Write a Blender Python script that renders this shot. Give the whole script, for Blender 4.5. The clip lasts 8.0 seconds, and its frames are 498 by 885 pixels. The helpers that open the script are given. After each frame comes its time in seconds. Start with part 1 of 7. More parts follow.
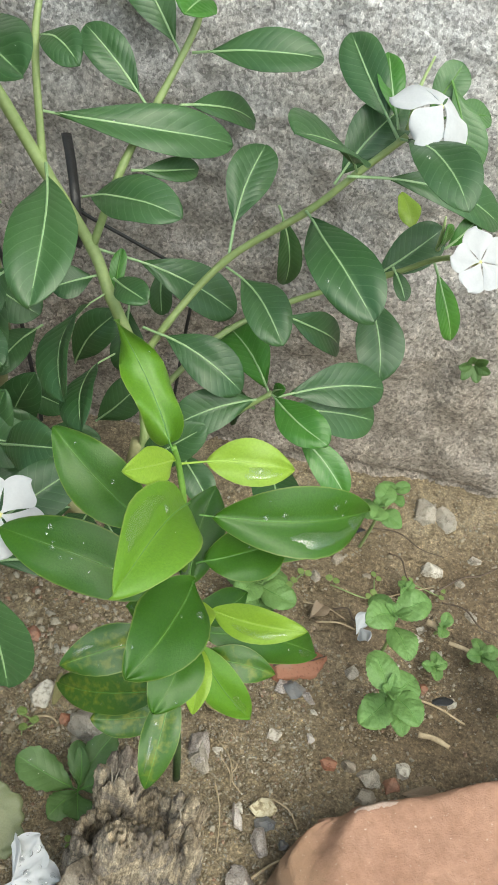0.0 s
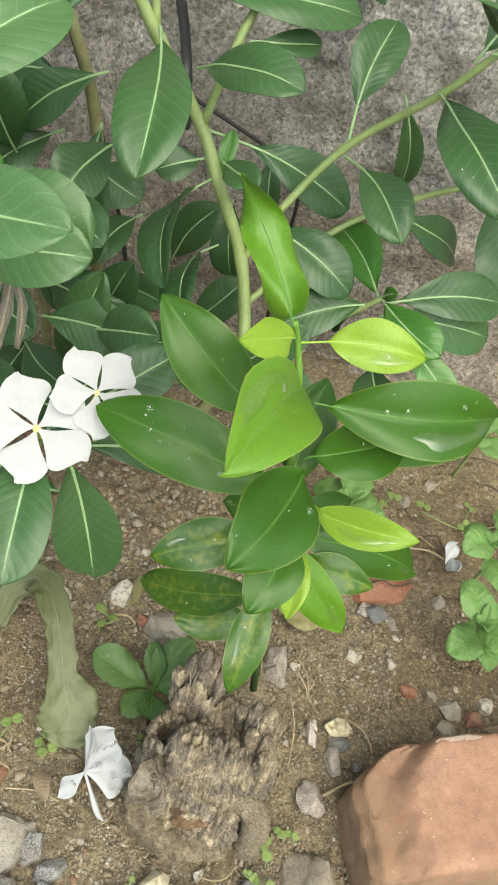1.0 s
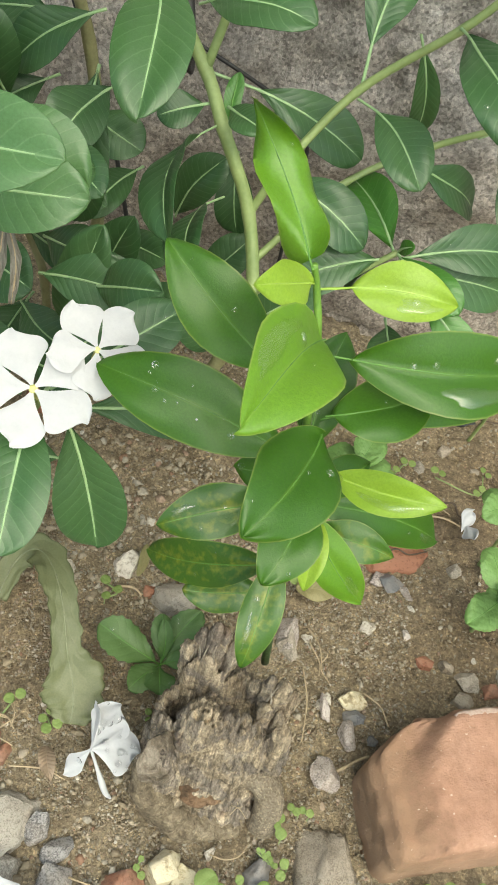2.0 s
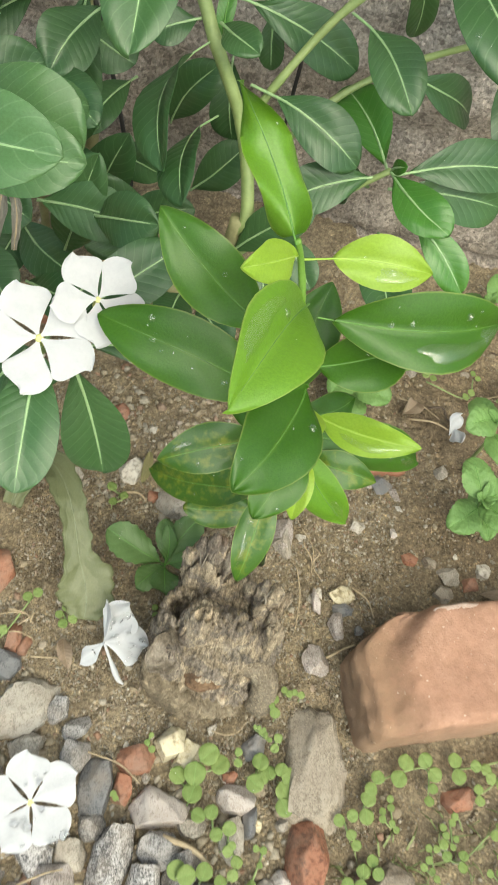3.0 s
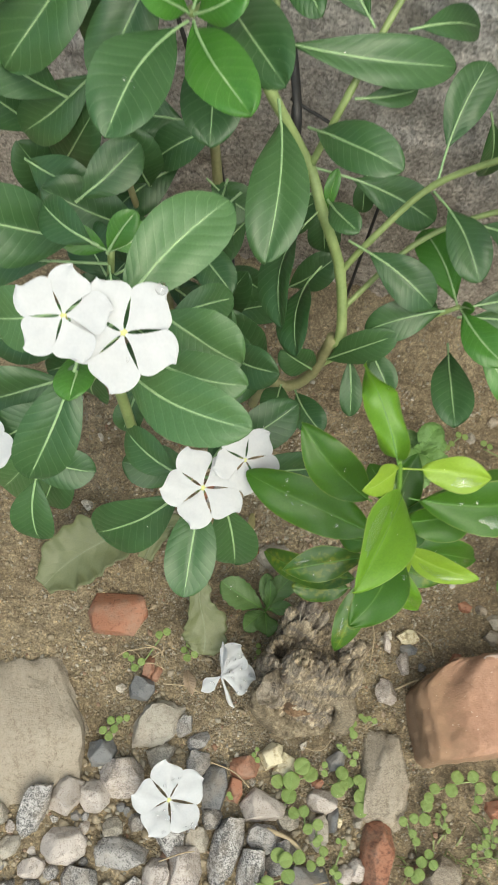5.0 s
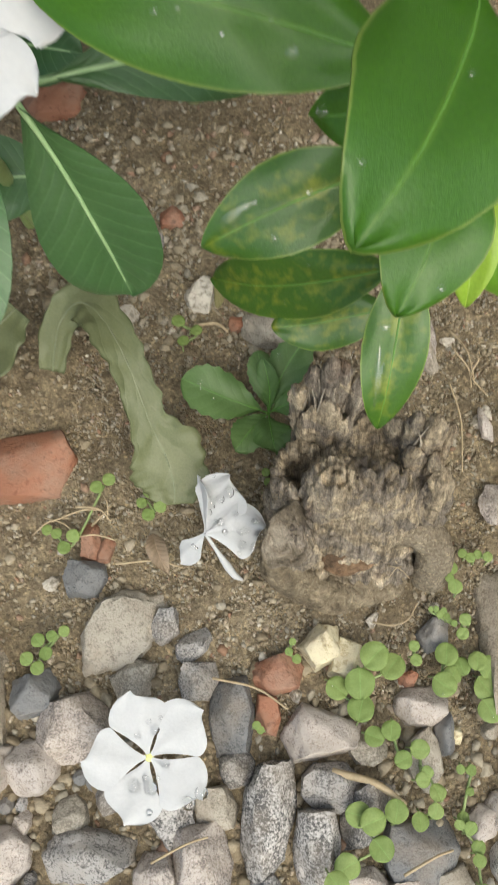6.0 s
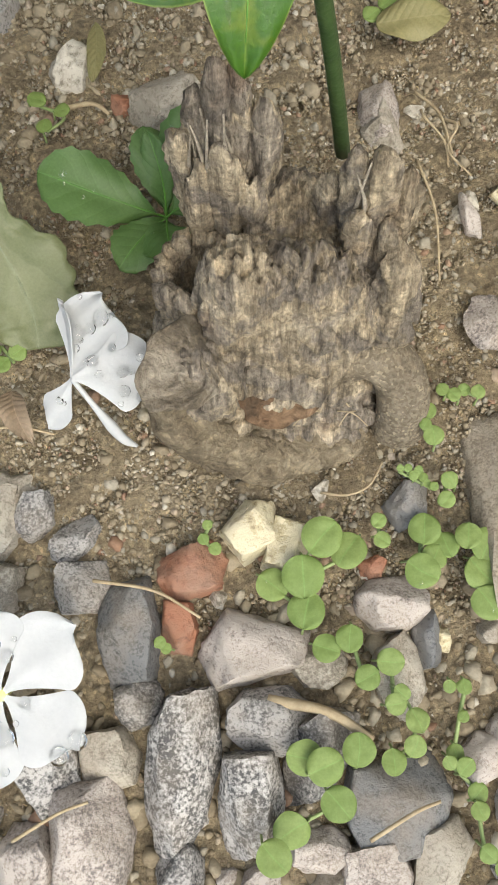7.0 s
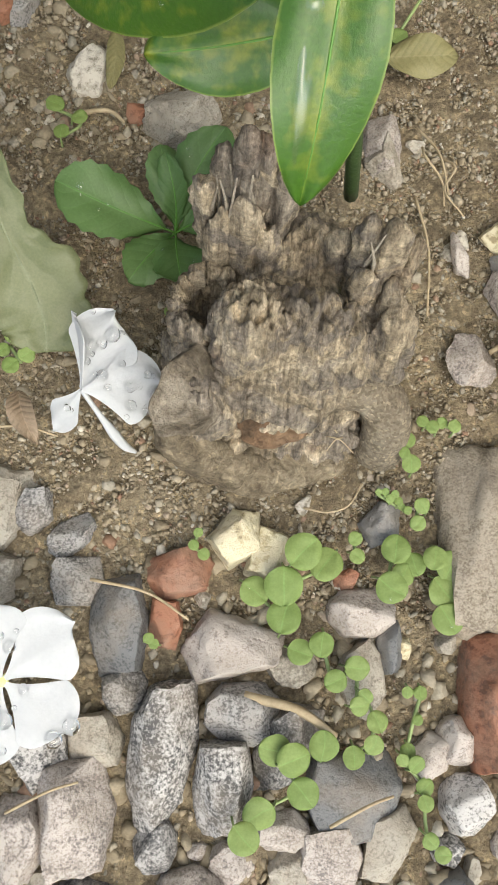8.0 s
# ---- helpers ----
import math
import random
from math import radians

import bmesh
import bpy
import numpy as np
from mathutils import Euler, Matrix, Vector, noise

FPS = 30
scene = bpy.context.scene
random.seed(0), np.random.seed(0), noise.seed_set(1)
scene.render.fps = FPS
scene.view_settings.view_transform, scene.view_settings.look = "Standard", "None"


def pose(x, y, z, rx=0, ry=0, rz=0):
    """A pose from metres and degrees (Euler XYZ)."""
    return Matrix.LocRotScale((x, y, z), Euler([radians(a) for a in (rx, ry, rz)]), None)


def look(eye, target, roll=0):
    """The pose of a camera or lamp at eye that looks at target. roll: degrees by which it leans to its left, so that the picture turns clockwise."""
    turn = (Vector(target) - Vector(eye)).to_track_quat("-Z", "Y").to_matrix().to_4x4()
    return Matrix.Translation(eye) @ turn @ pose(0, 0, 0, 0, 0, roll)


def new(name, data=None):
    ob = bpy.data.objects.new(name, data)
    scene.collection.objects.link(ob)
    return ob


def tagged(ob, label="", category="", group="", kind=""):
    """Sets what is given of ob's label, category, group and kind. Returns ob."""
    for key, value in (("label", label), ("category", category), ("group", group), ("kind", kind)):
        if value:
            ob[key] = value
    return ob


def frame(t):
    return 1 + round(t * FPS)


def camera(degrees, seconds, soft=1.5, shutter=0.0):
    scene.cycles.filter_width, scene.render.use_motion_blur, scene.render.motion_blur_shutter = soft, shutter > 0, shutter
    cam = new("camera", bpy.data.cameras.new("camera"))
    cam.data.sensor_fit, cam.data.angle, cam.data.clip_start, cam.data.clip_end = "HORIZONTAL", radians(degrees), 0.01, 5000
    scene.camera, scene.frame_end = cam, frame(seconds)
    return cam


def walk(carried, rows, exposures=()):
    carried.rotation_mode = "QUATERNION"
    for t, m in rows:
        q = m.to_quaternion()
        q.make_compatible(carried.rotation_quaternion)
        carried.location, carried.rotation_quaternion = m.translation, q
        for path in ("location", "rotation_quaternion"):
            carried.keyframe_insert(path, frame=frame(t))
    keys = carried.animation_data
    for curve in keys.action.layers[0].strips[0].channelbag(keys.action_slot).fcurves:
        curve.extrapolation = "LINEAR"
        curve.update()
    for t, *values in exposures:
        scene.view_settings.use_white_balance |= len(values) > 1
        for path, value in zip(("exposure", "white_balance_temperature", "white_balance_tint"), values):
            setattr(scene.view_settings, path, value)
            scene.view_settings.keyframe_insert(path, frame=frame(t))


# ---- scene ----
cam = camera(33.3, 8.0, soft=0.9, shutter=0.12)
PATH = [
    (0, (-0.014, -0.508, 0.466), (0.168, 0.984, -0.853), 16.4),
    (0.5, (-0.021, -0.504, 0.454), (0.147, 0.956, -0.903), 17.0),
    (0.8, (-0.024, -0.5, 0.44), (0.079, 0.889, -0.995), 17.8),
    (1, (-0.022, -0.502, 0.435), (0.027, 0.86, -1.029), 17.1),
    (1.5, (-0.021, -0.5, 0.422), (0.032, 0.822, -1.078), 17.1),
    (1.7, (-0.023, -0.497, 0.417), (0.031, 0.818, -1.088), 17.3),
    (2.8, (-0.024, -0.48, 0.425), (0.073, 0.698, -1.189), 16.9),
    (3, (-0.027, -0.485, 0.45), (0.104, 0.577, -1.24), 20.3),
    (3.2, (-0.021, -0.492, 0.492), (0.111, 0.414, -1.286), 23.1),
    (3.5, (-0.042, -0.496, 0.579), (0.121, 0.372, -1.215), 23.9),
    (3.8, (-0.064, -0.502, 0.689), (0.054, 0.487, -1.045), 22.0),
    (4, (-0.067, -0.499, 0.745), (0.018, 0.502, -0.984), 21.9),
    (4.2, (-0.078, -0.504, 0.772), (-0.011, 0.5, -0.956), 21.7),
    (5.3, (-0.079, -0.464, 0.482), (-0.079, 0.456, -1.293), 11.9),
    (5.5, (-0.05, -0.449, 0.436), (-0.097, 0.446, -1.352), 6.2),
    (5.8, (-0.026, -0.433, 0.365), (-0.134, 0.38, -1.459), -1.4),
    (6, (-0.02, -0.427, 0.329), (-0.092, 0.237, -1.556), -2.4),
    (6.5, (-0.006, -0.423, 0.265), (-0.087, 0.098, -1.665), -7.5),
    (7, (0.009, -0.427, 0.229), (-0.067, 0.077, -1.705), -8.1),
    (7.2, (0.002, -0.418, 0.224), (-0.009, 0.003, -1.731), -0.1),
    (7.5, (-0.003, -0.411, 0.236), (0.038, -0.047, -1.73), 10.0),
    (8, (-0.004, -0.412, 0.25), (0.047, -0.029, -1.713), 11.8),
]
walk(cam, [(t, look(eye, target, roll)) for t, eye, target, roll in PATH], [(0.0, 0.82, 6350, -2.0), (0.5, 0.98, 6600, -2.0), (1.5, 0.97, 6750, -2.0), (3.0, 1.0, 6750, -2.0), (3.6, 0.92, 6750, -2.0), (4.2, 0.95, 6700, -3.0), (5.4, 0.64, 6700, 0.0), (6.5, 0.85, 6600, 3.0), (8.0, 0.92, 6600, 3.0)])

# ---- light ----
world = bpy.data.worlds.new("overcast_sky")
scene.world = world
world.use_nodes = True
wn = world.node_tree
sky = wn.nodes.new("ShaderNodeTexSky")
sky.sky_type = "NISHITA"
sky.sun_disc = False
sky.sun_elevation = radians(54)
sky.sun_rotation = radians(155)
sky.air_density = 1.0
sky.dust_density = 4.0
wn.links.new(sky.outputs[0], wn.nodes["Background"].inputs[0])
wn.nodes["Background"].inputs[1].default_value = 0.13
sun_data = bpy.data.lights.new("sun", "SUN")
sun_data.energy = 1.25
sun_data.angle = radians(65)
sun_data.color = (1.0, 0.96, 0.9)
sun = new("sun", sun_data)
sun.matrix_world = look((0.75, -1.6, 2.4), (0.0, 0.0, 0.0))


# ---- materials ----
def graph(name):
    m = bpy.data.materials.new(name)
    m.use_nodes = True
    nt = m.node_tree
    return m, nt, nt.nodes["Principled BSDF"]


def nd(nt, kind, ins=None, operation="", use_clamp=False):
    n = nt.nodes.new("ShaderNode" + kind)
    if operation:
        n.operation = operation
    if use_clamp:
        n.use_clamp = True
    for k, v in (ins or {}).items():
        if isinstance(v, bpy.types.NodeSocket):
            nt.links.new(v, n.inputs[k])
        else:
            n.inputs[k].default_value = v
    return n


def math_n(nt, op, a, b=0.0, clamp=False):
    return nd(nt, "Math", {0: a, 1: b}, operation=op, use_clamp=clamp).outputs[0]


def noise_n(nt, co, scale, detail=4.0, rough=0.6, dist=0.0):
    return nd(nt, "TexNoise", {"Vector": co, "Scale": scale, "Detail": detail, "Roughness": rough, "Distortion": dist}).outputs[0]


def ramp(nt, fac, stops, mode="LINEAR"):
    r = nt.nodes.new("ShaderNodeValToRGB")
    r.color_ramp.interpolation = mode
    els = r.color_ramp.elements
    while len(els) < len(stops):
        els.new(0.5)
    for e, (p, c) in zip(els, stops):
        e.position, e.color = p, (*c, 1.0) if len(c) == 3 else c
    nt.links.new(fac, r.inputs[0])
    return r.outputs[0]


def mix(nt, fac, a, b, blend="MIX"):
    n = nt.nodes.new("ShaderNodeMix")
    n.data_type, n.blend_type = "RGBA", blend
    for sock, v in ((n.inputs[0], fac), (n.inputs[6], a), (n.inputs[7], b)):
        if isinstance(v, bpy.types.NodeSocket):
            nt.links.new(v, sock)
        else:
            sock.default_value = v if not isinstance(v, tuple) else (*v, 1.0)[:4]
    return n.outputs[2]


def bump(nt, bsdf, height, strength, distance):
    b = nd(nt, "Bump", {"Height": height, "Strength": strength, "Distance": distance})
    nt.links.new(b.outputs[0], bsdf.inputs["Normal"])


def set_in(bsdf, **kw):
    for k, v in kw.items():
        bsdf.inputs[k.replace("_", " ")].default_value = v


def objco(nt):
    return nd(nt, "TexCoord").outputs["Object"]


def leaf_mat(name, dark, light, vein, veins=11.0, slant=3.4, rough=0.3, quilt=0.5, specks=0.0, glow=0.3, rim=0.0, coat=0.2, vein_mix=0.1, pores=0.18, blister=0.0):
    """Leaf skin: side veins along the blade, patchy green, thin enough to let light through."""
    m, nt, bsdf = graph(name)
    uv = nd(nt, "UVMap").outputs[0]
    sep = nd(nt, "SeparateXYZ", {0: uv})
    u, v = sep.outputs[0], sep.outputs[1]
    au = math_n(nt, "ABSOLUTE", math_n(nt, "SUBTRACT", u, 0.5))
    co = objco(nt)
    wob = noise_n(nt, co, 90.0, 2.0)
    ph = math_n(nt, "SUBTRACT", math_n(nt, "MULTIPLY", v, veins), math_n(nt, "MULTIPLY", au, slant))
    ph = math_n(nt, "ADD", ph, math_n(nt, "MULTIPLY", wob, 0.5))
    wave = math_n(nt, "ABSOLUTE", math_n(nt, "SINE", math_n(nt, "MULTIPLY", ph, math.pi)))
    line = math_n(nt, "SUBTRACT", 1.0, math_n(nt, "MULTIPLY", wave, 4.0, True), True)
    rnd = nd(nt, "ObjectInfo").outputs["Random"]
    big = noise_n(nt, co, 45.0, 3.0)
    f = math_n(nt, "ADD", math_n(nt, "MULTIPLY", big, 0.6), math_n(nt, "MULTIPLY", rnd, 0.35))
    f = math_n(nt, "SUBTRACT", f, 0.02)
    col = ramp(nt, f, [(0.05, dark), (0.95, light)])
    col = mix(nt, math_n(nt, "MULTIPLY", line, vein_mix), col, vein)
    mid = math_n(nt, "SUBTRACT", 1.0, math_n(nt, "MULTIPLY", au, 30.0, True), True)
    col = mix(nt, math_n(nt, "MULTIPLY", mid, 0.5), col, vein)
    if rim:
        edge = ramp(nt, au, [(0.474, (0, 0, 0)), (0.49, (1, 1, 1))])
        col = mix(nt, math_n(nt, "MULTIPLY", edge, rim), col, (0.34, 0.42, 0.1))
    if specks:
        spot = noise_n(nt, co, 330.0, 2.0, 0.5)
        near_rib = math_n(nt, "SUBTRACT", 0.16, math_n(nt, "MULTIPLY", au, 0.3))
        sp = ramp(nt, math_n(nt, "ADD", math_n(nt, "ADD", math_n(nt, "MULTIPLY", spot, 0.65), math_n(nt, "MULTIPLY", noise_n(nt, co, 120.0, 2.0), 0.35)), near_rib), [(0.58, (0, 0, 0)), (0.86, (1, 1, 1))])
        col = mix(nt, math_n(nt, "MULTIPLY", sp, specks), col, (0.55, 0.52, 0.05))
    nt.links.new(col, bsdf.inputs["Base Color"])
    rr = math_n(nt, "ADD", rough - 0.1, math_n(nt, "MULTIPLY", noise_n(nt, co, 160.0, 3.0), 0.28))
    nt.links.new(rr, bsdf.inputs["Roughness"])
    set_in(bsdf, Specular_IOR_Level=0.5, Coat_Weight=coat, Coat_Roughness=0.2)
    fine = noise_n(nt, co, 1300.0, 3.0, 0.7)
    col = mix(nt, 0.5, col, ramp(nt, fine, [(0.35, (0.8, 0.82, 0.75)), (0.65, (1.2, 1.17, 1.25))]), "MULTIPLY")
    nt.links.new(col, bsdf.inputs["Base Color"])
    hgt = math_n(nt, "ADD", math_n(nt, "MULTIPLY", wave, quilt), math_n(nt, "MULTIPLY", fine, pores))
    if blister:
        cells = nd(nt, "TexVoronoi", {"Vector": co, "Scale": 420.0}).outputs["Distance"]
        hgt = math_n(nt, "SUBTRACT", hgt, math_n(nt, "MULTIPLY", cells, blister))
    bump(nt, bsdf, hgt, 0.5, 0.0006)
    tr = nd(nt, "BsdfTranslucent", {"Color": mix(nt, 0.5, col, light)})
    ms = nd(nt, "MixShader", {0: glow, 1: bsdf.outputs[0], 2: tr.outputs[0]})
    nt.links.new(ms.outputs[0], nt.nodes["Material Output"].inputs[0])
    return m


M_VINCA = leaf_mat("periwinkle_leaf", (0.026, 0.08, 0.023), (0.066, 0.15, 0.045), (0.2, 0.33, 0.15), veins=12.0, slant=4.6, glow=0.16, rough=0.38, quilt=0.35, coat=0.16, vein_mix=0.2)
M_VINCA_YOUNG = leaf_mat("young_periwinkle_leaf", (0.05, 0.17, 0.022), (0.1, 0.27, 0.04), (0.24, 0.43, 0.13), veins=10.0, slant=4.0, glow=0.25, quilt=0.35, vein_mix=0.18)
# paler periwinkle copy: brightness of the well-lit front leaves put into its colour
M_VINCA_LIGHT = leaf_mat("pale_lit_look_periwinkle_leaf", (0.06, 0.145, 0.044), (0.115, 0.225, 0.078), (0.25, 0.38, 0.19), veins=12.0, slant=4.6, glow=0.18, rough=0.38, quilt=0.4, coat=0.16, vein_mix=0.2)
M_CITRUS = leaf_mat("citrus_leaf", (0.037, 0.128, 0.008), (0.08, 0.215, 0.014), (0.15, 0.29, 0.035), veins=8.0, slant=3.0, rough=0.36, quilt=0.05, rim=0.45, coat=0.2, glow=0.4, pores=0.5, vein_mix=0.04)
M_CITRUS_SPECK = leaf_mat("speckled_citrus_leaf", (0.03, 0.1, 0.007), (0.066, 0.16, 0.012), (0.16, 0.26, 0.03), veins=8.0, rough=0.36, quilt=0.05, specks=0.34, rim=0.45, coat=0.2, pores=0.5, vein_mix=0.04, glow=0.22)
M_CITRUS_YOUNG = leaf_mat("young_citrus_leaf", (0.24, 0.41, 0.03), (0.38, 0.54, 0.07), (0.46, 0.58, 0.16), veins=8.0, rough=0.38, quilt=0.05, rim=0.45, coat=0.1, glow=0.35, pores=0.4, vein_mix=0.04)
M_CITRUS_FRESH_LIT = leaf_mat("fresh_and_backlit_citrus_leaf", (0.1, 0.255, 0.014), (0.18, 0.36, 0.026), (0.25, 0.4, 0.07), veins=8.0, slant=3.0, rough=0.36, quilt=0.05, rim=0.45, coat=0.2, glow=0.32, pores=0.5, vein_mix=0.04)
M_MINT = leaf_mat("mint_leaf", (0.125, 0.255, 0.062), (0.215, 0.365, 0.11), (0.25, 0.42, 0.13), veins=6.0, slant=3.0, rough=0.55, quilt=0.6, glow=0.28, blister=1.6, coat=0.08)
M_WEED = leaf_mat("weed_leaf", (0.055, 0.122, 0.03), (0.115, 0.2, 0.055), (0.15, 0.3, 0.09), veins=6.0, rough=0.52, quilt=0.4, glow=0.2, coat=0.05)
M_CLOVER = leaf_mat("creeper_leaf", (0.165, 0.25, 0.06), (0.28, 0.36, 0.115), (0.24, 0.42, 0.12), veins=4.0, rough=0.6, quilt=0.0, coat=0.0, glow=0.25)
M_GREYLEAF = leaf_mat("shrivelled_leaf", (0.15, 0.14, 0.11), (0.3, 0.28, 0.225), (0.36, 0.34, 0.28), veins=7.0, rough=0.7, quilt=0.8, glow=0.1)
M_DRY = leaf_mat("withered_leaf", (0.085, 0.105, 0.044), (0.175, 0.192, 0.09), (0.2, 0.23, 0.13), veins=7.0, rough=0.6, quilt=0.8, glow=0.12)
M_OLIVELEAF = leaf_mat("olive_dead_leaf", (0.17, 0.155, 0.06), (0.3, 0.27, 0.12), (0.32, 0.29, 0.15), veins=9.0, rough=0.7, quilt=0.6, glow=0.1)
M_BROWNLEAF = leaf_mat("dead_leaf", (0.2, 0.14, 0.09), (0.42, 0.33, 0.23), (0.45, 0.36, 0.26), veins=9.0, rough=0.75, quilt=0.9, glow=0.15)
M_YELLOWLEAF = leaf_mat("yellow_leaf", (0.5, 0.33, 0.03), (0.7, 0.52, 0.06), (0.6, 0.5, 0.2), veins=9.0, rough=0.5, quilt=0.5, glow=0.15)


def skin_mat(name, dark, light, rough=0.5, scale=120.0, bumpy=0.4, glow=0.0):
    m, nt, bsdf = graph(name)
    co = objco(nt)
    n1, n2 = noise_n(nt, co, scale, 4.0), noise_n(nt, co, scale * 6, 3.0)
    f = math_n(nt, "ADD", math_n(nt, "MULTIPLY", n1, 0.7), math_n(nt, "MULTIPLY", n2, 0.3))
    col = ramp(nt, f, [(0.3, dark), (0.7, light)])
    nt.links.new(col, bsdf.inputs["Base Color"])
    set_in(bsdf, Roughness=rough)
    bump(nt, bsdf, n2, bumpy, 0.0006)
    if glow:
        tr = nd(nt, "BsdfTranslucent", {"Color": col})
        ms = nd(nt, "MixShader", {0: glow, 1: bsdf.outputs[0], 2: tr.outputs[0]})
        nt.links.new(ms.outputs[0], nt.nodes["Material Output"].inputs[0])
    return m


M_RIB = skin_mat("pale_leaf_rib", (0.22, 0.37, 0.16), (0.36, 0.5, 0.26), 0.45)
M_RIB_DIM = skin_mat("green_leaf_rib", (0.06, 0.17, 0.02), (0.11, 0.26, 0.035), 0.45)
M_RIB_YOUNG = skin_mat("yellowish_leaf_rib", (0.26, 0.42, 0.05), (0.36, 0.5, 0.08), 0.45)
M_STEM = skin_mat("periwinkle_stem", (0.17, 0.24, 0.08), (0.3, 0.38, 0.15), 0.5, 60.0)
M_STEM_BROWN = skin_mat("woody_stem", (0.16, 0.155, 0.07), (0.29, 0.285, 0.14), 0.7, 80.0, 0.8)
M_STEM_CITRUS = skin_mat("citrus_stem", (0.022, 0.05, 0.014), (0.06, 0.105, 0.032), 0.5, 150.0)
M_STEM_YOUNG = skin_mat("young_citrus_stem", (0.1, 0.22, 0.03), (0.18, 0.33, 0.05), 0.5, 150.0)
M_PETAL = skin_mat("white_petal", (0.58, 0.595, 0.61), (0.68, 0.69, 0.7), 0.6, 140.0, 0.25, 0.3)
M_EYE = skin_mat("yellow_flower_eye", (0.6, 0.62, 0.2), (0.75, 0.75, 0.35), 0.6)
M_BUD = skin_mat("pale_green_bud", (0.3, 0.42, 0.15), (0.5, 0.6, 0.3), 0.5)
M_GRASS = skin_mat("grass_blade", (0.14, 0.18, 0.06), (0.26, 0.3, 0.12), 0.6)
M_CABLE = skin_mat("black_cable", (0.012, 0.012, 0.013), (0.03, 0.03, 0.03), 0.45)
M_DRYRIB = skin_mat("withered_rib", (0.13, 0.15, 0.08), (0.22, 0.24, 0.14), 0.6)
M_STRAW = skin_mat("dry_straw", (0.28, 0.21, 0.12), (0.5, 0.41, 0.27), 0.75, 200.0)
M_TWIG = skin_mat("dark_twig", (0.06, 0.042, 0.028), (0.13, 0.095, 0.065), 0.8, 200.0)
M_PLASTIC = skin_mat("black_plastic", (0.015, 0.016, 0.018), (0.035, 0.037, 0.04), 0.35)

M_CRUST = skin_mat("mortar_crust", (0.36, 0.235, 0.175), (0.56, 0.46, 0.39), 0.85, 300.0, 0.8)
M_WATER, _nt, _b = graph("water")
_clear = nd(_nt, "BsdfTransparent")
_gloss = nd(_nt, "BsdfAnisotropic", {"Roughness": 0.06})
_mixw = nd(_nt, "MixShader", {0: 0.07, 1: _clear.outputs[0], 2: _gloss.outputs[0]})
_nt.links.new(_mixw.outputs[0], _nt.nodes["Material Output"].inputs[0])


M_FILM, _nt, _b = graph("water_film")
_clear = nd(_nt, "BsdfTransparent")
_gloss = nd(_nt, "BsdfAnisotropic", {"Roughness": 0.32})
_mixw = nd(_nt, "MixShader", {0: 0.1, 1: _clear.outputs[0], 2: _gloss.outputs[0]})
_nt.links.new(_mixw.outputs[0], _nt.nodes["Material Output"].inputs[0])

M_DROP, _nt, _b = graph("water_drop")
set_in(_b, Base_Color=(1, 1, 1, 1), Roughness=0.03, IOR=1.33, Transmission_Weight=1.0)


def soil_mat():
    """Sandy loam: clods and crumbs of olive brown, pale sand grains, darker moist patches."""
    m, nt, bsdf = graph("sandy_soil")
    co = objco(nt)
    a, b, c = noise_n(nt, co, 14.0, 6.0), noise_n(nt, co, 95.0, 6.0, 0.7), noise_n(nt, co, 620.0, 4.0, 0.7)
    col = ramp(nt, a, [(0.3, (0.265, 0.214, 0.138)), (0.55, (0.35, 0.29, 0.196)), (0.75, (0.43, 0.367, 0.262))])
    col = mix(nt, 0.7, col, ramp(nt, b, [(0.28, (0.42, 0.38, 0.34)), (0.5, (0.9, 0.88, 0.85)), (0.75, (1.3, 1.26, 1.16))]), "MULTIPLY")
    crumb = noise_n(nt, co, 330.0, 6.0, 0.8)
    col = mix(nt, 0.8, col, ramp(nt, crumb, [(0.36, (0.38, 0.35, 0.32)), (0.47, (0.88, 0.86, 0.84)), (0.54, (1.1, 1.1, 1.08)), (0.64, (1.8, 1.75, 1.62))]), "MULTIPLY")
    vor = nd(nt, "TexVoronoi", {"Vector": co, "Scale": 900.0})
    grain = nd(nt, "SeparateColor", {0: vor.outputs["Color"]}).outputs[0]
    col = mix(nt, 0.45, col, ramp(nt, grain, [(0.0, (0.45, 0.4, 0.36)), (0.6, (0.95, 0.93, 0.9)), (0.93, (1.3, 1.25, 1.18)), (1.0, (2.3, 2.2, 2.0))]), "MULTIPLY")
    damp = ramp(nt, noise_n(nt, co, 16.0, 5.0), [(0.46, (0, 0, 0)), (0.62, (1, 1, 1))])
    col = mix(nt, math_n(nt, "MULTIPLY", damp, 0.14), col, (0.13, 0.1, 0.062))
    # one moist patch beside the mint
    away = nd(nt, "VectorMath", {0: co, 1: (0.22, -0.17, 0.0)}, operation="DISTANCE").outputs["Value"]
    moist = ramp(nt, math_n(nt, "ADD", away, math_n(nt, "MULTIPLY", math_n(nt, "SUBTRACT", a, 0.5), 0.2)), [(0.08, (1, 1, 1)), (0.17, (0, 0, 0))])
    col = mix(nt, math_n(nt, "MULTIPLY", moist, 0.5), col, mix(nt, 1.0, col, (0.52, 0.45, 0.42), "MULTIPLY"))
    nt.links.new(col, bsdf.inputs["Base Color"])
    set_in(bsdf, Roughness=0.9)
    h = math_n(nt, "ADD", math_n(nt, "MULTIPLY", b, 1.0), math_n(nt, "MULTIPLY", c, 0.4))
    h = math_n(nt, "ADD", h, math_n(nt, "MULTIPLY", crumb, 1.0))
    bump(nt, bsdf, h, 1.0, 0.0026)
    return m


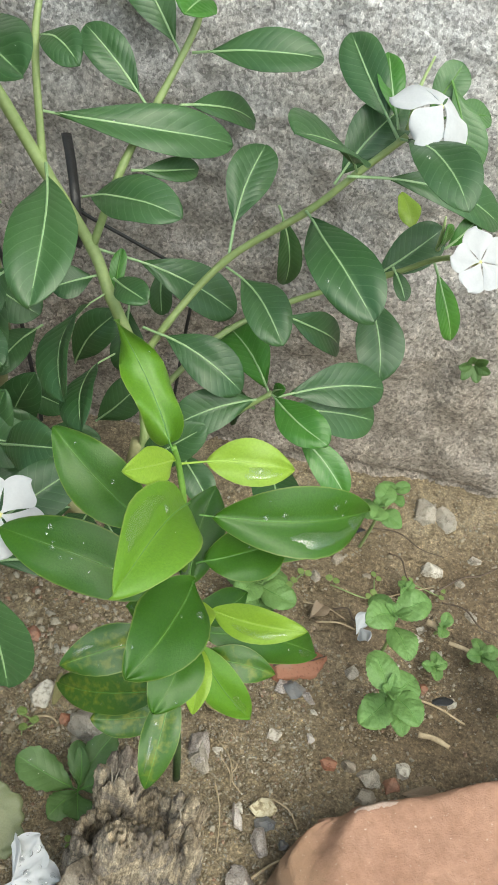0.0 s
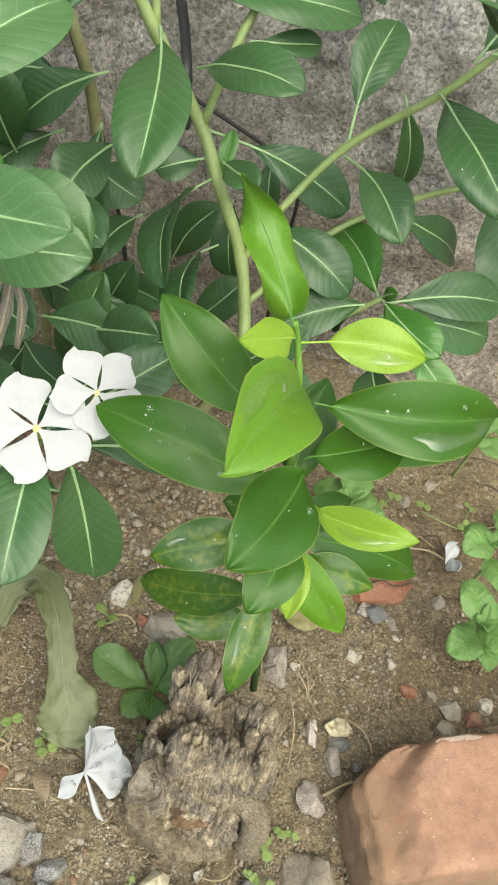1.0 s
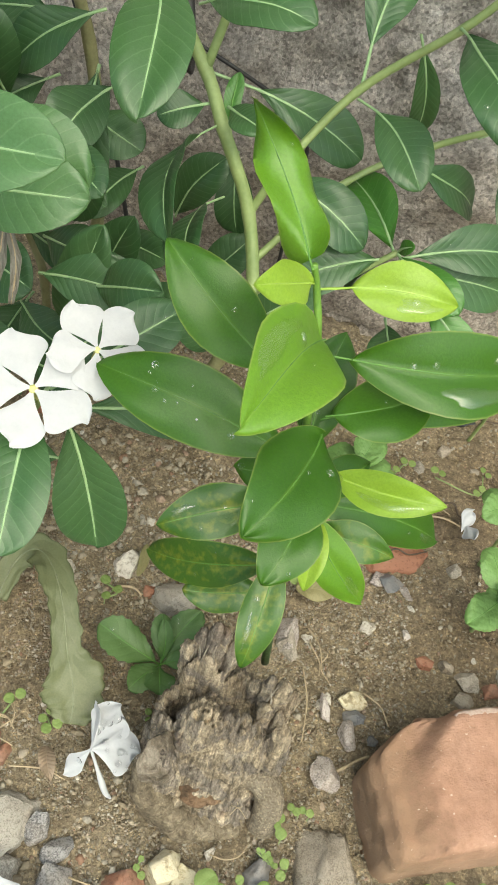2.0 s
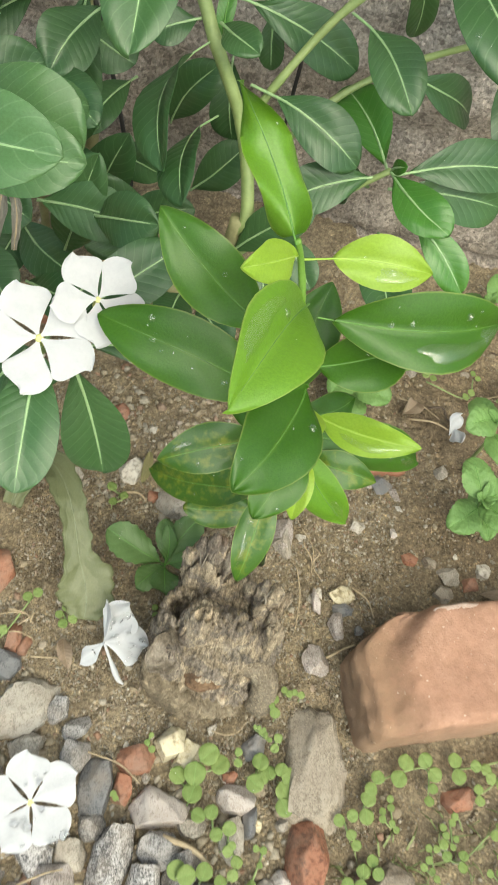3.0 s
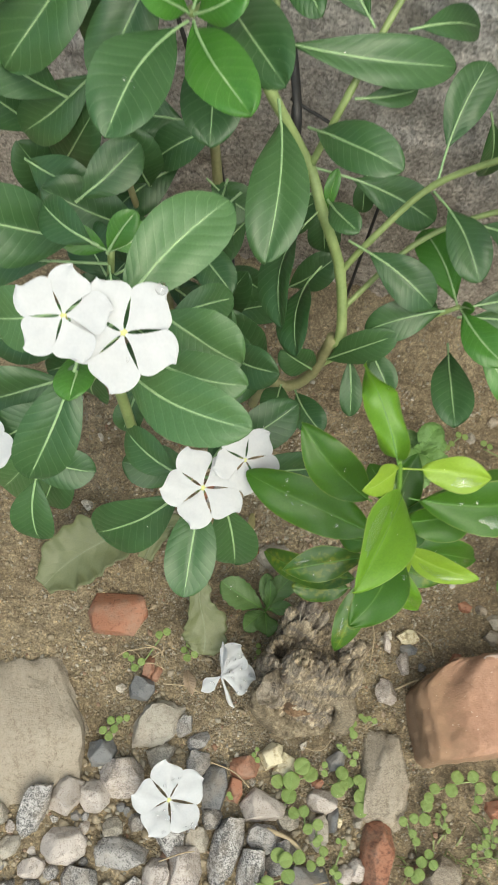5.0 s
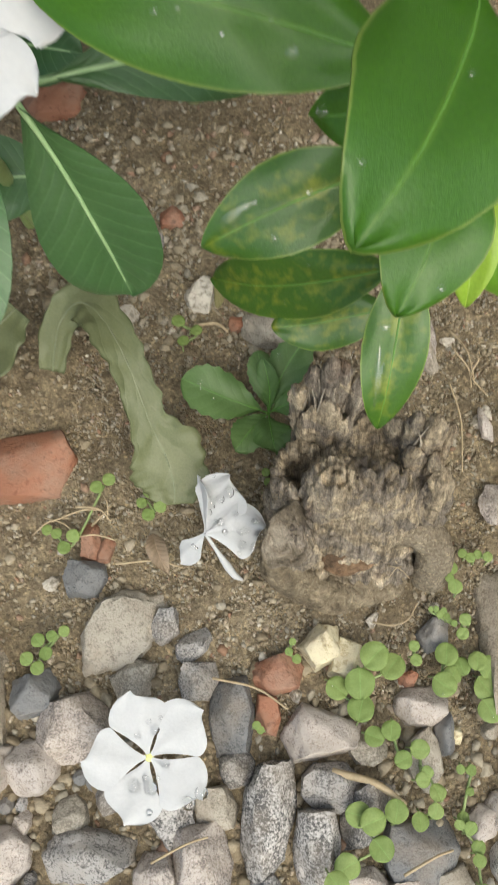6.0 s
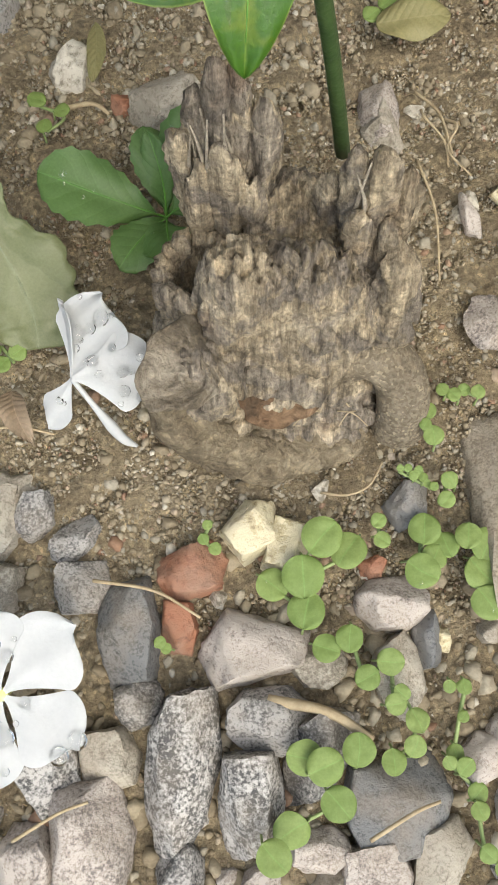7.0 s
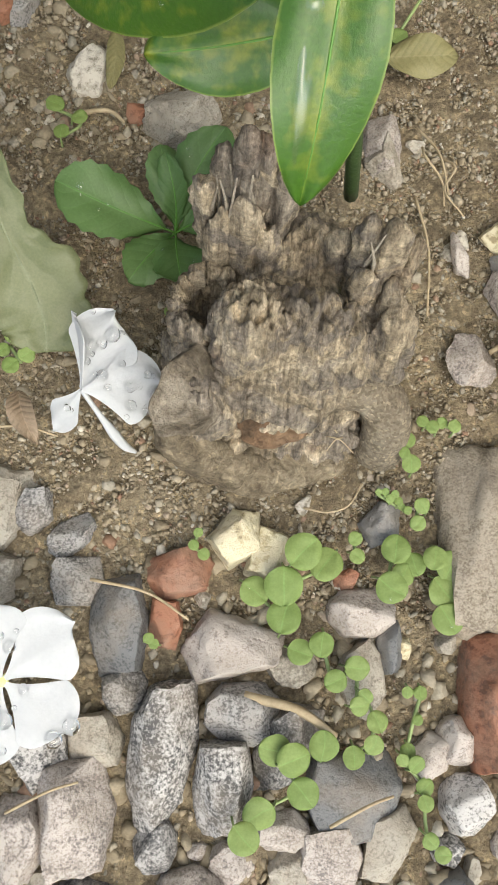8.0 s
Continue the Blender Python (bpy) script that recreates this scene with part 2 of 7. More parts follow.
def wall_mat():
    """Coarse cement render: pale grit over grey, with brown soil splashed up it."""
    m, nt, bsdf = graph("rough_render")
    co = objco(nt)
    a, b, c = noise_n(nt, co, 7.0, 5.0), noise_n(nt, co, 60.0, 6.0, 0.7), noise_n(nt, co, 420.0, 4.0, 0.75)
    col = ramp(nt, a, [(0.3, (0.5, 0.495, 0.49)), (0.7, (0.67, 0.665, 0.66))])
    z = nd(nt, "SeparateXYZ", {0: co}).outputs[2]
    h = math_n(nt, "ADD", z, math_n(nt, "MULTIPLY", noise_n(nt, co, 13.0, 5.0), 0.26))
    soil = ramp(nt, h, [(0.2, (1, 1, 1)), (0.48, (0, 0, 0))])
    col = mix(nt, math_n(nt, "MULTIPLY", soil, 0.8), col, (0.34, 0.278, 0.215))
    col = mix(nt, 0.8, col, ramp(nt, b, [(0.28, (0.55, 0.53, 0.52)), (0.5, (0.92, 0.91, 0.9)), (0.72, (1.3, 1.29, 1.29))]), "MULTIPLY")
    vor = nd(nt, "TexVoronoi", {"Vector": co, "Scale": 480.0})
    g = nd(nt, "SeparateColor", {0: vor.outputs["Color"]}).outputs[0]
    f = math_n(nt, "ADD", math_n(nt, "MULTIPLY", c, 0.75), math_n(nt, "MULTIPLY", g, 0.25))
    grit = ramp(nt, f, [(0.34, (0.3, 0.29, 0.285)), (0.48, (0.85, 0.85, 0.85)), (0.6, (1.25, 1.25, 1.25)), (0.7, (1.75, 1.75, 1.75))])
    col = mix(nt, 0.72, col, grit, "MULTIPLY")
    moss = ramp(nt, noise_n(nt, co, 22.0, 4.0), [(0.6, (0, 0, 0)), (0.75, (1, 1, 1))])
    col = mix(nt, math_n(nt, "MULTIPLY", math_n(nt, "MULTIPLY", moss, soil), 0.35), col, (0.16, 0.15, 0.09))
    nt.links.new(col, bsdf.inputs["Base Color"])
    set_in(bsdf, Roughness=0.8, Specular_IOR_Level=0.4)
    hh = math_n(nt, "ADD", b, math_n(nt, "MULTIPLY", f, 0.8))
    bump(nt, bsdf, hh, 1.0, 0.004)
    return m


def granite_mat(name, pale, mid, fleck, cut=0.45, scale=800.0):
    m, nt, bsdf = graph(name)
    co = objco(nt)
    rnd = nd(nt, "ObjectInfo").outputs["Random"]
    off = nd(nt, "VectorMath", {0: co, 1: nd(nt, "CombineXYZ", {0: rnd, 1: rnd, 2: rnd}).outputs[0]}, operation="ADD").outputs[0]
    g = noise_n(nt, off, scale * 0.55, 3.0, 0.6)
    n1 = noise_n(nt, off, 300.0, 6.0, 0.75, 0.5)
    f = math_n(nt, "ADD", math_n(nt, "MULTIPLY", g, 0.75), math_n(nt, "MULTIPLY", n1, 0.7))
    f = math_n(nt, "ADD", f, math_n(nt, "MULTIPLY", noise_n(nt, nd(nt, "Mapping", {0: off, 2: (0.0, 0.6, 0.5), 3: (1.0, 0.25, 1.0)}).outputs[0], 150.0, 3.0), 0.3))
    f = math_n(nt, "ADD", f, math_n(nt, "SUBTRACT", math_n(nt, "MULTIPLY", rnd, 0.12), 0.42))
    col = ramp(nt, f, [(cut - 0.03, fleck), (cut + 0.01, mid), (cut + 0.07, mid), (cut + 0.12, pale)])
    dust = ramp(nt, noise_n(nt, off, 60.0, 4.0), [(0.45, (0, 0, 0)), (0.7, (1, 1, 1))])
    col = mix(nt, math_n(nt, "MULTIPLY", dust, 0.5), col, (0.3, 0.25, 0.195))
    nt.links.new(col, bsdf.inputs["Base Color"])
    set_in(bsdf, Roughness=0.65, Specular_IOR_Level=0.4)
    bump(nt, bsdf, math_n(nt, "ADD", n1, math_n(nt, "MULTIPLY", noise_n(nt, off, 900.0, 3.0), 0.5)), 0.55, 0.0014)
    return m


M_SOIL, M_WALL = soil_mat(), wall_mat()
M_GRANITE = granite_mat("pinkish_granite", (0.5, 0.45, 0.41), (0.36, 0.312, 0.28), (0.19, 0.168, 0.156), 0.4, 2300.0)
M_GRANITE_BW = granite_mat("black_and_white_granite", (0.53, 0.51, 0.49), (0.3, 0.287, 0.274), (0.085, 0.084, 0.083), 0.44, 2000.0)
M_DARKGRANITE = granite_mat("dark_speckled_granite", (0.36, 0.345, 0.33), (0.185, 0.177, 0.17), (0.075, 0.074, 0.074), 0.44, 2300.0)
M_DARKSTONE = granite_mat("dark_grey_stone", (0.18, 0.182, 0.184), (0.115, 0.117, 0.12), (0.065, 0.066, 0.069), 0.36, 2300.0)
M_SANDSTONE = granite_mat("brown_sandstone", (0.35, 0.305, 0.24), (0.27, 0.228, 0.172), (0.18, 0.15, 0.112), 0.43, 2600.0)
M_GREYBROWN = granite_mat("grey_brown_stone", (0.4, 0.365, 0.305), (0.3, 0.27, 0.222), (0.2, 0.176, 0.14), 0.42, 2300.0)
M_PALESTONE = granite_mat("pale_yellow_stone", (0.66, 0.6, 0.42), (0.52, 0.45, 0.28), (0.3, 0.24, 0.14), 0.4)
M_TERRACOTTA = granite_mat("terracotta", (0.31, 0.142, 0.085), (0.235, 0.1, 0.057), (0.14, 0.062, 0.038), 0.38)
M_WHITECHIP = granite_mat("white_chip", (0.6, 0.56, 0.48), (0.46, 0.42, 0.35), (0.26, 0.23, 0.18), 0.45)


def brick_mat():
    m, nt, bsdf = graph("orange_brick")
    co = objco(nt)
    a, b, c = noise_n(nt, co, 25.0, 4.0), noise_n(nt, co, 160.0, 5.0, 0.7), noise_n(nt, co, 900.0, 3.0)
    col = ramp(nt, a, [(0.3, (0.365, 0.202, 0.132)), (0.7, (0.44, 0.262, 0.18))])
    col = mix(nt, 0.7, col, ramp(nt, b, [(0.3, (0.7, 0.66, 0.62)), (0.55, (1, 1, 1)), (0.8, (1.2, 1.2, 1.18))]), "MULTIPLY")
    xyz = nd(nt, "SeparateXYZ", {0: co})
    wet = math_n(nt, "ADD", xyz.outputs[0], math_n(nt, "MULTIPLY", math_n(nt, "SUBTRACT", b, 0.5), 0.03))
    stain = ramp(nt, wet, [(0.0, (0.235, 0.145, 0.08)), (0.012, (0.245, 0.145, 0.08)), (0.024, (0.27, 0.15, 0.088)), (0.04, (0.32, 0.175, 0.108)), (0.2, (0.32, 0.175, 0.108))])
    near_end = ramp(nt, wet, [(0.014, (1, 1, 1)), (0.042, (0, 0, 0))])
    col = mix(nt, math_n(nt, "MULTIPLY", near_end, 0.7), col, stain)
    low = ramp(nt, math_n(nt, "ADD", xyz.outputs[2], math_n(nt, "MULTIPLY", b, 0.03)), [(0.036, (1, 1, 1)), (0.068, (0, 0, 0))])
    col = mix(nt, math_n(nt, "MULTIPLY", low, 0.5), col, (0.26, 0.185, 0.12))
    spot = ramp(nt, noise_n(nt, co, 420.0, 2.0), [(0.69, (0, 0, 0)), (0.74, (1, 1, 1))])
    col = mix(nt, math_n(nt, "MULTIPLY", spot, 0.5), col, (0.75, 0.62, 0.5))
    nt.links.new(col, bsdf.inputs["Base Color"])
    set_in(bsdf, Roughness=0.85)
    bump(nt, bsdf, math_n(nt, "ADD", b, math_n(nt, "MULTIPLY", c, 0.6)), 0.5, 0.0018)
    return m


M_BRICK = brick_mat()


def wood_mat():
    """Old stump wood: olive brown, bleached fibres, blue-grey weathered patches and dark crevices."""
    m, nt, bsdf = graph("weathered_wood")
    co = objco(nt)
    st = nd(nt, "Mapping", {0: co, 3: (1.0, 0.4, 0.25)}).outputs[0]
    fib = noise_n(nt, st, 420.0, 6.0, 0.7, 1.0)
    blo = noise_n(nt, co, 70.0, 5.0, 0.65, 0.6)
    fine = noise_n(nt, co, 900.0, 4.0, 0.7)
    col = ramp(nt, blo, [(0.34, (0.15, 0.125, 0.092)), (0.45, (0.275, 0.232, 0.17)), (0.55, (0.385, 0.33, 0.246)), (0.66, (0.53, 0.465, 0.36))])
    grey = ramp(nt, noise_n(nt, co, 58.0, 4.0, 0.6, 1.0), [(0.49, (0, 0, 0)), (0.57, (1, 1, 1))])
    col = mix(nt, math_n(nt, "MULTIPLY", grey, 0.7), col, (0.165, 0.15, 0.14))
    red = ramp(nt, noise_n(nt, co, 38.0, 3.0), [(0.6, (0, 0, 0)), (0.72, (1, 1, 1))])
    col = mix(nt, math_n(nt, "MULTIPLY", red, 0.35), col, (0.26, 0.15, 0.085))
    col = mix(nt, 0.7, col, ramp(nt, fib, [(0.34, (0.45, 0.42, 0.38)), (0.48, (0.9, 0.88, 0.85)), (0.58, (1.15, 1.12, 1.08)), (0.7, (1.7, 1.65, 1.55))]), "MULTIPLY")
    grain = noise_n(nt, nd(nt, "Mapping", {0: co, 3: (1.0, 0.16, 0.12)}).outputs[0], 520.0, 4.0, 0.7)
    col = mix(nt, 0.7, col, ramp(nt, grain, [(0.36, (0.3, 0.27, 0.25)), (0.46, (0.85, 0.83, 0.8)), (0.56, (1.1, 1.08, 1.05)), (0.66, (1.6, 1.56, 1.48))]), "MULTIPLY")
    col = mix(nt, 0.7, col, ramp(nt, fine, [(0.34, (0.5, 0.47, 0.44)), (0.5, (1, 1, 1)), (0.66, (1.5, 1.46, 1.4))]), "MULTIPLY")
    nt.links.new(col, bsdf.inputs["Base Color"])
    set_in(bsdf, Roughness=0.85, Specular_IOR_Level=0.3)
    bump(nt, bsdf, math_n(nt, "ADD", fib, math_n(nt, "MULTIPLY", fine, 0.8)), 0.9, 0.0018)
    return m


M_WOOD = wood_mat()


def bark_mat(name, dark, mid, pale, blotch=0.6, sand=0.3):
    """Old root skin: broad stains, creases, and sand grains stuck to it."""
    m, nt, bsdf = graph(name)
    co = objco(nt)
    big, crease, fine = noise_n(nt, co, 75.0, 5.0, 0.65, 0.8), noise_n(nt, co, 260.0, 6.0, 0.75, 0.8), noise_n(nt, co, 1100.0, 4.0, 0.7)
    col = ramp(nt, big, [(0.34, dark), (0.5, mid), (0.66, pale)])
    col = mix(nt, blotch, col, ramp(nt, crease, [(0.34, (0.35, 0.31, 0.28)), (0.46, (0.82, 0.8, 0.77)), (0.55, (1.08, 1.07, 1.05)), (0.66, (1.5, 1.46, 1.38))]), "MULTIPLY")
    grain = nd(nt, "SeparateColor", {0: nd(nt, "TexVoronoi", {"Vector": co, "Scale": 1300.0}).outputs["Color"]}).outputs[0]
    col = mix(nt, sand, col, ramp(nt, grain, [(0.0, (0.5, 0.46, 0.42)), (0.6, (1, 1, 1)), (0.9, (1.4, 1.38, 1.3)), (1.0, (2.2, 2.15, 2.0))]), "MULTIPLY")
    nt.links.new(col, bsdf.inputs["Base Color"])
    set_in(bsdf, Roughness=0.85, Specular_IOR_Level=0.3)
    bump(nt, bsdf, math_n(nt, "ADD", crease, math_n(nt, "MULTIPLY", fine, 0.6)), 1.0, 0.002)
    return m


M_ROOT = bark_mat("olive_brown_bark", (0.15, 0.12, 0.082), (0.25, 0.206, 0.142), (0.36, 0.306, 0.22), 0.85, 0.25)
M_SANDYROOT = bark_mat("sandy_root", (0.22, 0.18, 0.128), (0.275, 0.232, 0.17), (0.34, 0.292, 0.222), 0.35, 0.6)
M_PALEWOOD = skin_mat("pale_fibrous_wood", (0.13, 0.107, 0.082), (0.46, 0.405, 0.32), 0.88, 300.0, 1.0)
M_CUTWOOD = bark_mat("worn_cut_wood", (0.09, 0.076, 0.06), (0.18, 0.15, 0.112), (0.36, 0.315, 0.255), 0.8, 0.15)
M_REDWOOD = bark_mat("reddish_rotten_wood", (0.11, 0.075, 0.048), (0.2, 0.125, 0.075), (0.28, 0.185, 0.115), 0.85, 0.1)


def pebble_mat():
    m, nt, bsdf = graph("mixed_grit")
    r = nd(nt, "NewGeometry").outputs["Random Per Island"]
    col = ramp(nt, r, [(0.0, (0.2, 0.16, 0.104)), (0.4, (0.285, 0.236, 0.16)), (0.66, (0.35, 0.3, 0.216)), (0.76, (0.3, 0.274, 0.222)), (0.88, (0.4, 0.356, 0.272)), (0.93, (0.28, 0.165, 0.105)), (0.97, (0.44, 0.4, 0.325)), (1.0, (0.57, 0.53, 0.45))])
    co = objco(nt)
    n1 = noise_n(nt, co, 700.0, 3.0)
    col = mix(nt, 0.6, col, ramp(nt, n1, [(0.3, (0.6, 0.58, 0.55)), (0.7, (1.15, 1.15, 1.15))]), "MULTIPLY")
    nt.links.new(col, bsdf.inputs["Base Color"])
    set_in(bsdf, Roughness=0.8)
    bump(nt, bsdf, n1, 0.5, 0.0008)
    return m


M_PEBBLE = pebble_mat()


# ---- mesh helpers ----
def link_mesh(name, verts, faces, material, parent=None, label="", smooth=True, uvs=None):
    me = bpy.data.meshes.new(name)
    me.from_pydata([tuple(v) for v in verts], [], faces)
    if uvs is not None:
        layer = me.uv_layers.new(name="UVMap")
        idx = np.empty(len(me.loops), dtype=np.int32)
        me.loops.foreach_get("vertex_index", idx)
        layer.data.foreach_set("uv", np.asarray(uvs, dtype=np.float32)[idx].ravel())
    me.polygons.foreach_set("use_smooth", [smooth] * len(me.polygons))
    me.materials.append(material)
    me.update()
    ob = new(name, me)
    if parent:
        ob.parent = parent
    if label:
        tagged(ob, label)
    return ob


def empty(name, at, label, category, group="", kind=""):
    ob = new(name)
    ob.empty_display_size = 0.01
    ob.location = at
    bpy.context.view_layer.update()
    return tagged(ob, label, category, group, kind)


def local(parent, p):
    return Vector(p) - parent.location if parent else Vector(p)


def smooth_line(pts, n=6):
    """Catmull-Rom through the points."""
    p = [Vector(q) for q in pts]
    if len(p) < 3:
        return [p[0].lerp(p[-1], i / n) for i in range(n + 1)]
    p = [p[0] * 2 - p[1]] + p + [p[-1] * 2 - p[-2]]
    out = []
    for i in range(1, len(p) - 2):
        a, b, c, d = p[i - 1:i + 3]
        for k in range(n):
            t = k / n
            out.append(0.5 * (2 * b + (c - a) * t + (2 * a - 5 * b + 4 * c - d) * t * t + (3 * b - a - 3 * c + d) * t ** 3))
    return out + [p[-2]]


def tube(name, pts, r0, r1, material, parent=None, label="", sides=8, n=6, knots=0.0, flat=1.0, rough=0.0, radii=None):
    line = [local(parent, q) for q in smooth_line(pts, n)]
    verts, faces, m = [], [], len(line)
    ref = Vector((0.31, -0.62, 0.72))
    for i, c in enumerate(line):
        d = (line[min(i + 1, m - 1)] - line[max(i - 1, 0)]).normalized()
        a = (ref - d * ref.dot(d)).normalized()
        b = d.cross(a)
        r = r0 + (r1 - r0) * i / (m - 1)
        if radii:
            f = i / (m - 1) * (len(radii) - 1)
            j = min(int(f), len(radii) - 2)
            r = radii[j] + (radii[j + 1] - radii[j]) * (f - j)
        if knots and i % n == 0:
            r *= 1 + knots
        for k in range(sides):
            w = 2 * math.pi * k / sides
            o = a * math.cos(w) * flat + b * math.sin(w)
            q = (c + o * r) * 110
            verts.append(c + o * (r * (1 + rough * (noise.noise(q) + 0.55 * noise.noise(q * 2.6) + 0.35 * noise.noise(q * 6.5)))) if rough else c + o * r)
    for i in range(m - 1):
        for k in range(sides):
            k2 = (k + 1) % sides
            faces.append((i * sides + k, i * sides + k2, (i + 1) * sides + k2, (i + 1) * sides + k))
    faces.append(tuple(range(sides))[::-1])
    faces.append(tuple((m - 1) * sides + k for k in range(sides)))
    return link_mesh(name, verts, faces, material, parent, label)


def prof_vinca(s):
    """Obovate: narrow at the stalk, widest past the middle, blunt and rounded at its end."""
    if s < 0.6:
        return math.sin(math.pi / 2 * s / 0.6) ** 1.08
    return max(0.0, 1 - ((s - 0.6) / 0.4) ** 2.5) ** 0.6


def prof_citrus(s):
    """Elliptic, drawn out into a short blunt drip tip."""
    return max(0.0, math.sin(math.pi * s ** 0.95)) ** 0.72 * (1 - 0.35 * max(0.0, (s - 0.8) / 0.2) ** 2 * (1 - s) * 5)


def prof_citrus_round(s):
    return max(0.0, math.sin(math.pi * s ** 1.02)) ** 0.66


def prof_round(s):
    return max(0.0, math.sin(math.pi * s)) ** 0.5


def prof_mint(s):
    return max(0.0, math.sin(math.pi * s ** 0.92)) ** 0.5


def prof_clover(s):
    return max(0.0, 1 - (2 * s - 1) ** 2) ** 0.5 * (1 - 0.1 * (s - 0.5))


PROFILES = {"clover": prof_clover, "vinca": prof_vinca, "citrus": prof_citrus, "citrus_round": prof_citrus_round, "round": prof_round, "mint": prof_mint}
leaf_rng = random.Random(7)


def leaf(parent, base, tip, width, material, shape="vinca", sag=0.07, fold=0.12, face=(0.05, -0.7, 0.7), petiole=0.1, rib=M_RIB, rib_r=0.0009,
         wave=0.03, teeth=0.0, twist=0.0, nv=16, nu=10, name="leaf", label="", drops=0, thick=0.0003, films=(), crinkle=0.0):
    """A blade from base to tip that looks towards face: arched by sag, folded along its rib by fold, with the rib as a part of its own."""
    b, t = local(parent, base), local(parent, tip)
    d = t - b
    length = d.length
    d.normalize()
    nrm = Vector(face)
    nrm = (nrm - d * nrm.dot(d)).normalized()
    side = d.cross(nrm).normalized()
    if shape == "vinca":
        width = width * 0.88
    pf = PROFILES[shape]
    peak = max(pf(i / 60) for i in range(61))
    ph = leaf_rng.uniform(0, 6.28)
    skew = leaf_rng.uniform(-0.06, 0.06)
    if shape == "vinca" and not twist:
        twist = leaf_rng.uniform(-0.3, 0.3)
    top, uvs = [], []

    def spine(s):
        return b + d * (length * s) + nrm * (length * sag * 4 * s * (1 - s) * (0.75 + 0.5 * s)) + side * (length * skew * math.sin(math.pi * s))

    def half(s):
        return 0.5 * width * pf(s) / peak

    def surf(s, e, grow=1.0, up_by=0.0):
        h = half(s)
        tw = twist * (s - 0.3)
        sd = (side * math.cos(tw) + nrm * math.sin(tw)).normalized()
        up = (nrm * math.cos(tw) - side * math.sin(tw)).normalized()
        a = abs(e)
        lift = h * (2 * fold * a ** 1.1 + 0.04 * math.sin(math.pi * a) - 0.1 * a ** 4)
        lift += wave * width * math.sin(ph + 8 * s + 1.5 * e) * a * a
        lift += 0.018 * width * math.sin(ph * 2 + 11 * s) * math.cos(ph + 5 * e) + 0.05 * width * noise.noise(Vector((s * 3.5, e * 1.3, ph))) * a
        if crinkle:
            lift += crinkle * width * abs(math.sin(16 * s - 5 * a)) * math.sin(math.pi * a)
        return spine(petiole + (1 - petiole) * s) + sd * (e * h * grow) + up * (lift + up_by)

    for i in range(nv + 1):
        s = 0.5 - 0.5 * math.cos(math.pi * i / nv)
        for k in range(nu + 1):
            e = k / nu * 2 - 1
            top.append(surf(s, e, 1 + teeth * (1 if i % 2 == 0 else -1) if abs(e) == 1 else 1.0))
            uvs.append((0.5 + 0.5 * e, s))
    row = nu + 1
    n_top = len(top)
    verts = top + [p - nrm * thick for p in top]
    uvs = uvs + uvs
    faces = []
    for i in range(nv):
        for k in range(nu):
            a = i * row + k
            faces.append((a, a + 1, a + row + 1, a + row))
            faces.append((n_top + a, n_top + a + row, n_top + a + row + 1, n_top + a + 1))
    for i in range(nv):
        for a, c in ((i * row, (i + 1) * row), (i * row + nu, (i + 1) * row + nu)):
            faces.append((a, c, n_top + c, n_top + a) if a == i * row else (c, a, n_top + a, n_top + c))
    ob = link_mesh(name, verts, faces, material, parent, label, uvs=uvs)
    ob.data.set_sharp_from_angle(angle=0.9)
    if rib:
        line = [surf(s, 0.0, 1.0, rib_r * 0.15) for s in (0.0, 0.12, 0.25, 0.4, 0.55, 0.7, 0.82, 0.9)]
        if petiole > 0.02:
            line.insert(0, b.copy())
        vs, fs = [], []
        for i, c in enumerate(line):
            r = rib_r * (1 - 0.8 * i / (len(line) - 1))
            for k in range(6):
                w = 2 * math.pi * k / 6
                vs.append(c + side * (r * math.cos(w)) + nrm * (r * 0.7 * math.sin(w)))
        for i in range(len(line) - 1):
            for k in range(6):
                k2 = (k + 1) % 6
                fs.append((i * 6 + k, i * 6 + k2, (i + 1) * 6 + k2, (i + 1) * 6 + k))
        link_mesh("midrib", vs, fs, rib, ob, "pale raised midrib" if rib is M_RIB else "")
    for _ in range(drops):
        droplet(surf(leaf_rng.uniform(0.25, 0.85), leaf_rng.uniform(-0.7, 0.7)), nrm, leaf_rng.choice((0.0006, 0.0008, 0.001, 0.0016)), ob)
    for s0, e0, ds, de in films:
        vs, fs, n, m = [], [], 5, 20
        for i in range(n + 1):
            q = i / n
            for k in range(m):
                w = 2 * math.pi * k / m
                rag = 1 + 0.18 * math.sin(3 * w + ph) + 0.1 * math.sin(5 * w + 2 * ph)
                s, e = s0 + ds * q * rag * math.cos(w), e0 + de * q * rag * math.sin(w)
                vs.append(surf(max(0.02, min(0.97, s)), max(-0.97, min(0.97, e)), 1.0, 0.00006 + 0.0008 * (1 - q ** 4)))
        for i in range(n):
            for k in range(m):
                k2 = (k + 1) % m
                fs.append((i * m + k, i * m + k2, (i + 1) * m + k2, (i + 1) * m + k))
        link_mesh("water_film", vs, fs, M_FILM, ob, "thin clear film of rainwater")
    return ob


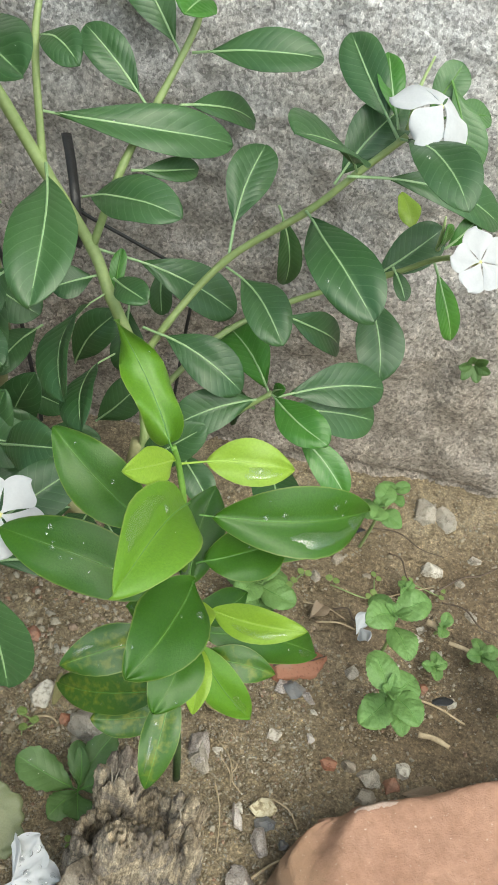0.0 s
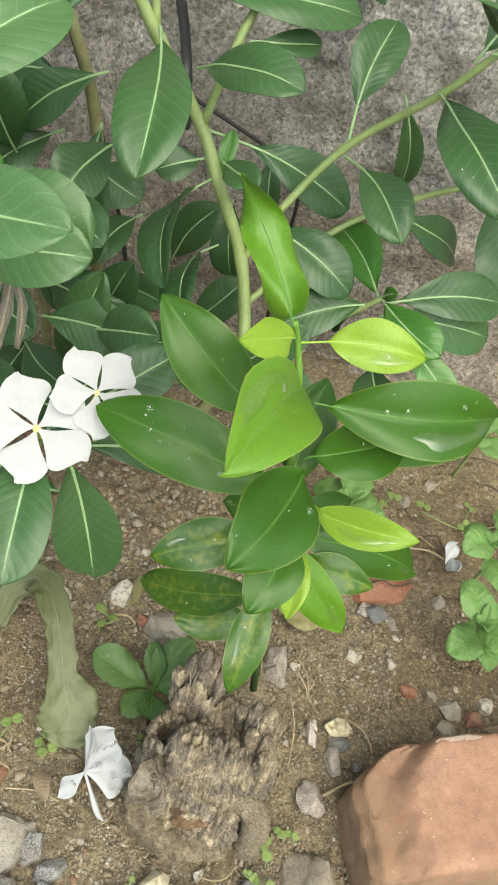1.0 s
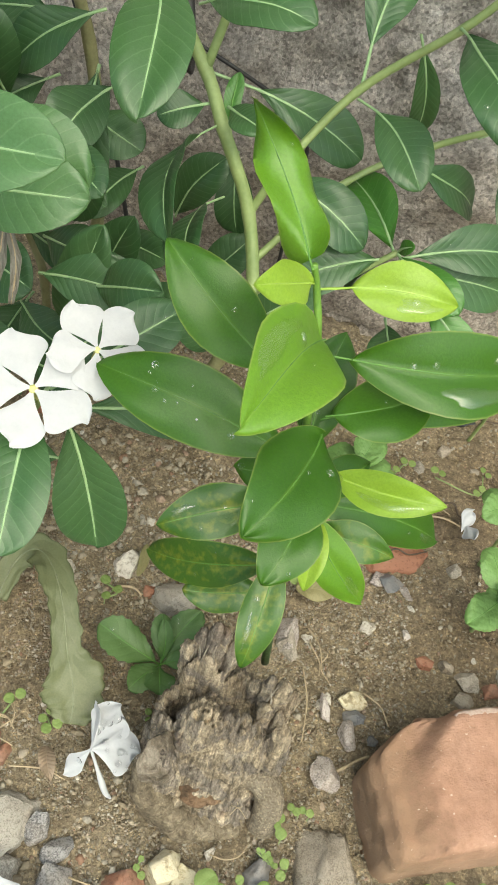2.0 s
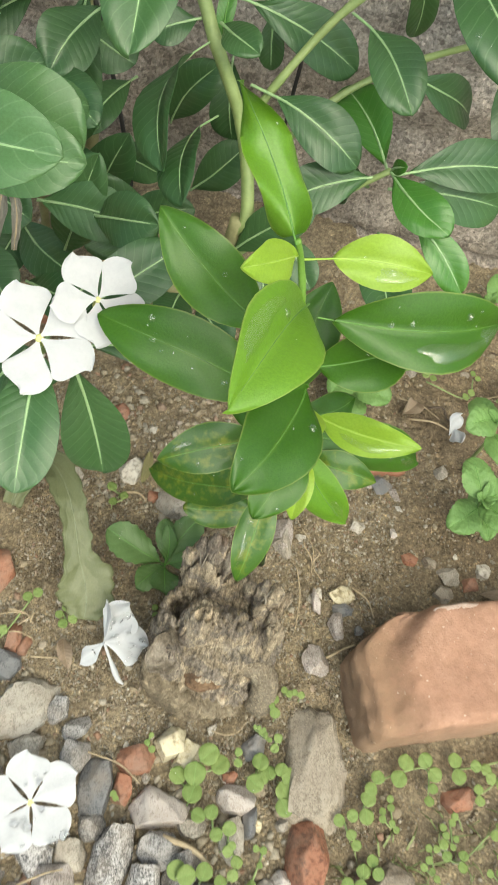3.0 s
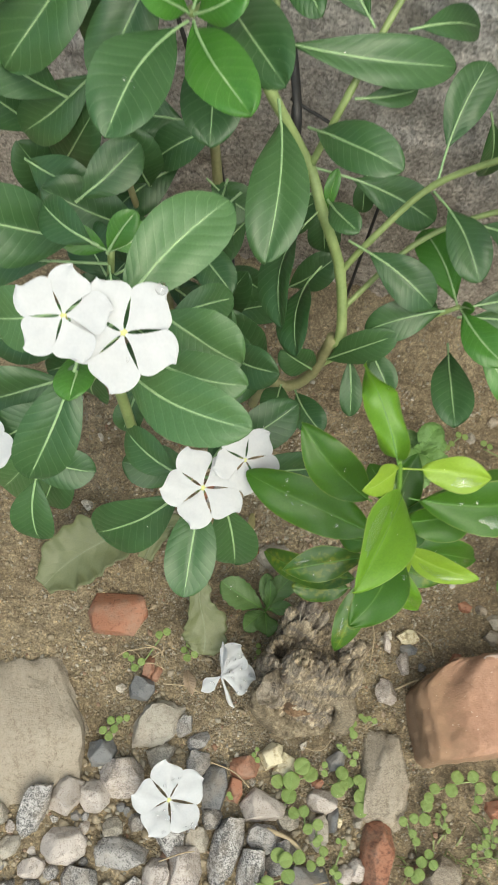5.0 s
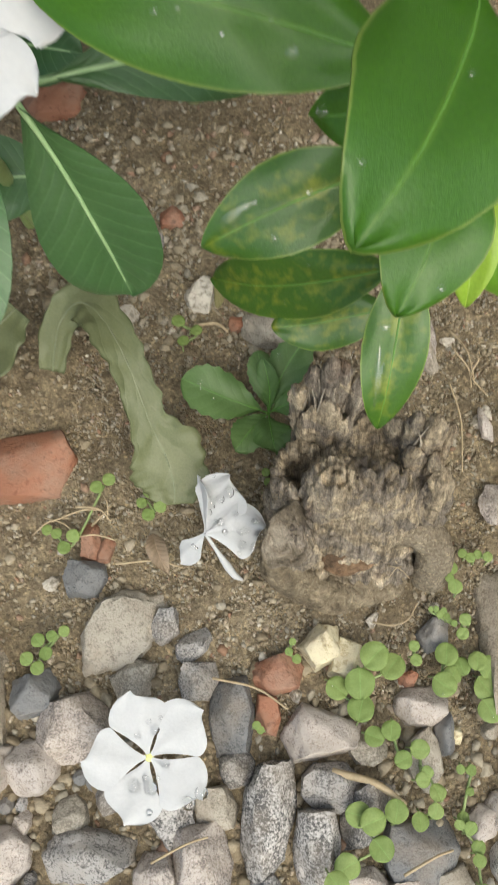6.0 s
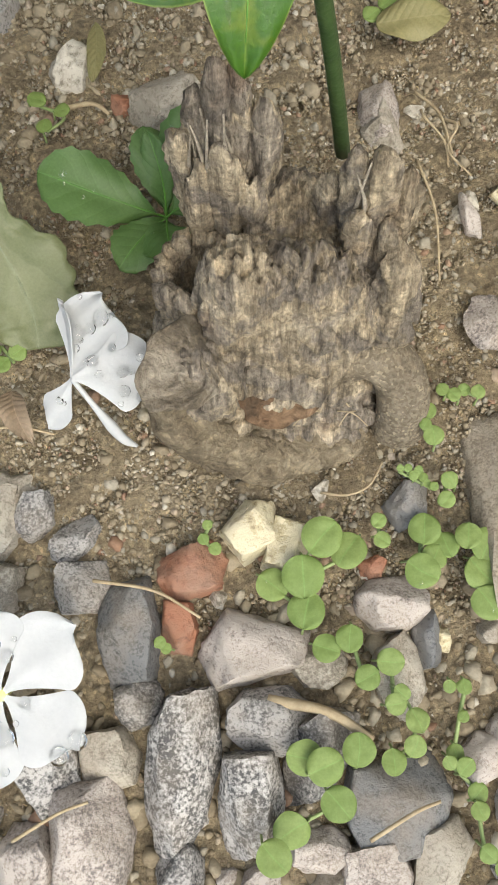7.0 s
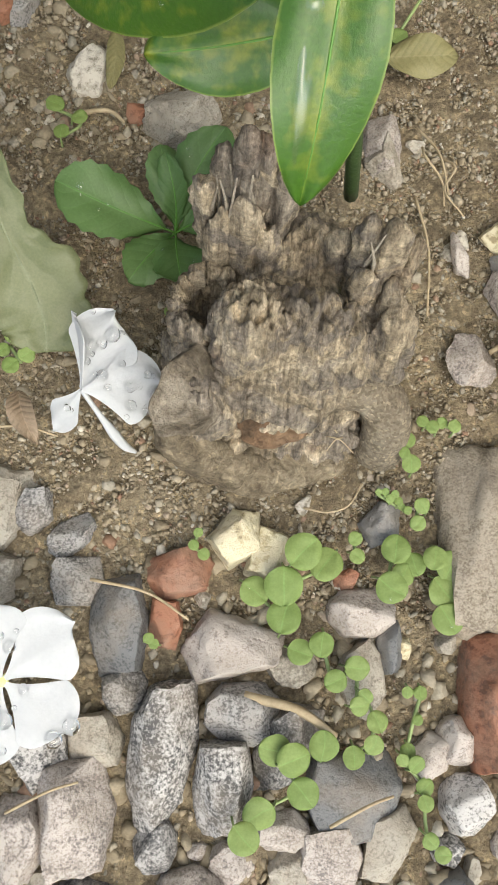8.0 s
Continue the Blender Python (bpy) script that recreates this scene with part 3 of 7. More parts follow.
_ico = bmesh.new()
bmesh.ops.create_icosphere(_ico, subdivisions=2, radius=1.0)
ICO2 = (np.array([v.co[:] for v in _ico.verts]), [tuple(v.index for v in f.verts) for f in _ico.faces])
_ico.free()
_ico = bmesh.new()
bmesh.ops.create_icosphere(_ico, subdivisions=4, radius=1.0)
ICO4 = (np.array([v.co[:] for v in _ico.verts]), [tuple(v.index for v in f.verts) for f in _ico.faces])
_ico.free()
_ico = bmesh.new()
bmesh.ops.create_icosphere(_ico, subdivisions=3, radius=1.0)
ICO3 = (np.array([v.co[:] for v in _ico.verts]), [tuple(v.index for v in f.verts) for f in _ico.faces])
_ico.free()
_ico = bmesh.new()
bmesh.ops.create_icosphere(_ico, subdivisions=1, radius=1.0)
ICO1 = (np.array([v.co[:] for v in _ico.verts]), [tuple(v.index for v in f.verts) for f in _ico.faces])
_ico.free()


def droplet(c, nrm, r, parent, material=None):
    rot = nrm.to_track_quat("Z", "Y").to_matrix()
    vs = [c + rot @ Vector((p[0] * r, p[1] * r, max(p[2], -0.25) * r * 0.7)) for p in ICO2[0]]
    return link_mesh("water_drop", vs, ICO2[1], material or M_WATER, parent, "clear round water drop")


def petal_mesh(parent, c, nrm, out, size, cup, name="petal", material=None, wide=0.9, ruff=0.02, drops=0):
    """One broad petal: narrow claw at the flower's eye, blunt and slightly oblique at its end."""
    side = nrm.cross(out).normalized()
    rng = leaf_rng
    ph, sk = rng.uniform(0, 6.28), rng.uniform(0.05, 0.1)
    nv, nu = 18, 12
    top, n = [], nrm
    for i in range(nv + 1):
        s = i / nv
        w = size * wide * 0.5 * (0.06 + 0.94 * min(1.0, s / 0.58) ** 1.35)
        if s > 0.58:
            w *= max(0.0, 1 - ((s - 0.58) / 0.425) ** 2.4) ** 0.55
        for k in range(nu + 1):
            e = k / nu * 2 - 1
            end = 1 - 0.04 * e * e * s + sk * e * s ** 3 + 0.035 * max(0.0, 1 - abs(e - 0.25) / 0.4) * s ** 8
            p = c + out * (size * s * end) + side * (w * e) + n * (cup * size * s * s + ruff * size * math.sin(ph + 5 * e + 4 * s) * s)
            p += n * (0.04 * size * s * (1 - abs(e)))
            top.append(p)
    row = nu + 1
    m = len(top)
    verts = top + [p - n * 0.0003 for p in top]
    faces = []
    for i in range(nv):
        for k in range(nu):
            a = i * row + k
            faces.append((a, a + 1, a + row + 1, a + row))
            faces.append((m + a, m + a + row, m + a + row + 1, m + a + 1))
        for a, b in ((i * row, (i + 1) * row), (i * row + nu, (i + 1) * row + nu)):
            faces.append((a, b, m + b, m + a))
    for k in range(nu):
        a = nv * row + k
        faces.append((a, a + 1, m + a + 1, m + a))
    ob = link_mesh(name, verts, faces, material or M_PETAL, parent)
    ob.data.set_sharp_from_angle(angle=0.9)
    for _ in range(drops):
        i, k = rng.randrange(4, nv), rng.randrange(1, nu)
        droplet(top[i * row + k] + n * 0.0002, n, rng.choice((0.0008, 0.0012, 0.0017, 0.0024)), ob, M_DROP)
    return ob


def flower(parent, at, normal, diameter, spin=0.0, cup=0.05, label="open white five-petalled flower", tube_len=0.012, drops=0, name="flower", wide=1.0):
    """Periwinkle flower: five petals round a small yellow eye on a slender tube. On the ground it is a thing of its own."""
    n = Vector(normal).normalized()
    if parent is None:
        holder = empty(name, at, label, "flower")
        c = Vector((0, 0, 0))
    else:
        c = local(parent, at)
        holder = None
    ref = Vector((1, 0, 0)) - n * n.x
    ref.normalize()
    other = n.cross(ref)
    r = diameter * 0.035
    vs, fs = [], []
    prof = [(0.25, 0.008), (1.0, 0.01), (1.15, 0.0), (0.8, -0.03), (0.7, -0.5), (0.55, -1.0)]
    for rr, zz in prof:
        for k in range(10):
            w = 2 * math.pi * k / 10
            vs.append(c + (ref * math.cos(w) + other * math.sin(w)) * (r * rr) + n * (zz * (tube_len if zz < 0 else diameter)))
    for i in range(len(prof) - 1):
        for k in range(10):
            k2 = (k + 1) % 10
            fs.append((i * 10 + k, (i + 1) * 10 + k, (i + 1) * 10 + k2, i * 10 + k2))
    fs.append(tuple(range(10)))
    eye = link_mesh("eye" if holder else name, vs, fs, M_EYE, holder or parent, "small yellow eye and tube" if holder else label)
    target = holder or eye
    for k in range(5):
        w = radians(spin) + 2 * math.pi * k / 5 + leaf_rng.uniform(-0.05, 0.05)
        out = ref * math.cos(w) + other * math.sin(w)
        petal_mesh(target, c + out * (r * 0.7) + n * (0.0005 * k), n, out, diameter * 0.5 * leaf_rng.uniform(0.95, 1.03), cup, wide=wide, drops=drops if k in (0, 1, 3) else 0)
    return target


# outlines of broken stone, seen from above, in halves of its width and depth
OUTLINES = {
    "wedge": ((-1, -0.07), (-0.7, -1), (0.85, -0.57), (1, 0.29), (-0.44, 1)),
    "lens": ((-1, -0.26), (-0.6, -1), (0.5, -0.55), (1, 0.33), (0.9, 1), (-0.3, 0.93), (-0.85, 0.48)),
    "block": ((-1, -0.1), (-0.7, -1), (0.6, -0.95), (1, 0.1), (0.7, 1), (-0.8, 0.9)),
    "egg": ((-1, -0.3), (-0.5, -0.95), (0.35, -1), (0.95, -0.4), (1, 0.35), (0.5, 1), (-0.5, 0.95), (-0.95, 0.45)),
    "slab": ((-1, -0.85), (0.7, -1), (1, -0.1), (0.6, 0.9), (-0.9, 1)),
    "shard": ((-1, 0.3), (-0.7, -1), (0.5, -0.9), (1, 0.5), (0.2, 1)),
}


def stone(name, x, y, w, d, h, turn, material, label, seed, lift=0.35, cuts=13, category="stone", group="", tilt=0.0, outline="", jag=0.034):
    """A broken stone half sunk into the ground: a ball cut by the sides of its outline and by random planes."""
    rng = np.random.RandomState(seed)
    v = ICO4[0].copy()

    def cut(n, dist):
        n = np.array(n, dtype=float)
        size = np.linalg.norm(n)
        over = np.maximum(v @ (n / size) - dist / size, 0)
        v[:] -= over[:, None] * (n / size)

    if outline:
        v *= (1.5, 1.5, 1.0)
        corners = OUTLINES[outline]
        for (ax, ay), (bx, by) in zip(corners, corners[1:] + corners[:1]):
            nx, ny = by - ay, ax - bx
            ln = math.hypot(nx, ny)
            nx, ny = nx / ln, ny / ln
            cut((nx, ny, rng.uniform(0.0, 0.25)), nx * ax + ny * ay)
        cut((rng.uniform(-0.16, 0.16), rng.uniform(-0.16, 0.16), 1.0), 0.6)
        for _ in range(4):
            a = rng.uniform(0, 6.28)
            cut((math.cos(a), math.sin(a), rng.uniform(0.5, 1.4)), rng.uniform(0.9, 1.12))
        v[:, 2] /= 0.6
    else:
        for _ in range(cuts):
            n = rng.normal(size=3)
            cut(n / np.linalg.norm(n), rng.uniform(0.42, 0.74))
        v /= np.abs(v).max(axis=0)
    k = rng.uniform(0, 6, 3)
    v += jag * (np.sin(v[:, [1, 2, 0]] * 7 + k) * np.sin(v[:, [2, 0, 1]] * 8) + 0.6 * np.sin(v[:, [2, 0, 1]] * 17 + k) * np.sin(v[:, [1, 2, 0]] * 15) + 0.35 * np.sin(v[:, [1, 2, 0]] * 33 + k) * np.sin(v * 29 + k))
    v *= np.array([w, d, h]) * 0.5
    ob = link_mesh(name, [Vector(p) for p in v], ICO4[1], material)
    ob.data.set_sharp_from_angle(angle=1.0)
    ob.matrix_world = pose(x, y, ground_z(x, y) + h * (lift - 0.15), tilt, tilt * 0.6, turn)
    return tagged(ob, label, category, group)


def ground_z(x, y):
    """Height of the soil."""
    z = 0.006 * (noise.noise(Vector((x * 9, y * 9, 0.3)))) + 0.0025 * noise.noise(Vector((x * 40, y * 40, 1.3)))
    z += 0.012 * max(0.0, min(1.0, (y + 0.07) / 0.07)) if y > -0.07 else 0.0
    return z * 0.8 - 0.001


# ---- ground and wall ----
def steps(lo, hi, fine, far, grow=1.35):
    mid = list(np.arange(lo, hi + 1e-6, fine))
    out, g, p = [], fine, hi
    while p < far:
        g *= grow
        p += g
        out.append(p)
    low, g, p = [], fine, lo
    while p > -far:
        g *= grow
        p -= g
        low.append(p)
    return low[::-1] + mid + out


def build_ground():
    xs, ys = steps(-0.26, 0.26, 0.0019, 45.0), steps(-0.56, 0.0, 0.0019, 45.0)
    verts = []
    for y in ys:
        for x in xs:
            inner = abs(x) < 1.5 and abs(y) < 1.5
            z = ground_z(x, y) if inner else 0.0
            if inner and -0.4 < x < 0.4 and -0.7 < y < 0.03:
                p = Vector((x * 160, y * 160, 0.0))
                z += 0.0024 * noise.noise(p * 0.7) + 0.0013 * noise.noise(p * 1.9) + 0.0011 * noise.noise(p * 3.7)
            verts.append((x, y, z))
    nx = len(xs)
    faces = [(j * nx + i, j * nx + i + 1, (j + 1) * nx + i + 1, (j + 1) * nx + i) for j in range(len(ys) - 1) for i in range(nx - 1)]
    ob = link_mesh("ground", verts, faces, M_SOIL)
    return tagged(ob, "brown sandy garden soil with fine grit", "ground", kind="structure")


def wall_face(x, z):
    p = Vector((x, 0.0, z))
    d = 0.006 * noise.noise(p * 9) + 0.0055 * noise.noise(p * 34) + 0.004 * abs(noise.noise(p * 95)) + 0.002 * noise.noise(p * 210)
    if z < 0.03:
        d -= 0.006 * max(0.0, 1 - abs(z - 0.012) / 0.006)
    return -d


def build_wall():
    """A thick wall of rough render; the face towards the bed is uneven."""
    xs = [-3.5, -2.0, -1.2, -0.7] + list(np.arange(-0.42, 0.42, 0.0035)) + [0.7, 1.2, 2.0, 3.5]
    zs = [-0.15, -0.06] + list(np.arange(-0.02, 0.56, 0.0035)) + [0.8, 1.2, 1.7]
    nx, nz = len(xs), len(zs)
    verts = [(x, wall_face(x, z) + 0.002, z) for z in zs for x in xs] + [(x, 0.22, z) for z in zs for x in xs]
    o = nx * nz
    faces = []
    for j in range(nz - 1):
        for i in range(nx - 1):
            a = j * nx + i
            faces.append((a, a + 1, a + nx + 1, a + nx))
            faces.append((o + a, o + a + nx, o + a + nx + 1, o + a + 1))
    top = (nz - 1) * nx
    for i in range(nx - 1):
        faces.append((top + i, top + i + 1, o + top + i + 1, o + top + i))
        faces.append((i, o + i, o + i + 1, i + 1))
    for j in range(nz - 1):
        a = j * nx
        faces.append((a, a + nx, o + a + nx, o + a))
        a += nx - 1
        faces.append((a, o + a, o + a + nx, a + nx))
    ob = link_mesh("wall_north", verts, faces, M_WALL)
    return tagged(ob, "rough grey cement-rendered garden wall, soil-stained low down", "wall", kind="structure")


build_ground()
build_wall()


# ---- brick ----
def build_brick():
    """One orange brick; its near end is broken off at a slant and stained brown."""
    holder = empty("brick", (0.0, 0.0, 0.0), "weathered orange clay brick with a broken stained end, lying on soil", "brick")
    holder.matrix_world = pose(0.098, -0.376, -0.006, 0, 0, 19.2)
    length, depth, high = 0.215, 0.063, 0.054
    nx, ny, nz = 100, 22, 14
    verts, index, faces = [], {}, []

    def put(i, j, k):
        key = (i, j, k)
        if key not in index:
            a, b, c = i / nx, j / ny, k / nz
            x, y, z = a * length, b * depth, c * high
            xe = 0.018 + 0.02 * max(0.0, (b - 0.5) / 0.5) ** 1.5 + 0.002 * noise.noise(Vector((b * 5, 0.0, 3.0)))
            k2 = max(0.0, min(1.0, (xe + 0.009 - x) / 0.018))
            z -= c * (0.009 * k2 * k2 * (3 - 2 * k2) + 0.003 * max(0.0, 1 - x / 0.006) ** 2)
            x += 0.028 * max(0.0, (b - 0.7) / 0.3) ** 1.5 * max(0.0, 1 - x / 0.05)
            rim = [min(a * length, (1 - a) * length), min(b, 1 - b) * depth, min(c, 1 - c) * high]
            rim.sort()
            r = 0.004 + 0.002 * noise.noise(Vector((x * 60, y * 60, z * 60)))
            if rim[0] < r and rim[1] < r:
                pull = 0.45 * (r - rim[1])
                cen = Vector((length * 0.5, depth * 0.5, high * 0.5))
                y += pull * (1 if y < cen.y else -1)
                z += pull * (1 if z < cen.z else -1)
                if a < 0.1 or a > 0.9:
                    x += pull * (1 if a < 0.5 else -1)
            q = Vector((x, y, z))
            rough = 0.0008 if x > 0.03 else 0.0016
            q += rough * noise.noise_vector(q * 130) + 0.0006 * noise.noise_vector(q * 300) + 0.0008 * noise.noise_vector(q * 35)
            index[key] = len(verts)
            verts.append(q)
        return index[key]

    def side(n1, n2, f):
        for i in range(n1):
            for j in range(n2):
                faces.append((put(*f(i, j)), put(*f(i + 1, j)), put(*f(i + 1, j + 1)), put(*f(i, j + 1))))

    side(nx, ny, lambda i, j: (i, j, nz))
    side(nx, ny, lambda i, j: (i, ny - j, 0))
    side(nx, nz, lambda i, k: (i, 0, k))
    side(nx, nz, lambda i, k: (nx - i, ny, k))
    side(ny, nz, lambda j, k: (0, ny - j, k))
    side(ny, nz, lambda j, k: (nx, j, k))
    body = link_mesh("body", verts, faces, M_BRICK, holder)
    vs = [Vector((0.058 + 0.03 * p[0] * 0.5, 0.0595 + 0.0026 * p[1] * (1 + 0.5 * math.sin(9 * p[0]) + 0.45 * math.sin(23 * p[0])), 0.0528 + 0.0009 * p[2])) for p in ICO2[0]]
    link_mesh("mortar_crust", vs, ICO2[1], M_CRUST, holder, "thin whitish mortar crust along an edge")


build_brick()


# ---- stump ----
def ball(at, size, turn=0.0, lean=0.0, tip=0.0):
    """The corners and faces of an ellipsoid; tip leans it along y."""
    m = pose(*at, tip, lean, turn)
    return [m @ Vector((p[0] * size[0], p[1] * size[1], p[2] * size[2])) for p in ICO3[0]], ICO3[1]


def slat(at, size, turn=0.0, lean=0.0, slope=0.0):
    """An upright post of fibre with a broken top that slopes to one side."""
    m = pose(*at, 0, lean, turn)
    out = []
    for p in ICO3[0]:
        r = math.hypot(p[0], p[1])
        k = r ** 0.35 / r if r > 1e-6 else 0.0
        z = math.copysign(abs(p[2]) ** 0.5, p[2])
        up = max(0.0, z) ** 2
        out.append(m @ Vector((p[0] * k * size[0] * (1 - 0.25 * up), p[1] * k * size[1] * (1 - 0.7 * up), z * size[2] + slope * p[0] * k * up)))
    return out, ICO3[1]


def merged(name, balls, voxel, relief, material, parent, label=""):
    """Lumps grown together into one skin, which relief() then roughens along its normals."""
    vs, fs = [], []
    for bv, bf in balls:
        n = len(vs)
        vs += bv
        fs += [tuple(i + n for i in f) for f in bf]
    rough = link_mesh("lumps", vs, fs, material)
    mod = rough.modifiers.new("skin", "REMESH")
    mod.mode, mod.voxel_size = "VOXEL", voxel
    bpy.context.view_layer.update()
    me = bpy.data.meshes.new_from_object(rough.evaluated_get(bpy.context.evaluated_depsgraph_get()))
    verts = [v.co + relief(v.co, v.normal) for v in me.vertices]
    faces = [tuple(p.vertices) for p in me.polygons]
    bpy.data.objects.remove(rough)
    bpy.data.meshes.remove(me)
    return link_mesh(name, [local(parent, v) for v in verts], faces, material, parent, label)


def ridged(q):
    return 1 - 2 * abs(noise.noise(q))


def trunk_relief(p, n):
    """Crumbling old wood: fine crumbs and cracks low down, upright fibres in the splintered tops."""
    w = Vector((noise.noise(p * 50), noise.noise(p * 50 + Vector((7, 1, 4))), 0.0)) * 0.003
    q = p + w
    top = max(0.0, min(1.0, (p.z - 0.04) / 0.02))
    lump = 0.0022 * noise.noise(q * 70) + 0.0008 * ridged(Vector((q.x * 230, q.y * 90, q.z * 90))) + 0.0005 * ridged(Vector((q.x * 420, q.y * 150, q.z * 150))) + 0.00025 * noise.noise(q * 800)
    f = Vector((q.x * 280, q.y * 280, q.z * 9))
    fibre = 0.0011 * ridged(f) + 0.0012 * ridged(f * 2.3) + 0.0004 * noise.noise(q * 700)
    g = Vector((q.x * 90, q.y * 260, q.z * 90))
    crack = 0.0024 * max(0.0, ridged(g) - 0.7) / 0.3
    out = n * (lump * (1 - 0.75 * top) + fibre * (0.35 + 0.65 * top) - crack * (1 - top))
    out.z += top * (0.006 * noise.noise(Vector((p.x * 600, p.y * 300, 3.0))) + 0.003 * noise.noise(Vector((p.x * 1500, p.y * 600, 8.0)))) * max(0.0, n.z)
    return out


def build_stump():
    holder = empty("tree_stump", (0.01, -0.34, 0.0), "gnarled weathered grey-brown tree stump with splintered top", "tree stump")
    lumps = [
        ball((0.011, -0.336, 0.008), (0.031, 0.029, 0.04)),
        ball((0.0115, -0.3425, 0.029), (0.0235, 0.0135, 0.032), 4),
        ball((0.0, -0.344, 0.044), (0.0105, 0.011, 0.021)),
        ball((0.0355, -0.3405, 0.034), (0.0065, 0.0085, 0.025), 10),
        ball((0.012, -0.319, 0.026), (0.018, 0.015, 0.026)),
        ball((-0.014, -0.342, 0.016), (0.012, 0.012, 0.018), 20),
        ball((-0.0105, -0.3555, 0.022), (0.0115, 0.0105, 0.024), 30, -14, 8),
    ]
    # splintered spires: posts of standing fibre of uneven height
    for x, y, z, wd, lean in ((-0.0112, -0.3155, 0.07, 0.0022, -5), (-0.0078, -0.3135, 0.081, 0.002, -2), (-0.0042, -0.3145, 0.087, 0.0022, 1), (-0.0005, -0.3135, 0.084, 0.0021, 0), (0.003, -0.315, 0.077, 0.0021, 4), (-0.0085, -0.3205, 0.063, 0.0026, -3), (-0.0035, -0.321, 0.069, 0.0026, 0), (0.0015, -0.322, 0.06, 0.0027, 2)):
        lumps.append(slat((x, y, z * 0.5), (wd * 1.35, 0.0046, z * 0.5), 0, lean, 0.004 * math.sin(x * 2000)))
    for x, y, z, wd, lean in ((0.0225, -0.3225, 0.063, 0.002, -6), (0.0258, -0.326, 0.076, 0.0021, -1), (0.0293, -0.329, 0.08, 0.0022, 2), (0.0328, -0.328, 0.071, 0.0021, 5), (0.0355, -0.3225, 0.056, 0.0024, 9), (0.0268, -0.3335, 0.064, 0.0027, 0), (0.0318, -0.3355, 0.062, 0.0027, 4)):
        lumps.append(slat((x, y, z * 0.5), (wd * 1.35, 0.0054, z * 0.5), 14, lean, 0.004 * math.sin(x * 2300)))
    lumps += [ball(c, (r, r, r)) for *c, r in ((-0.004, -0.363, 0.011, 0.009), (0.006, -0.362, 0.007, 0.0095), (0.018, -0.36, 0.004, 0.0095), (0.027, -0.359, 0.001, 0.008))]
    # raised curved edge beside the cavity
    for k in range(9):
        a = radians(75 + 21 * k)
        lumps.append(ball((-0.0105 + 0.0085 * math.cos(a), -0.337 + 0.0095 * math.sin(a), 0.034 + 0.001 * (k % 3)), (0.0028, 0.0028, 0.013), 0, 6 * math.cos(a), 6 * math.sin(a)))
    merged("trunk", lumps, 0.00075, trunk_relief, M_WOOD, holder)

    def bark(p, n):
        return n * (0.0014 * noise.noise(p * 95) + 0.001 * ridged(Vector((p.x * 150, p.y * 320, p.z * 150))) + 0.0006 * ridged(p * 420) + 0.0003 * noise.noise(p * 900))

    lobe = []
    lobe_path = ((-0.0185, -0.363, 0.033, 0.0068), (-0.0165, -0.3665, 0.026, 0.0075), (-0.0125, -0.3695, 0.0195, 0.008), (-0.007, -0.371, 0.013, 0.0085), (-0.001, -0.372, 0.0085, 0.0085), (0.005, -0.3725, 0.005, 0.0085), (0.011, -0.371, 0.002, 0.008), (0.017, -0.3695, 0.001, 0.0075), (0.023, -0.3675, 0.0, 0.007), (0.029, -0.365, -0.001, 0.0065))
    for p, q in zip(lobe_path, lobe_path[1:]):
        lobe += [ball([p[i] + (q[i] - p[i]) * k / 4 for i in range(3)], (p[3] + (q[3] - p[3]) * k / 4 - 0.0013,) * 3) for k in range(4)]
    merged("root_lobe", lobe, 0.0009, bark, M_ROOT, holder, "smooth olive-brown root shoulder")
    line = smooth_line([(0.008, -0.345, 0.022), (0.016, -0.35, 0.0245), (0.025, -0.3505, 0.0255), (0.0335, -0.35, 0.024), (0.0405, -0.3535, 0.0175), (0.0425, -0.3595, 0.008), (0.042, -0.363, -0.004)], 4)
    knob = [ball(p, (0.0066 + 0.001 * i / len(line),) * 3) for i, p in enumerate(line)]
    merged("root_knob", knob, 0.0009, lambda p, n: n * (0.0006 * noise.noise(p * 130) + 0.0003 * noise.noise(p * 700)), M_SANDYROOT, holder, "rounded sandy grey-brown root end")

    def disc(name, at, u, v, n, ru, rv, relief, material, label):
        """A thin worn face of wood, sunk towards its rim."""
        u, v, n = Vector(u).normalized(), Vector(v).normalized(), Vector(n).normalized()
        vs, fs, rings, m = [], [], 16, 40
        for i in range(rings + 1):
            for k in range(m):
                w, r = 2 * math.pi * k / m, i / rings
                edge = 1 + 0.1 * math.sin(3 * w + 1) + 0.05 * math.sin(7 * w)
                p = Vector(at) + u * (ru * r * edge * math.cos(w)) + v * (rv * r * edge * math.sin(w))
                vs.append(local(holder, p + n * (relief(p, r) - 0.006 * r ** 10)))
        for i in range(rings):
            for k in range(m):
                k2 = (k + 1) % m
                fs.append((i * m + k, i * m + k2, (i + 1) * m + k2, (i + 1) * m + k))
        return link_mesh(name, vs, fs, material, holder, label)

    disc("sawn_knot", (-0.0158, -0.3628, 0.0485), (0.75, -0.55, -0.35), (0.35, 0.8, -0.1), (-0.4, -0.45, 0.8), 0.0093, 0.0115, lambda p, r: 0.0009 * noise.noise(p * 160) + 0.0005 * noise.noise(p * 420) + 0.003 * math.exp(-((r - 0.86) / 0.08) ** 2) - 0.0022 * (1 - r * r) + 0.0003 * math.sin(38 * r) - 0.0012 * max(0.0, ridged(Vector((p.x * 60, p.y * 230, 1.0))) - 0.6), M_CUTWOOD, "worn oval sawn-off knot with a pale rim")
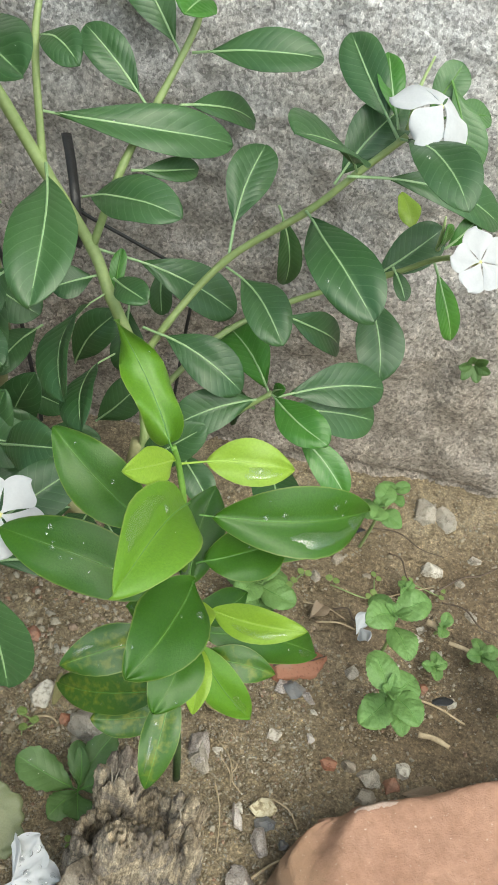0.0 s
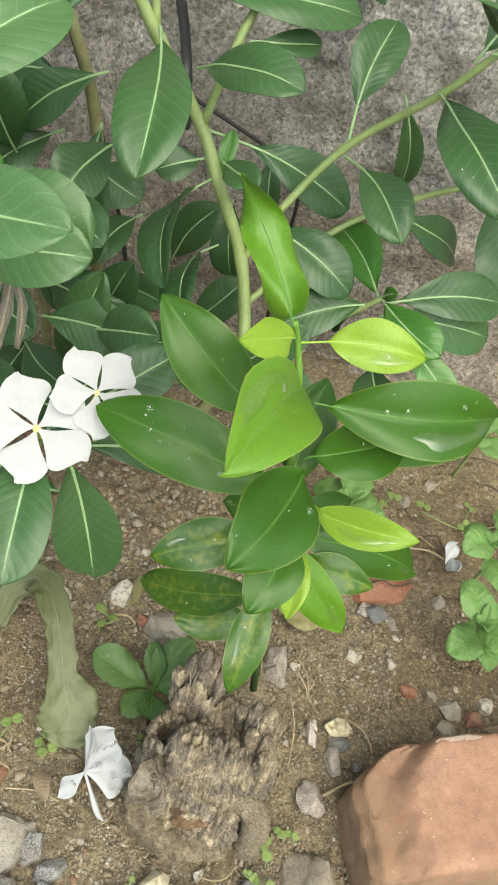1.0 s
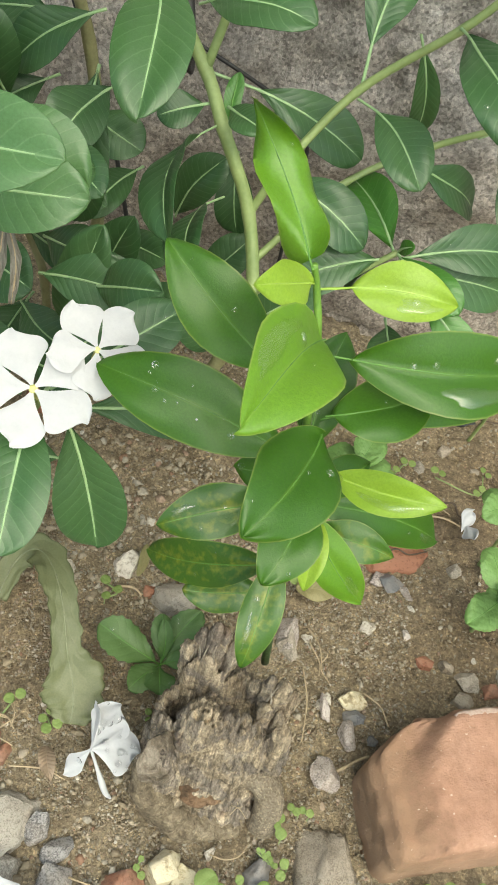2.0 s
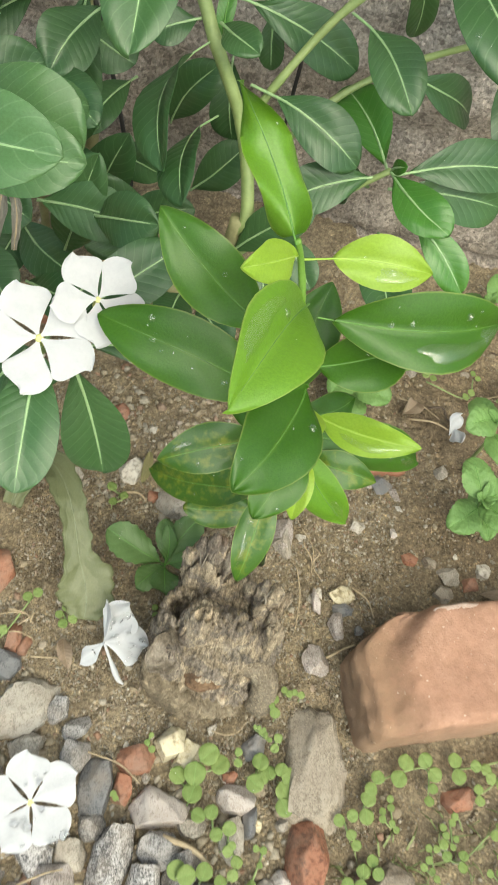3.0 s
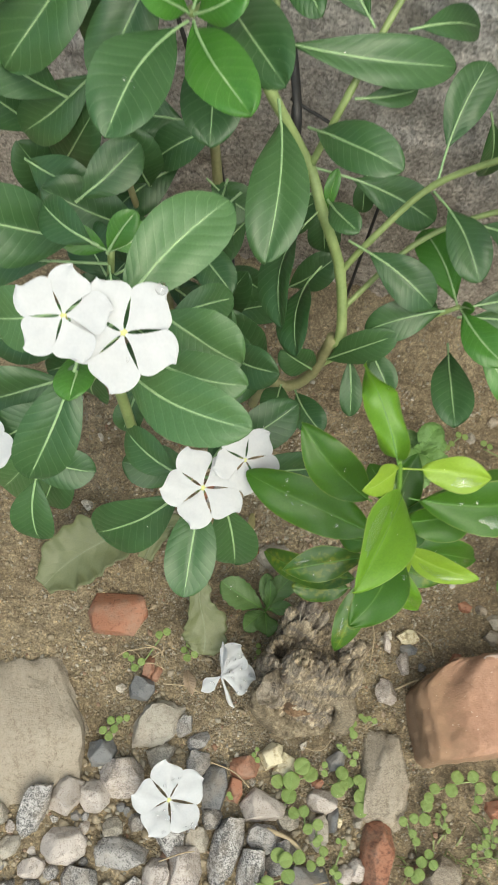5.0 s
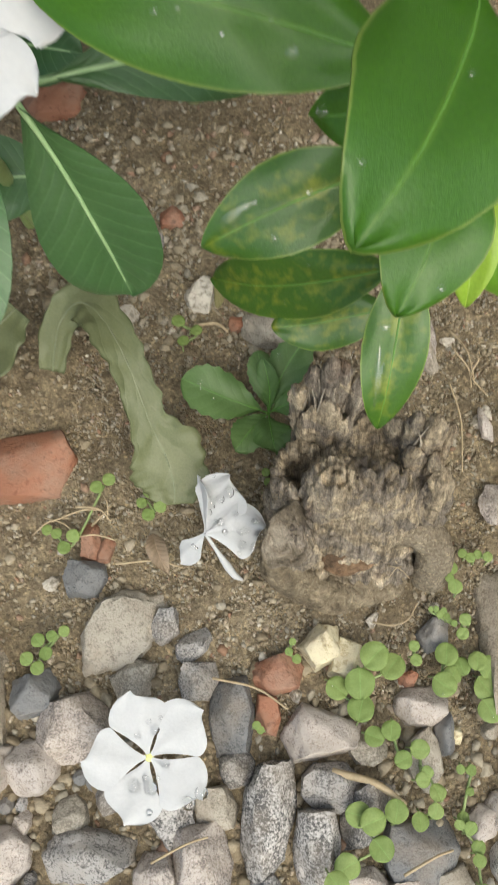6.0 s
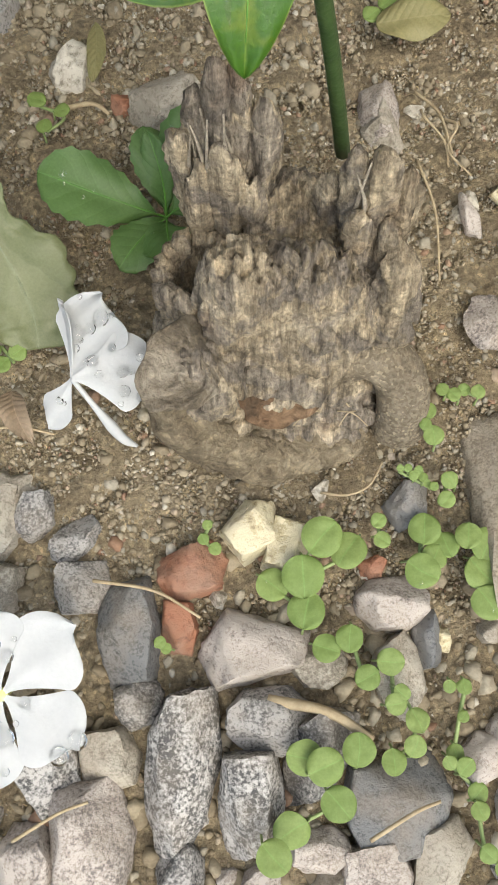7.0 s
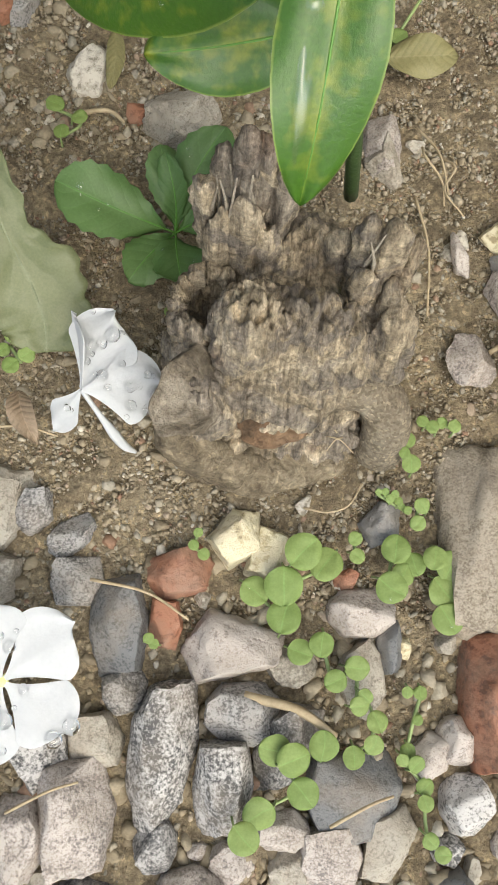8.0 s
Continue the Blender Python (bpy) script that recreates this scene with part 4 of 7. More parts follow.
    disc("rotten_patch", (0.0085, -0.3625, 0.0212), (1, 0.12, -0.1), (-0.1, 0.75, 0.6), (0.0, -0.6, 0.8), 0.0125, 0.0075, lambda p, r: 0.0016 * noise.noise(p * 200) + 0.001 * ridged(p * 420) + 0.0005, M_REDWOOD, "reddish-brown rotten wood")
    rng = random.Random(3)
    for k in range(9):
        a = Vector((0.016 + 0.0016 * k, -0.3605 - 0.0012 * (k % 3), 0.0165))
        b = a + Vector((0.008 * math.cos(k * 1.3), 0.005 * math.sin(k * 2.1), 0.001))
        tube("rootlet", [a, (a + b) / 2 + Vector((0, 0.001, 0.0015)), b], 0.00025, 0.00015, M_STRAW, holder, sides=5, n=3)
    # loose slivers on the splintered tops
    for k in range(16):
        x = rng.choice((-0.0045, 0.029)) + rng.uniform(-0.007, 0.007)
        y = (-0.3165 if x < 0.012 else -0.328) + rng.uniform(-0.004, 0.003)
        z = rng.uniform(0.055, 0.07)
        tube("splinter", [(x, y, z - 0.012), (x + rng.uniform(-0.001, 0.001), y - 0.001, z), (x + rng.uniform(-0.002, 0.002), y + rng.uniform(-0.002, 0.001), z + rng.uniform(0.008, 0.014))], 0.001, 0.0002, M_PALEWOOD, holder, sides=6, n=4, rough=0.4, flat=0.5)


build_stump()


# ---- periwinkle by the wall ----
V, VY, VL = M_VINCA, M_VINCA_YOUNG, M_VINCA_LIGHT
vinca = empty("periwinkle_bush", (-0.06, -0.15, 0.0), "tall periwinkle bush with glossy dark green leaves against the wall", "bush")
tube("stem_base", [(-0.135, -0.115, 0.1), (-0.108, -0.135, 0.108), (-0.084, -0.15, 0.097), (-0.066, -0.152, 0.07), (-0.05, -0.151, 0.065), (-0.038, -0.149, 0.086), (-0.033, -0.147, 0.13)], 0.0036, 0.0042, M_STEM_BROWN, vinca, "brown woody stem base", knots=0.1)
tube("root_stem", [(-0.066, -0.152, 0.071), (-0.07, -0.14, 0.04), (-0.072, -0.135, -0.01)], 0.0036, 0.004, M_STEM_BROWN, vinca, "brown woody stem base")
tube("main_stem", [(-0.033, -0.147, 0.122), (-0.029, -0.146, 0.134), (-0.042, -0.125, 0.169), (-0.064, -0.116, 0.206), (-0.078, -0.103, 0.224), (-0.107, -0.102, 0.263), (-0.14, -0.1, 0.307), (-0.178, -0.1, 0.35), (-0.257, -0.14, 0.448), (-0.34, -0.17, 0.53)], 0.0038, 0.003, M_STEM, vinca, "pale green knotty stem", knots=0.1)
tube("branch", [(-0.042, -0.125, 0.166), (-0.03, -0.117, 0.195), (-0.005, -0.098, 0.232), (0.031, -0.1, 0.272), (0.05, -0.1, 0.298), (0.068, -0.1, 0.322)], 0.0023, 0.0017, M_STEM, vinca, knots=0.12)
tube("branch", [(-0.034, -0.138, 0.148), (0.0, -0.095, 0.178), (0.04, -0.075, 0.202), (0.088, -0.085, 0.239), (0.105, -0.1, 0.262), (0.116, -0.12, 0.277)], 0.002, 0.0014, M_STEM, vinca, knots=0.12)
tube("branch", [(-0.078, -0.103, 0.224), (-0.068, -0.09, 0.27), (-0.057, -0.055, 0.296), (-0.046, -0.034, 0.328), (-0.045, -0.034, 0.346)], 0.0023, 0.0017, M_STEM, vinca, knots=0.12)
tube("branch", [(-0.107, -0.102, 0.263), (-0.118, -0.085, 0.318), (-0.12, -0.062, 0.346)], 0.0022, 0.0016, M_STEM, vinca, knots=0.12)
tube("branch", [(-0.14, -0.1, 0.307), (-0.15, -0.135, 0.325), (-0.145, -0.158, 0.34)], 0.0022, 0.0018, M_STEM, vinca, knots=0.12)
tube("branch", [(-0.038, -0.149, 0.092), (-0.01, -0.14, 0.125), (0.02, -0.132, 0.155), (0.037, -0.129, 0.172)], 0.0022, 0.0016, M_STEM, vinca, knots=0.12)

# leaves on the main stem
leaf(vinca, (-0.104, -0.11, 0.27), (-0.087, -0.202, 0.247), 0.036, V, sag=0.1, petiole=0.16, drops=1)
leaf(vinca, (-0.113, -0.085, 0.285), (-0.014, -0.058, 0.28), 0.031, V, sag=0.1, petiole=0.06, face=(0, -0.62, 0.78), drops=2)
leaf(vinca, (-0.085, -0.106, 0.254), (-0.031, -0.14, 0.273), 0.031, V, sag=0.14, petiole=0.12, face=(0, -0.6, 0.8), drops=2)
leaf(vinca, (-0.075, -0.1, 0.222), (0.008, -0.082, 0.189), 0.031, V, sag=0.06, petiole=0.25)
leaf(vinca, (-0.064, -0.088, 0.266), (-0.03, -0.063, 0.264), 0.016, V)
leaf(vinca, (-0.064, -0.062, 0.292), (-0.102, -0.046, 0.319), 0.025, V, face=(0, -0.8, 0.6))
leaf(vinca, (-0.119, -0.076, 0.318), (-0.092, -0.106, 0.32), 0.022, V, sag=0.12)
leaf(vinca, (-0.066, -0.117, 0.206), (-0.069, -0.197, 0.192), 0.03, V, sag=0.16, petiole=0.16, face=(-0.7, -0.5, 0.5), fold=0.2)
leaf(vinca, (-0.055, -0.135, 0.18), (-0.057, -0.212, 0.19), 0.027, V, sag=0.12, petiole=0.25, face=(-0.6, -0.5, 0.6), fold=0.15)
leaf(vinca, (-0.063, -0.116, 0.216), (-0.041, -0.139, 0.221), 0.019, V, sag=0.1)
leaf(vinca, (-0.072, -0.11, 0.212), (-0.095, -0.122, 0.205), 0.021, V)
leaf(vinca, (-0.042, -0.06, 0.2), (-0.036, -0.07, 0.168), 0.016, V)
leaf(vinca, (-0.043, -0.118, 0.19), (0.019, -0.138, 0.175), 0.031, V, sag=0.14, petiole=0.2)
leaf(vinca, (-0.06, -0.115, 0.2), (-0.062, -0.1, 0.226), 0.01, VY, rib=M_RIB_DIM)
# dark leaves round the foot of the bush
leaf(vinca, (-0.07, -0.152, 0.085), (-0.112, -0.165, 0.15), 0.032, V, sag=0.1, petiole=0.1)
leaf(vinca, (-0.064, -0.153, 0.07), (-0.1, -0.178, 0.075), 0.028, V, sag=0.1, petiole=0.1)
leaf(vinca, (-0.078, -0.15, 0.085), (-0.122, -0.155, 0.112), 0.03, V, sag=0.1, petiole=0.1)
leaf(vinca, (-0.046, -0.152, 0.066), (-0.02, -0.185, 0.07), 0.026, V, sag=0.12, petiole=0.12)
leaf(vinca, (-0.056, -0.152, 0.066), (-0.058, -0.19, 0.078), 0.026, V, sag=0.1, petiole=0.12)
leaf(vinca, (-0.038, -0.149, 0.09), (-0.064, -0.168, 0.13), 0.026, V, sag=0.1, petiole=0.12)
leaf(vinca, (-0.036, -0.148, 0.1), (0.004, -0.15, 0.155), 0.026, V, sag=0.1, petiole=0.15)
# leaves on the flowering branch
leaf(vinca, (-0.004, -0.098, 0.234), (0.004, -0.042, 0.278), 0.03, V, sag=0.04, petiole=0.26, face=(0.1, -0.75, 0.65))
leaf(vinca, (0.021, -0.03, 0.238), (0.039, -0.014, 0.176), 0.02, V)
leaf(vinca, (-0.004, -0.1, 0.229), (0.032, -0.151, 0.221), 0.028, V, sag=0.12, petiole=0.24)
leaf(vinca, (0.03, -0.102, 0.273), (0.068, -0.173, 0.26), 0.037, V, sag=0.12, petiole=0.12, drops=3)
leaf(vinca, (0.084, -0.04, 0.205), (0.106, -0.085, 0.164), 0.036, V, sag=0.1, petiole=0.12)
leaf(vinca, (0.049, -0.102, 0.3), (0.009, -0.178, 0.34), 0.04, V, twist=0.01, sag=0.06, petiole=0.14, face=(-0.2, -0.6, 0.7), drops=1)
leaf(vinca, (0.041, -0.096, 0.288), (0.068, -0.07, 0.327), 0.031, V, sag=0.05, petiole=0.1)
leaf(vinca, (0.064, -0.106, 0.322), (0.091, -0.167, 0.321), 0.031, V, sag=0.14, petiole=0.1, drops=2)
leaf(vinca, (0.066, -0.096, 0.317), (0.033, -0.05, 0.348), 0.026, V, sag=0.05, petiole=0.18, face=(-0.35, -0.75, 0.5))
leaf(vinca, (0.064, -0.094, 0.322), (0.053, -0.06, 0.346), 0.016, VY, sag=0.05, petiole=0.1)
leaf(vinca, (0.045, -0.104, 0.297), (0.137, -0.08, 0.28), 0.027, V, sag=0.12, petiole=0.2)
leaf(vinca, (0.105, -0.1, 0.26), (0.132, -0.1, 0.215), 0.017, VY, sag=0.06, petiole=0.1)
leaf(vinca, (0.08, -0.08, 0.231), (0.114, -0.06, 0.262), 0.028, V, sag=0.06, petiole=0.05)
leaf(vinca, (0.088, -0.085, 0.244), (0.098, -0.1, 0.233), 0.011, V)
leaf(vinca, (0.062, -0.076, 0.215), (0.09, -0.03, 0.205), 0.026, V, petiole=0.15)
leaf(vinca, (0.028, -0.08, 0.195), (0.083, -0.04, 0.155), 0.03, V, petiole=0.15, sag=0.1)
leaf(vinca, (0.104, -0.1, 0.268), (0.1, -0.115, 0.289), 0.013, VY, petiole=0.05)
leaf(vinca, (0.107, -0.102, 0.27), (0.122, -0.09, 0.288), 0.013, VY, petiole=0.05)
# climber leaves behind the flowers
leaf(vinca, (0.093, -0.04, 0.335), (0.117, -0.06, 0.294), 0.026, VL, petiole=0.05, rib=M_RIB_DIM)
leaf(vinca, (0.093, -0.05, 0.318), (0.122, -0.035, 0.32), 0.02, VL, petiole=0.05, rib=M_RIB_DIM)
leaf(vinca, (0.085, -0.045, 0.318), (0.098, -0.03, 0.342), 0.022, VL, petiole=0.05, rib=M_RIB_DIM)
leaf(vinca, (0.088, -0.03, 0.266), (0.099, -0.05, 0.252), 0.014, M_CITRUS_YOUNG, shape="citrus", wave=0.12, rib=None)
# shoot tops against the wall
leaf(vinca, (-0.046, -0.033, 0.314), (0.024, -0.039, 0.329), 0.029, V, sag=0.08, petiole=0.12)
leaf(vinca, (-0.046, -0.06, 0.295), (-0.004, -0.016, 0.279), 0.023, V, petiole=0.1)
leaf(vinca, (-0.052, -0.03, 0.31), (-0.092, -0.012, 0.352), 0.029, V, petiole=0.1, face=(0, -0.85, 0.5))
leaf(vinca, (-0.045, -0.034, 0.34), (-0.052, -0.016, 0.379), 0.023, V, petiole=0.04, face=(0, -0.85, 0.5))
leaf(vinca, (-0.044, -0.034, 0.342), (-0.05, -0.072, 0.343), 0.026, VY, petiole=0.04)
leaf(vinca, (-0.044, -0.034, 0.345), (-0.02, -0.036, 0.352), 0.012, VY, petiole=0.03)
leaf(vinca, (-0.046, -0.034, 0.345), (-0.052, -0.048, 0.358), 0.009, VY, petiole=0.03)
leaf(vinca, (-0.12, -0.062, 0.344), (-0.138, -0.014, 0.368), 0.024, V, petiole=0.05, face=(0, -0.85, 0.5))
leaf(vinca, (-0.12, -0.062, 0.345), (-0.091, -0.034, 0.375), 0.027, V, petiole=0.05, face=(0, -0.8, 0.55))
leaf(vinca, (-0.12, -0.064, 0.346), (-0.093, -0.08, 0.365), 0.016, VY, petiole=0.05)
leaf(vinca, (-0.121, -0.066, 0.342), (-0.14, -0.093, 0.345), 0.02, V, petiole=0.05)
# crowded shoot in front of the main stem
leaf(vinca, (-0.148, -0.155, 0.338), (-0.189, -0.128, 0.372), 0.042, V, sag=0.08, petiole=0.06, drops=3)
leaf(vinca, (-0.146, -0.16, 0.341), (-0.163, -0.182, 0.362), 0.017, VY, petiole=0.04)
leaf(vinca, (-0.144, -0.16, 0.341), (-0.121, -0.163, 0.362), 0.021, VY, petiole=0.04)
leaf(vinca, (-0.145, -0.158, 0.342), (-0.142, -0.15, 0.362), 0.012, VY, petiole=0.04)
leaf(vinca, (-0.146, -0.161, 0.338), (-0.161, -0.232, 0.329), 0.037, V, sag=0.08, petiole=0.12, drops=3)
leaf(vinca, (-0.144, -0.16, 0.338), (-0.106, -0.215, 0.345), 0.03, VY, sag=0.08, petiole=0.06)
leaf(vinca, (-0.145, -0.1, 0.32), (-0.097, -0.187, 0.34), 0.038, V, sag=0.08, petiole=0.12, drops=1)
leaf(vinca, (-0.178, -0.1, 0.35), (-0.132, -0.17, 0.37), 0.036, V, sag=0.08, petiole=0.15)
leaf(vinca, (-0.14, -0.13, 0.315), (-0.125, -0.19, 0.3), 0.034, V, sag=0.08, petiole=0.1)
# high stem at the bush's outer side
leaf(vinca, (-0.225, -0.125, 0.412), (-0.162, -0.155, 0.428), 0.044, V, sag=0.14, petiole=0.2, drops=1)
leaf(vinca, (-0.21, -0.11, 0.395), (-0.256, -0.1, 0.395), 0.045, V, sag=0.05, petiole=0.05)
leaf(vinca, (-0.22, -0.125, 0.41), (-0.268, -0.15, 0.379), 0.035, V, sag=0.05, petiole=0.3)
leaf(vinca, (-0.208, -0.113, 0.39), (-0.25, -0.15, 0.31), 0.042, V, sag=0.08, petiole=0.12, drops=1)
leaf(vinca, (-0.19, -0.1, 0.355), (-0.24, -0.15, 0.275), 0.044, V, sag=0.08, petiole=0.14)
leaf(vinca, (-0.215, -0.1, 0.4), (-0.216, -0.1, 0.36), 0.035, V, sag=0.02, petiole=0.05)
leaf(vinca, (-0.182, -0.085, 0.347), (-0.216, -0.07, 0.32), 0.035, V, sag=0.04, petiole=0.05)
leaf(vinca, (-0.2, -0.115, 0.375), (-0.18, -0.13, 0.36), 0.03, V, sag=0.04, petiole=0.05)
leaf(vinca, (-0.245, -0.14, 0.27), (-0.29, -0.14, 0.25), 0.025, VY, petiole=0.05)
leaf(vinca, (-0.17, -0.105, 0.335), (-0.19, -0.15, 0.28), 0.036, V, petiole=0.1)
leaf(vinca, (-0.165, -0.1, 0.33), (-0.21, -0.11, 0.27), 0.036, V, petiole=0.1)
leaf(vinca, (-0.27, -0.145, 0.46), (-0.31, -0.19, 0.42), 0.04, V, petiole=0.1)
# low shoot
leaf(vinca, (0.036, -0.129, 0.17), (0.005, -0.078, 0.176), 0.03, VY, petiole=0.06, face=(-0.2, -0.6, 0.75))
leaf(vinca, (0.037, -0.13, 0.172), (0.07, -0.165, 0.172), 0.027, VY, petiole=0.06)
leaf(vinca, (0.04, -0.124, 0.165), (0.108, -0.093, 0.166), 0.032, V, petiole=0.1, drops=1)
leaf(vinca, (0.04, -0.126, 0.158), (0.108, -0.1, 0.145), 0.034, V, petiole=0.1)
leaf(vinca, (0.034, -0.128, 0.166), (-0.016, -0.148, 0.147), 0.029, V, petiole=0.1, sag=0.1)
leaf(vinca, (0.05, -0.145, 0.165), (0.09, -0.168, 0.14), 0.022, VY, petiole=0.1)
leaf(vinca, (0.046, -0.12, 0.122), (0.056, -0.19, 0.13), 0.032, V, petiole=0.15)
leaf(vinca, (0.037, -0.13, 0.173), (0.042, -0.14, 0.185), 0.009, VY, petiole=0.02)
leaf(vinca, (0.03, -0.125, 0.155), (0.02, -0.1, 0.13), 0.026, V, petiole=0.1)
leaf(vinca, (-0.01, -0.14, 0.125), (0.015, -0.165, 0.11), 0.022, V, petiole=0.1)
leaf(vinca, (-0.02, -0.14, 0.115), (-0.005, -0.175, 0.085), 0.018, V, petiole=0.15)
# flowers
flower(vinca, (0.076, -0.112, 0.343), (0.25, -0.35, 0.9), 0.04, 30, cup=-0.55, wide=0.95, label="drooping white five-petalled flower")
flower(vinca, (0.118, -0.13, 0.281), (0.05, -0.75, 0.6), 0.032, 40, cup=0.05)
tube("flower_bud", [(0.067, -0.1, 0.325), (0.066, -0.1, 0.345), (0.068, -0.1, 0.36)], 0.0012, 0.0006, M_BUD, vinca, "slender pale bud")
tube("flower_bud", [(0.104, -0.1, 0.268), (0.1, -0.11, 0.283), (0.098, -0.112, 0.292)], 0.0015, 0.0005, M_BUD, vinca)

# ---- second bush, with the flowers at its front ----
bush = empty("periwinkle_bush", (-0.13, -0.22, 0.0), "bushy periwinkle plant with clustered white flowers and broad leaves", "bush")
tube("stem", [(-0.128, -0.215, -0.01), (-0.128, -0.24, 0.07), (-0.13, -0.275, 0.16), (-0.135, -0.3, 0.26), (-0.142, -0.312, 0.305)], 0.0035, 0.0022, M_STEM, bush, knots=0.1)
tube("stem", [(-0.128, -0.235, 0.06), (-0.11, -0.27, 0.12), (-0.096, -0.3, 0.175), (-0.087, -0.313, 0.203)], 0.0028, 0.0018, M_STEM, bush, knots=0.1)
tube("stem", [(-0.14, -0.21, -0.01), (-0.155, -0.205, 0.1), (-0.168, -0.2, 0.18), (-0.169, -0.199, 0.22)], 0.003, 0.002, M_STEM, bush, knots=0.1)
tube("stem", [(-0.14, -0.06, -0.01), (-0.13, -0.088, 0.1), (-0.128, -0.09, 0.145), (-0.139, -0.09, 0.215), (-0.15, -0.1, 0.26)], 0.0042, 0.003, M_STEM_BROWN, bush, "brownish woody stem", knots=0.1)
tube("stem", [(-0.15, -0.11, -0.01), (-0.147, -0.13, 0.09), (-0.16, -0.12, 0.115), (-0.18, -0.13, 0.2)], 0.0028, 0.002, M_STEM_BROWN, bush, knots=0.1)
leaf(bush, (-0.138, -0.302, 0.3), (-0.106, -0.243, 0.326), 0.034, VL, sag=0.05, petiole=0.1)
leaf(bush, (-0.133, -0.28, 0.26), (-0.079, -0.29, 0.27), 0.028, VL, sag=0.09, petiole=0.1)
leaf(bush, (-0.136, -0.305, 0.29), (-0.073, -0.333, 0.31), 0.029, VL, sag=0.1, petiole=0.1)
leaf(bush, (-0.13, -0.25, 0.24), (-0.098, -0.216, 0.231), 0.022, V, sag=0.06, petiole=0.1)
leaf(bush, (-0.145, -0.31, 0.3), (-0.157, -0.35, 0.25), 0.028, V, sag=0.08, petiole=0.1)
leaf(bush, (-0.148, -0.308, 0.29), (-0.144, -0.332, 0.292), 0.018, VY, petiole=0.05)
leaf(bush, (-0.14, -0.3, 0.27), (-0.148, -0.29, 0.226), 0.022, V, petiole=0.1)
leaf(bush, (-0.134, -0.262, 0.2), (-0.137, -0.28, 0.178), 0.018, V, petiole=0.08)
leaf(bush, (-0.191, -0.3, 0.16), (-0.146, -0.3, 0.161), 0.028, V, petiole=0.05)
leaf(bush, (-0.175, -0.31, 0.162), (-0.17, -0.33, 0.118), 0.028, V, petiole=0.05)
leaf(bush, (-0.16, -0.29, 0.22), (-0.196, -0.32, 0.2), 0.028, V, petiole=0.08)
leaf(bush, (-0.169, -0.2, 0.22), (-0.196, -0.205, 0.23), 0.018, VY, petiole=0.05)
leaf(bush, (-0.169, -0.2, 0.221), (-0.152, -0.182, 0.227), 0.018, VY, petiole=0.05)
leaf(bush, (-0.17, -0.202, 0.212), (-0.262, -0.2, 0.176), 0.036, V, petiole=0.3, sag=0.1)
leaf(bush, (-0.168, -0.215, 0.195), (-0.229, -0.24, 0.165), 0.038, V, petiole=0.12, sag=0.1)
leaf(bush, (-0.165, -0.27, 0.205), (-0.216, -0.29, 0.182), 0.038, V, petiole=0.12, sag=0.1)
leaf(bush, (-0.17, -0.2, 0.21), (-0.15, -0.23, 0.19), 0.03, V, petiole=0.1)
leaf(bush, (-0.168, -0.2, 0.2), (-0.13, -0.17, 0.21), 0.03, V, petiole=0.1)
leaf(bush, (-0.167, -0.2, 0.19), (-0.195, -0.17, 0.2), 0.032, V, petiole=0.1)
leaf(bush, (-0.16, -0.2, 0.15), (-0.2, -0.23, 0.13), 0.034, V, petiole=0.1)
leaf(bush, (-0.16, -0.2, 0.16), (-0.122, -0.22, 0.165), 0.032, V, petiole=0.1)
leaf(bush, (-0.16, -0.205, 0.13), (-0.13, -0.235, 0.12), 0.03, V, petiole=0.1)
leaf(bush, (-0.191, -0.19, 0.239), (-0.166, -0.16, 0.262), 0.028, V, petiole=0.05)
leaf(bush, (-0.162, -0.24, 0.272), (-0.196, -0.22, 0.267), 0.022, V, petiole=0.05)
leaf(bush, (-0.158, -0.24, 0.268), (-0.148, -0.228, 0.288), 0.015, VY, petiole=0.05)
leaf(bush, (-0.112, -0.135, 0.222), (-0.128, -0.172, 0.207), 0.031, V, petiole=0.1)
leaf(bush, (-0.128, -0.103, 0.239), (-0.17, -0.115, 0.206), 0.028, V, petiole=0.1)
leaf(bush, (-0.107, -0.082, 0.15), (-0.125, -0.13, 0.143), 0.023, V, petiole=0.1)
leaf(bush, (-0.122, -0.095, 0.105), (-0.08, -0.12, 0.12), 0.024, V, petiole=0.1)
leaf(bush, (-0.164, -0.12, 0.119), (-0.107, -0.15, 0.125), 0.023, V, petiole=0.15)
leaf(bush, (-0.136, -0.16, 0.203), (-0.101, -0.19, 0.201), 0.025, V, petiole=0.1)
leaf(bush, (-0.15, -0.1, 0.2), (-0.19, -0.13, 0.17), 0.034, V, petiole=0.1)
leaf(bush, (-0.15, -0.11, 0.16), (-0.185, -0.15, 0.13), 0.032, V, petiole=0.1)
leaf(bush, (-0.14, -0.09, 0.18), (-0.105, -0.1, 0.17), 0.03, V, petiole=0.1)
leaf(bush, (-0.15, -0.1, 0.23), (-0.2, -0.1, 0.22), 0.034, V, petiole=0.1)
leaf(bush, (-0.16, -0.12, 0.13), (-0.21, -0.13, 0.12), 0.034, V, petiole=0.1)
leaf(bush, (-0.13, -0.12, 0.1), (-0.1, -0.15, 0.075), 0.026, V, petiole=0.1)
leaf(bush, (-0.125, -0.1, 0.075), (-0.085, -0.13, 0.06), 0.026, V, petiole=0.1)
leaf(bush, (-0.15, -0.14, 0.09), (-0.16, -0.19, 0.075), 0.03, V, petiole=0.1)
